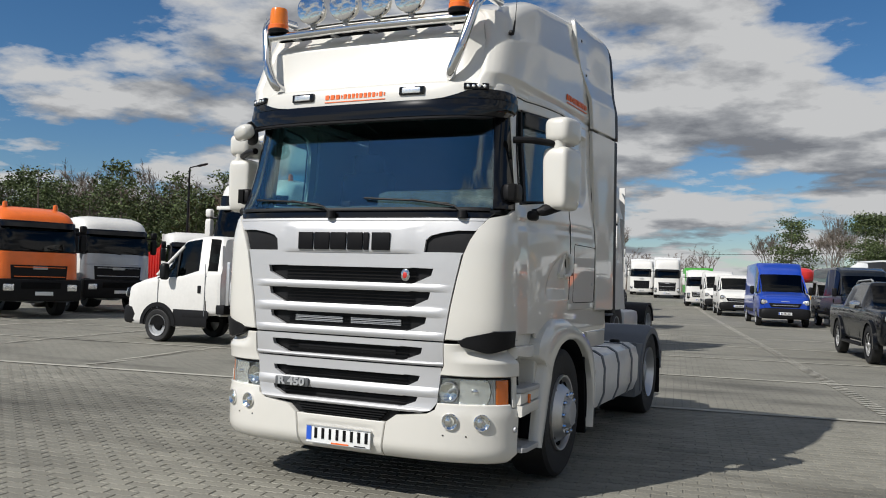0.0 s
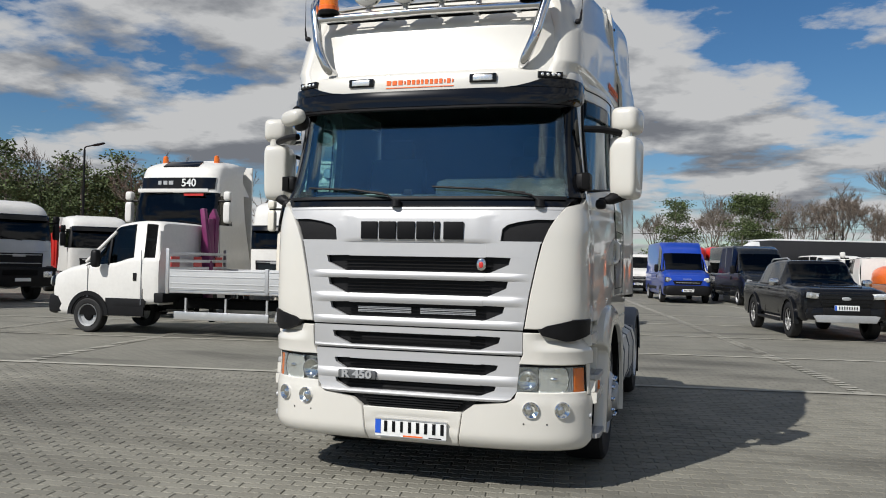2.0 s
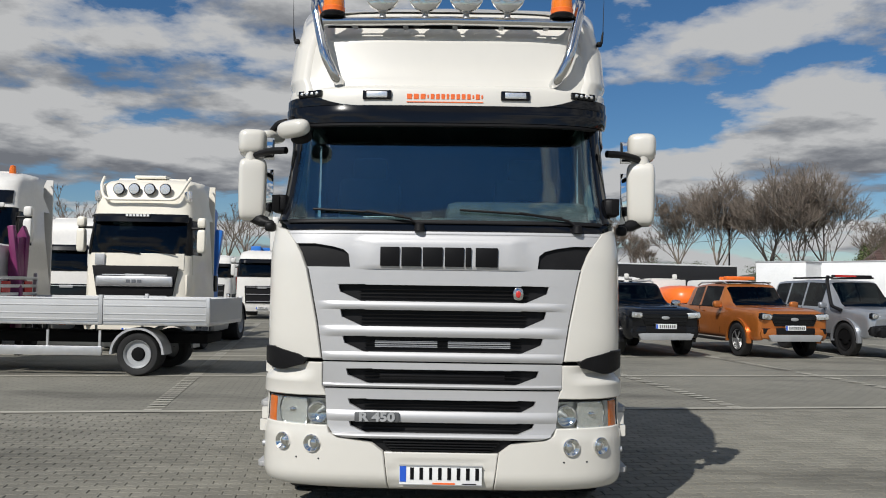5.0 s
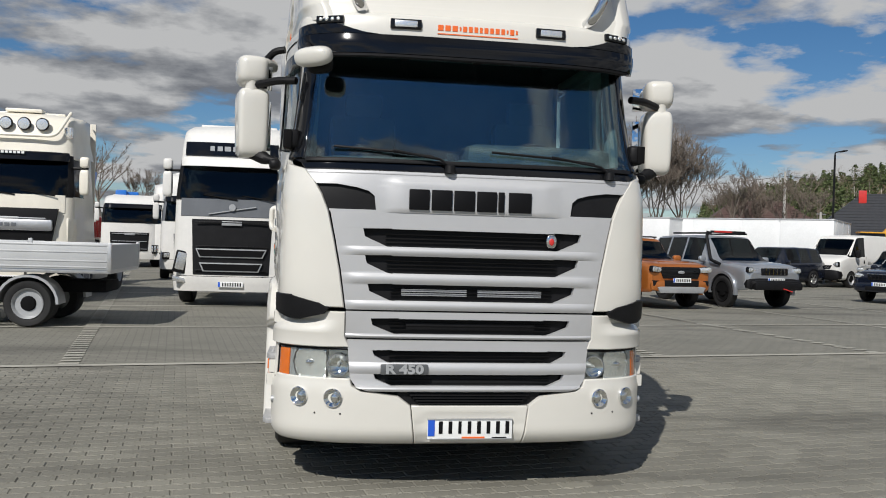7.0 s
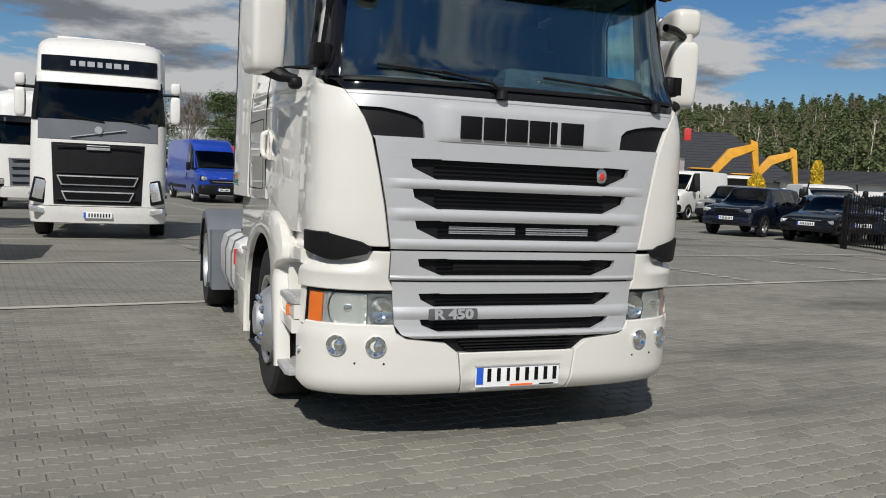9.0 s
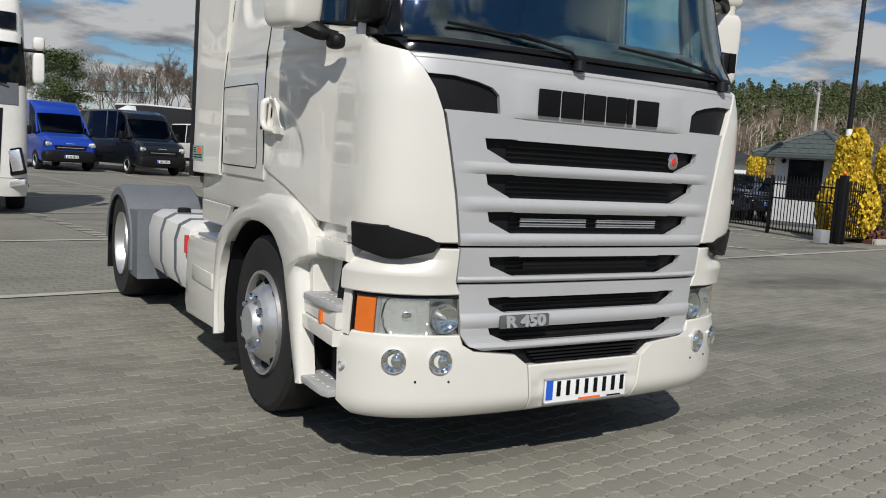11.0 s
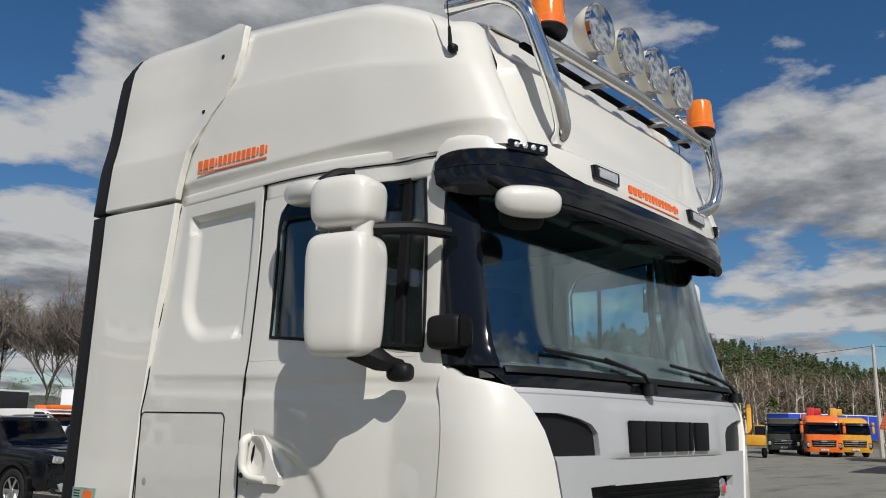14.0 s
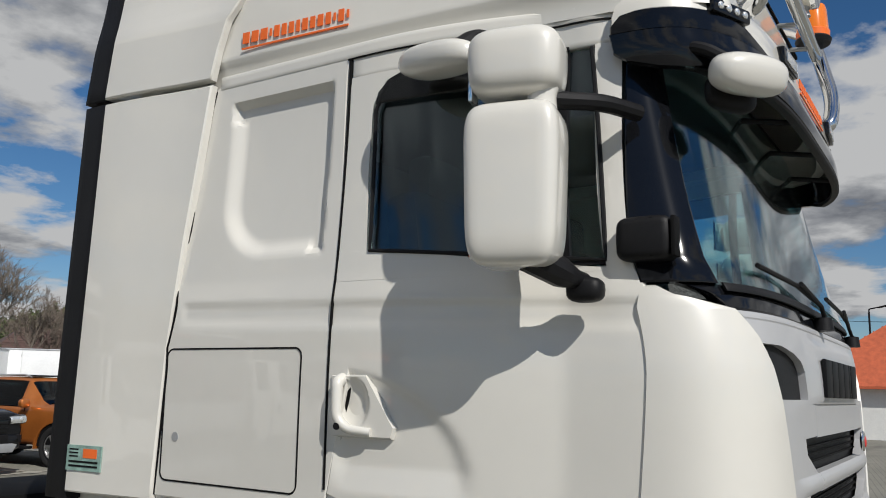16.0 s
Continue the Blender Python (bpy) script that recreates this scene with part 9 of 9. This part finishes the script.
for k, (x, y, h, r) in enumerate(((16.90, 9.72, 2.80, 0.74), (19.45, 10.32, 2.60, 0.46), (21.92, 11.04, 2.70, 0.50), (24.35, 11.80, 2.55, 0.36))):
    thuja(x, y, h, r, k)
for az, d, h, r, ox, oy in ((44.0, 42, 3.0, 0.46, -1.8, -4.4), (40.5, 44, 2.4, 0.5, -1.8, -4.4), (51.4, 40, 2.5, 0.6, -2.8, -3.1)):
    x, y = polar(az, d, ox, oy)
    thuja(x, y, h, r, int(az))
bed = [(16.9, 8.9), (20.0, 9.05), (23.5, 9.7), (25.8, 10.6), (28.0, 12.0), (32.0, 14.4), (32.0, 15.4), (17.2, 10.3)]
kb = thing("shrub_bed", "raised bed of red-brown shrubs behind a pale kerb", "shrub bed", None)
part("soil", prism(bmesh.new(), bed, 2, 0.0, 0.10), HEATH, kb)
kerb = bed[:6]
for (xa, ya), (xb, yb) in zip(kerb, kerb[1:]):
    L = math.hypot(xb - xa, yb - ya)
    n = max(1, int(L / 1.0))
    for k in range(n):
        c = ((k + 0.5) / n)
        part("kerb_stone", nbox((xa + (xb - xa) * c, ya + (yb - ya) * c, 0.06), (L / n - 0.012, 0.12, 0.14), 0.012, Matrix.Rotation(math.atan2(yb - ya, xb - xa), 4, "Z")), mat("kerb_concrete", (0.42, 0.40, 0.36), 0.85, var=0.1) if k == 0 and xa == kerb[0][0] else bpy.data.materials["kerb_concrete"], kb)


def in_bed():
    t, w = rs.random(), rs.uniform(0.08, 1.0)
    i = min(4, int(t * 5))
    f = t * 5 - i
    fx, fy = bed[i][0] + (bed[i + 1][0] - bed[i][0]) * f, bed[i][1] + (bed[i + 1][1] - bed[i][1]) * f
    gx, gy = 17.2 + (32 - 17.2) * t, 10.3 + 5.1 * t
    return Vector((fx + (gx - fx) * w, fy + (gy - fy) * w, rs.uniform(0.1, 0.30)))


vs, fs = tuft_cloud(15000, in_bed, 0.07)
o = part("shrubs", (vs, fs), HEATH, kb, smooth=0)
o["kind"] = "stuff"


# ---- lamps and poles ----
def street_lamp(x, y, h, turn=0, heads=1):
    lm = thing("street_lamp", "black slender street lamp with flat head", "street lamp", at(x, y, turn), "street lamps")
    part("post", tube(bmesh.new(), [(0, 0, 0), (0, 0, h - 0.25)], 0.075, 10, 0.05), BLACKP, lm)
    part("arm", tube(bmesh.new(), rounded([(0, 0, h - 0.3), (0, 0, h - 0.1), (0.5, 0, h)], 0.1), 0.035, 8), BLACKP, lm)
    part("head", blob(bmesh.new(), (0.72, 0, h + 0.03), (0.62, 0.24, 0.10), 3, 16, 8, Matrix.Rotation(radians(-12), 4, "Y")), BLACKP, lm)
    part("base", lathe(bmesh.new(), [(0, 0.13), (0.5, 0.11), (0.55, 0.08)], axis=2, seg=12), BLACKP, lm)
    part("white_band", lathe(bmesh.new(), [(2.62, 0.075), (2.80, 0.075)], axis=2, seg=12), PLATE, lm)
    return lm


for az, d, h, ox, oy, turn in ((-41.8, 44, 6.9, 3.1, -5.1, 10), (9.0, 82, 7.2, 0.9, -5.5, 160), (17.3, 64, 7.2, 0.9, -5.5, 160), (33.9, 51, 7.2, -1.0, -5.0, 20), (58.0, 23.3, 7.0, -3.1, -2.6, 12), (64.2, 42, 7.3, -3.1, -2.6, 12), (84.6, 52, 6.8, -3.3, -0.4, -90), (8.6, 90, 7.4, 2.2, -5.4, 170)):
    x, y = polar(az, d, ox, oy)
    street_lamp(x, y, h - rise(x, y), turn)
CONC = mat("concrete_pole", (0.45, 0.44, 0.41), 0.85, var=0.1)
tops = []
for az, d, h, ox, oy in ((30.7, 88, 9.0, -0.4, -5.1), (77.4, 70, 8.2, -3.4, -1.3), (33.2, 90, 5.2, -1.0, -5.0), (97, 70, 8.2, -3.4, -1.3), (55, 80, 9, -3.1, -2.6)):
    x, y = polar(az, d, ox, oy)
    po = thing("power_pole", "tall pale concrete power pole", "power pole", at(x, y, 0), "power poles")
    part("shaft", tube(bmesh.new(), [(0, 0, 0), (0, 0, h)], 0.17, 8, 0.11), CONC, po)
    part("cross_arm", nbox((0, 0, h - 0.2), (1.0, 0.08, 0.08), 0.01), STEEL, po)
    tops.append(Vector((x, y, h - 0.1)))


def cable(a, b, sag):
    c = thing("power_cable", "thin dark overhead power cable", "cable")
    pts = [a.lerp(b, t) - Vector((0, 0, sag * 4 * t * (1 - t))) for t in np.linspace(0, 1, 14)]
    part("wire", tube(bmesh.new(), pts, 0.022, 4), BLACKM, c)


cable(tops[1], tops[3], 0.8)
cable(tops[4], tops[1], 1.2)
cable(tops[0], tops[4], 1.0)
cable(tops[0], tops[0] + Vector((-52, 6, -4.2)), 1.0)


# ---- trailers, machines and other things in the distance ----
def trailer(label, x, y, rz, L, h, body, z0=1.0, grp="trailers behind the cars", w=2.5, roof=None, ribs=0):
    t = thing("trailer", label, "trailer", at(x, y, rz), grp)
    part("cargo_body", nbox((0, L / 2, (z0 + h) / 2), (w, L, h - z0), 0.05), body, t)
    part("roof_edge", nbox((0, L / 2, h), (w + 0.04, L + 0.04, 0.08), 0.02), roof or STEEL, t)
    for k in range(ribs):
        for s in (-1, 1):
            part("side_rib", nbox((s * (w / 2 + 0.015), L * (k + 0.5) / ribs, (z0 + h) / 2), (0.03, 0.06, h - z0)), roof or STEEL, t)
    part("chassis", nbox((0, L / 2, z0 - 0.15), (1.0, L * 0.95, 0.2)), BLACKM, t)
    for y_ in ((L * 0.62, L * 0.75, L * 0.88) if L > 7 else (L * 0.7,)):
        for s in (-1, 1):
            wheel(t, (s * (w / 2 - 0.02), y_, 0.48), 0.48, 0.35, s, STEEL, "wheel", 0.28, "plain")
    part("landing_leg", nbox((0.7, L * 0.2, z0 / 2), (0.1, 0.1, z0)), STEEL, t)
    return t


for k, (az, d, L) in enumerate(((24.2, 47, 7.5), (27.0, 46, 7.5), (29.8, 45.5, 7.5), (32.4, 45, 6.0))):
    x, y = polar(az, d, -1.0, -5.0)
    trailer("white box truck body parked side by side", x, y, -42, L, 3.15, TARP_W, 1.0, ribs=3)
x, y = polar(21.8, 45, -0.4, -5.1)
trailer("white box trailer with open black rear", x, y, -42, 5.0, 3.1, TARP_W, 1.0)
x, y = polar(5.2, 45, 0.9, -5.5)
trailer("long black curtain trailer with white roof edge", x, y, -68, 11.5, 3.0, mat("black_tarpaulin", (0.02, 0.02, 0.022), 0.5, var=0.1), 1.1, roof=PLATE)
for az, d, rz, L, body, lab in ((66.0, 92, 20, 7, TARP_B, "white and blue box trailer in the far yard"), (63.2, 95, 20, 7, TARP_W, "white box trailer in the far yard"), (71.2, 88, -110, 14, TARP_B, "long blue curtain-sided trailer in the far yard")):
    x, y = polar(az, d, -3.2, -2.0)
    trailer(lab, x, y, rz, L, 3.4, body, 1.0, roof=PLATE, grp="trailers in the far yard", ribs=4)
for k, az in enumerate((-0.6, 1.0, 2.6, 4.0, 5.4, 6.8)):
    x, y = polar(az, 52 + k % 2, 2.2, -5.4)
    t = thing("covered_machine", "machine under a red tarpaulin hood", "machine", at(x, y, 10), "machines under red hoods")
    part("hood", blob(bmesh.new(), (0, 0, 2.35), (1.6, 2.6, 0.9), 3, 18, 10), RED, t)
    part("frame", nbox((0, 0, 1.0), (1.6, 2.4, 1.9), 0.1), STEEL, t)
x, y = polar(1.8, 44, 2.2, -5.4)
yt = thing("loading_ramp", "white and yellow raised loading ramp", "ramp", at(x, y, 30))
part("deck", nbox((0, 0, 2.0), (0.5, 4.4, 0.4), 0.05, Matrix.Rotation(radians(-18), 4, "X")), PLATE, yt)
part("stripe", nbox((0, 0.0, 1.8), (0.52, 4.0, 0.2), 0.02, Matrix.Rotation(radians(-18), 4, "X")), YELLOW, yt)
part("legs", nbox((0, 0.5, 0.85), (0.4, 0.4, 1.7)), STEEL, yt)
# orange tank truck seen between the pickups
x, y = 8.7, 32.3
ot = lorry("white light truck with orange tank body", at(x, y, 186), WHITE2, 2.1, w=0.95, belt=1.45, glass_h=0.6, style=1, visor=False, tail=None, grp="")
part("tank", blob(bmesh.new(), (0, 3.9, 1.25), (1.75, 2.8, 1.1), 3, 24, 12), ORANGE, ot, "orange round tank")
part("hose", tube(bmesh.new(), rounded([(-0.8, 2.3, 0.9), (-0.85, 2.5, 1.45), (-0.5, 3.0, 1.5), (-0.8, 3.6, 1.1)], 0.25), 0.05, 8), GREEN, ot)
x, y = polar(17.8, 36, 0.9, -5.5)
for dx in (0, 1.7):
    ob_ = thing("beacon_bar", "orange and white warning light bar on van roof", "light bar", at(12.2 + dx * 0.2, 30.6 + dx, 10))
    part("bar", nbox((0, 0, 2.16), (1.3, 0.3, 0.16), 0.05), ORANGE, ob_)


def excavator(label, x, y, rz, s=1.0, paint=YELLOW):
    e = thing("excavator", label, "excavator", at(x, y, rz), "yellow machines")
    part("house", nbox((0, 0.8, 1.6 * s), (2.3 * s, 2.8 * s, 1.0 * s), 0.15), paint, e)
    cb = part("cab", nbox((-0.65 * s, -0.2, 2.2 * s), (0.95 * s, 1.5 * s, 1.5 * s), 0.12), BLACKG, e, "dark glazed cab")
    part("cab_roof", nbox((-0.65 * s, -0.2, 2.98 * s), (0.98 * s, 1.5 * s, 0.08), 0.03), paint, cb)
    for sg in (-1, 1):
        tr = part("track", blob(bmesh.new(), (sg * 0.95 * s, 0.4, 0.45 * s), (0.5 * s, 3.6 * s, 0.9 * s), 4, 24, 10), BLACKM, e)
    bz = 1.9 * s
    part("boom", prism(bmesh.new(), [(-0.6 * s, bz - 0.3 * s), (-0.5 * s, bz + 0.3 * s), (-2.3 * s, bz + 2.5 * s), (-3.9 * s, bz + 2.9 * s), (-4.0 * s, bz + 2.45 * s), (-2.5 * s, bz + 1.9 * s)], 0, 0.05 * s, 0.5 * s, 0.04), paint, e)
    part("stick", prism(bmesh.new(), [(-3.7 * s, bz + 3.2 * s), (-4.2 * s, bz + 3.0 * s), (-4.5 * s, bz + 0.3 * s), (-4.2 * s, bz + 0.2 * s)], 0, 0.1 * s, 0.45 * s, 0.04), paint, e)
    part("bucket", blob(bmesh.new(), (0.28 * s, -4.2 * s, bz - 0.1 * s), (1.0 * s, 0.9 * s, 0.9 * s), 3, 16, 10), GREYP, e)
    part("ram", tube(bmesh.new(), [(0.3 * s, -0.9 * s, bz), (0.3 * s, -2.2 * s, bz + 1.8 * s)], 0.08 * s, 8), STEEL, e)
    return e


x, y = polar(36.7, 54, -1.8, -4.4)
excavator("yellow crawler excavator with folded arm", x, y, 70, 0.92)
x, y = polar(39.3, 56, -1.8, -4.4)
excavator("yellow crawler excavator with raised arm", x, y, 60, 0.85)
x, y = polar(69.3, 62, -3.2, -2.3)
excavator("small yellow digger in the far yard", x, y, 110, 0.7)
x, y = polar(74.3, 66, -3.4, -1.3)
lorry("orange municipal truck in the far yard", at(x, y, -70), ORANGE, 2.9, style=1, belt=1.6, glass_h=0.75, tail="crane", tail_mat=RED, grp="machines in the far yard")
x, y = polar(76.0, 68, -3.4, -1.3)
lorry("yellow truck with loading crane in the far yard", at(x, y, -60), YELLOW, 2.8, style=1, belt=1.6, glass_h=0.75, tail="crane", tail_mat=YELLOW, grp="machines in the far yard")
x, y = polar(72.0, 70, -3.4, -1.3)
lorry("dark army green truck in the far yard", at(x, y, -75), mat("olive_paint", (0.035, 0.04, 0.03), 0.6), 2.7, style=1, belt=1.55, glass_h=0.7, tail="tipper", tail_mat=GREYP, grp="machines in the far yard")
x, y = polar(61.8, 74, -3.2, -2.3)
suv("small green tractor in the far yard", GREEN, at(x, y, 10), 3.2, 0.8, 2.0, 0.5, name="tractor", grp="machines in the far yard")
x, y = polar(62.9, 74, -3.2, -2.3)
suv("small red tractor in the far yard", RED, at(x, y, -10), 3.2, 0.8, 2.0, 0.5, name="tractor", grp="machines in the far yard")
x, y = polar(65.2, 60, -3.2, -2.3)
pickup("dark pickup behind the silver van", BLACKC, at(x, y, -80), grp="")
suv("blue car standing behind the fence", NAVY, at(19.0, 15.3, -28), 4.3, 0.9, 1.5, 0.33, grp="cars behind the fence")
van("white van standing behind the fence", WHITE2, at(21.6, 18.6, -30), 5.0, 1.9, 0.95, grp="cars behind the fence")
# low wall of concrete panels at the far end of the yard
wl = thing("boundary_wall", "pale concrete panel boundary wall", "wall", None, kind="structure")
for k in range(24):
    xw, yw = -34 + k * 2.2, 104 + k * 0.33
    part("wall_panel", nbox((xw, yw, rise(xw, yw) + 0.9), (2.14, 0.1, 1.9), 0.01, Matrix.Rotation(0.15, 4, "Z")), CONC, wl)
    part("wall_post", nbox((xw + 1.1, yw + 0.1, rise(xw, yw) + 0.95), (0.14, 0.16, 2.0), 0.01), CONC, wl)
# pale ornamental fence by the yellow house
pf_ = thing("picket_fence", "pale ornamental concrete fence by the road", "fence", pose(46, 9.5, 0, 0, 0, -76))
for z in (0.3, 1.15):
    part("rail", nbox((6, 0, z), (12, 0.08, 0.1)), CONC, pf_)
for k in range(60):
    part("picket", nbox((k * 0.2 + 0.1, 0, 0.72), (0.07, 0.05, 0.9)), CONC, pf_)

# ---- block paving in front of the truck: wavy-edged blocks in running bond ----
PL, PR = 0.225, 0.115


def paver_shape(drop=0.006, inset=0.006, depth=0.03):
    wave = [(0, 0.010), (0.028, 0.010), (0.045, -0.006), (0.068, -0.006), (0.085, 0.010), (0.1125, 0.010)]
    wave = wave + [(x + 0.1125, o) for x, o in wave[1:]]
    foot = [(x, o) for x, o in wave]
    outline = [(x, o) for x, o in foot] + [(x, PR + o) for x, o in foot[::-1]]
    cx, cy = PL / 2, PR / 2
    g = 0.0036
    ring0 = [(cx + (x - cx) * (1 - 2 * g / PL), cy + (y - cy) * (1 - 2 * g / PR)) for x, y in outline]
    ring1 = [(cx + (x - cx) * (1 - 2 * inset / PL), cy + (y - cy) * (1 - 2 * inset / PR)) for x, y in ring0]
    return ring0, ring1, drop, depth


RING0, RING1, DROP, DEPTH = paver_shape()
NP = len(RING0)
base_faces = [tuple(range(2 * NP, 3 * NP))] + [(k, (k + 1) % NP, NP + (k + 1) % NP, NP + k) for k in range(NP)] + [(NP + k, NP + (k + 1) % NP, 2 * NP + (k + 1) % NP, 2 * NP + k) for k in range(NP)]
base = np.array([(x, y, -DEPTH) for x, y in RING0] + [(x, y, -DROP) for x, y in RING0] + [(x, y, 0.0) for x, y in RING1])
base[:, 0] -= PL / 2
base[:, 1] -= PR / 2
rot = np.array([[E1.x, E1.y, 0], [-E1.y, E1.x, 0], [0, 0, 1]])
pav_mesh = mesh_of("paver", base, base_faces, PAVER, 0)
rng = np.random.default_rng(7)
block, off, single = [], [], 0
rows_n = int(9.3 / PR)
for r in range(rows_n):
    b = -0.13 - (r + 0.5) * PR
    for c in range(int(17.5 / PL)):
        a = -9.0 + (c + (0.5 if r % 2 else 0)) * PL
        p = ORIGIN + E1 * a + Vector((-E1.y, E1.x, 0)) * b
        near = -1.55 < p.x < 1.75 and -2.15 < p.y < 0.2
        h = float(rng.normal(0, 0.0009)) - 0.0005
        if near and single < 300:
            ob = new("paver", pav_mesh)
            ob.parent = ground
            ob.matrix_local = Matrix.Translation((p.x, p.y, h)) @ Matrix.Rotation(math.atan2(E1.y, E1.x), 4, "Z")
            single += 1
        else:
            block.append(base @ rot + np.array((p.x, p.y, h)))
NB = len(base)
faces = [tuple(i + k * NB for i in f) for k in range(len(block)) for f in base_faces]
field = part("paver_field", (np.concatenate(block).tolist(), faces), PAVER, ground, smooth=0)
field["kind"] = "stuff"
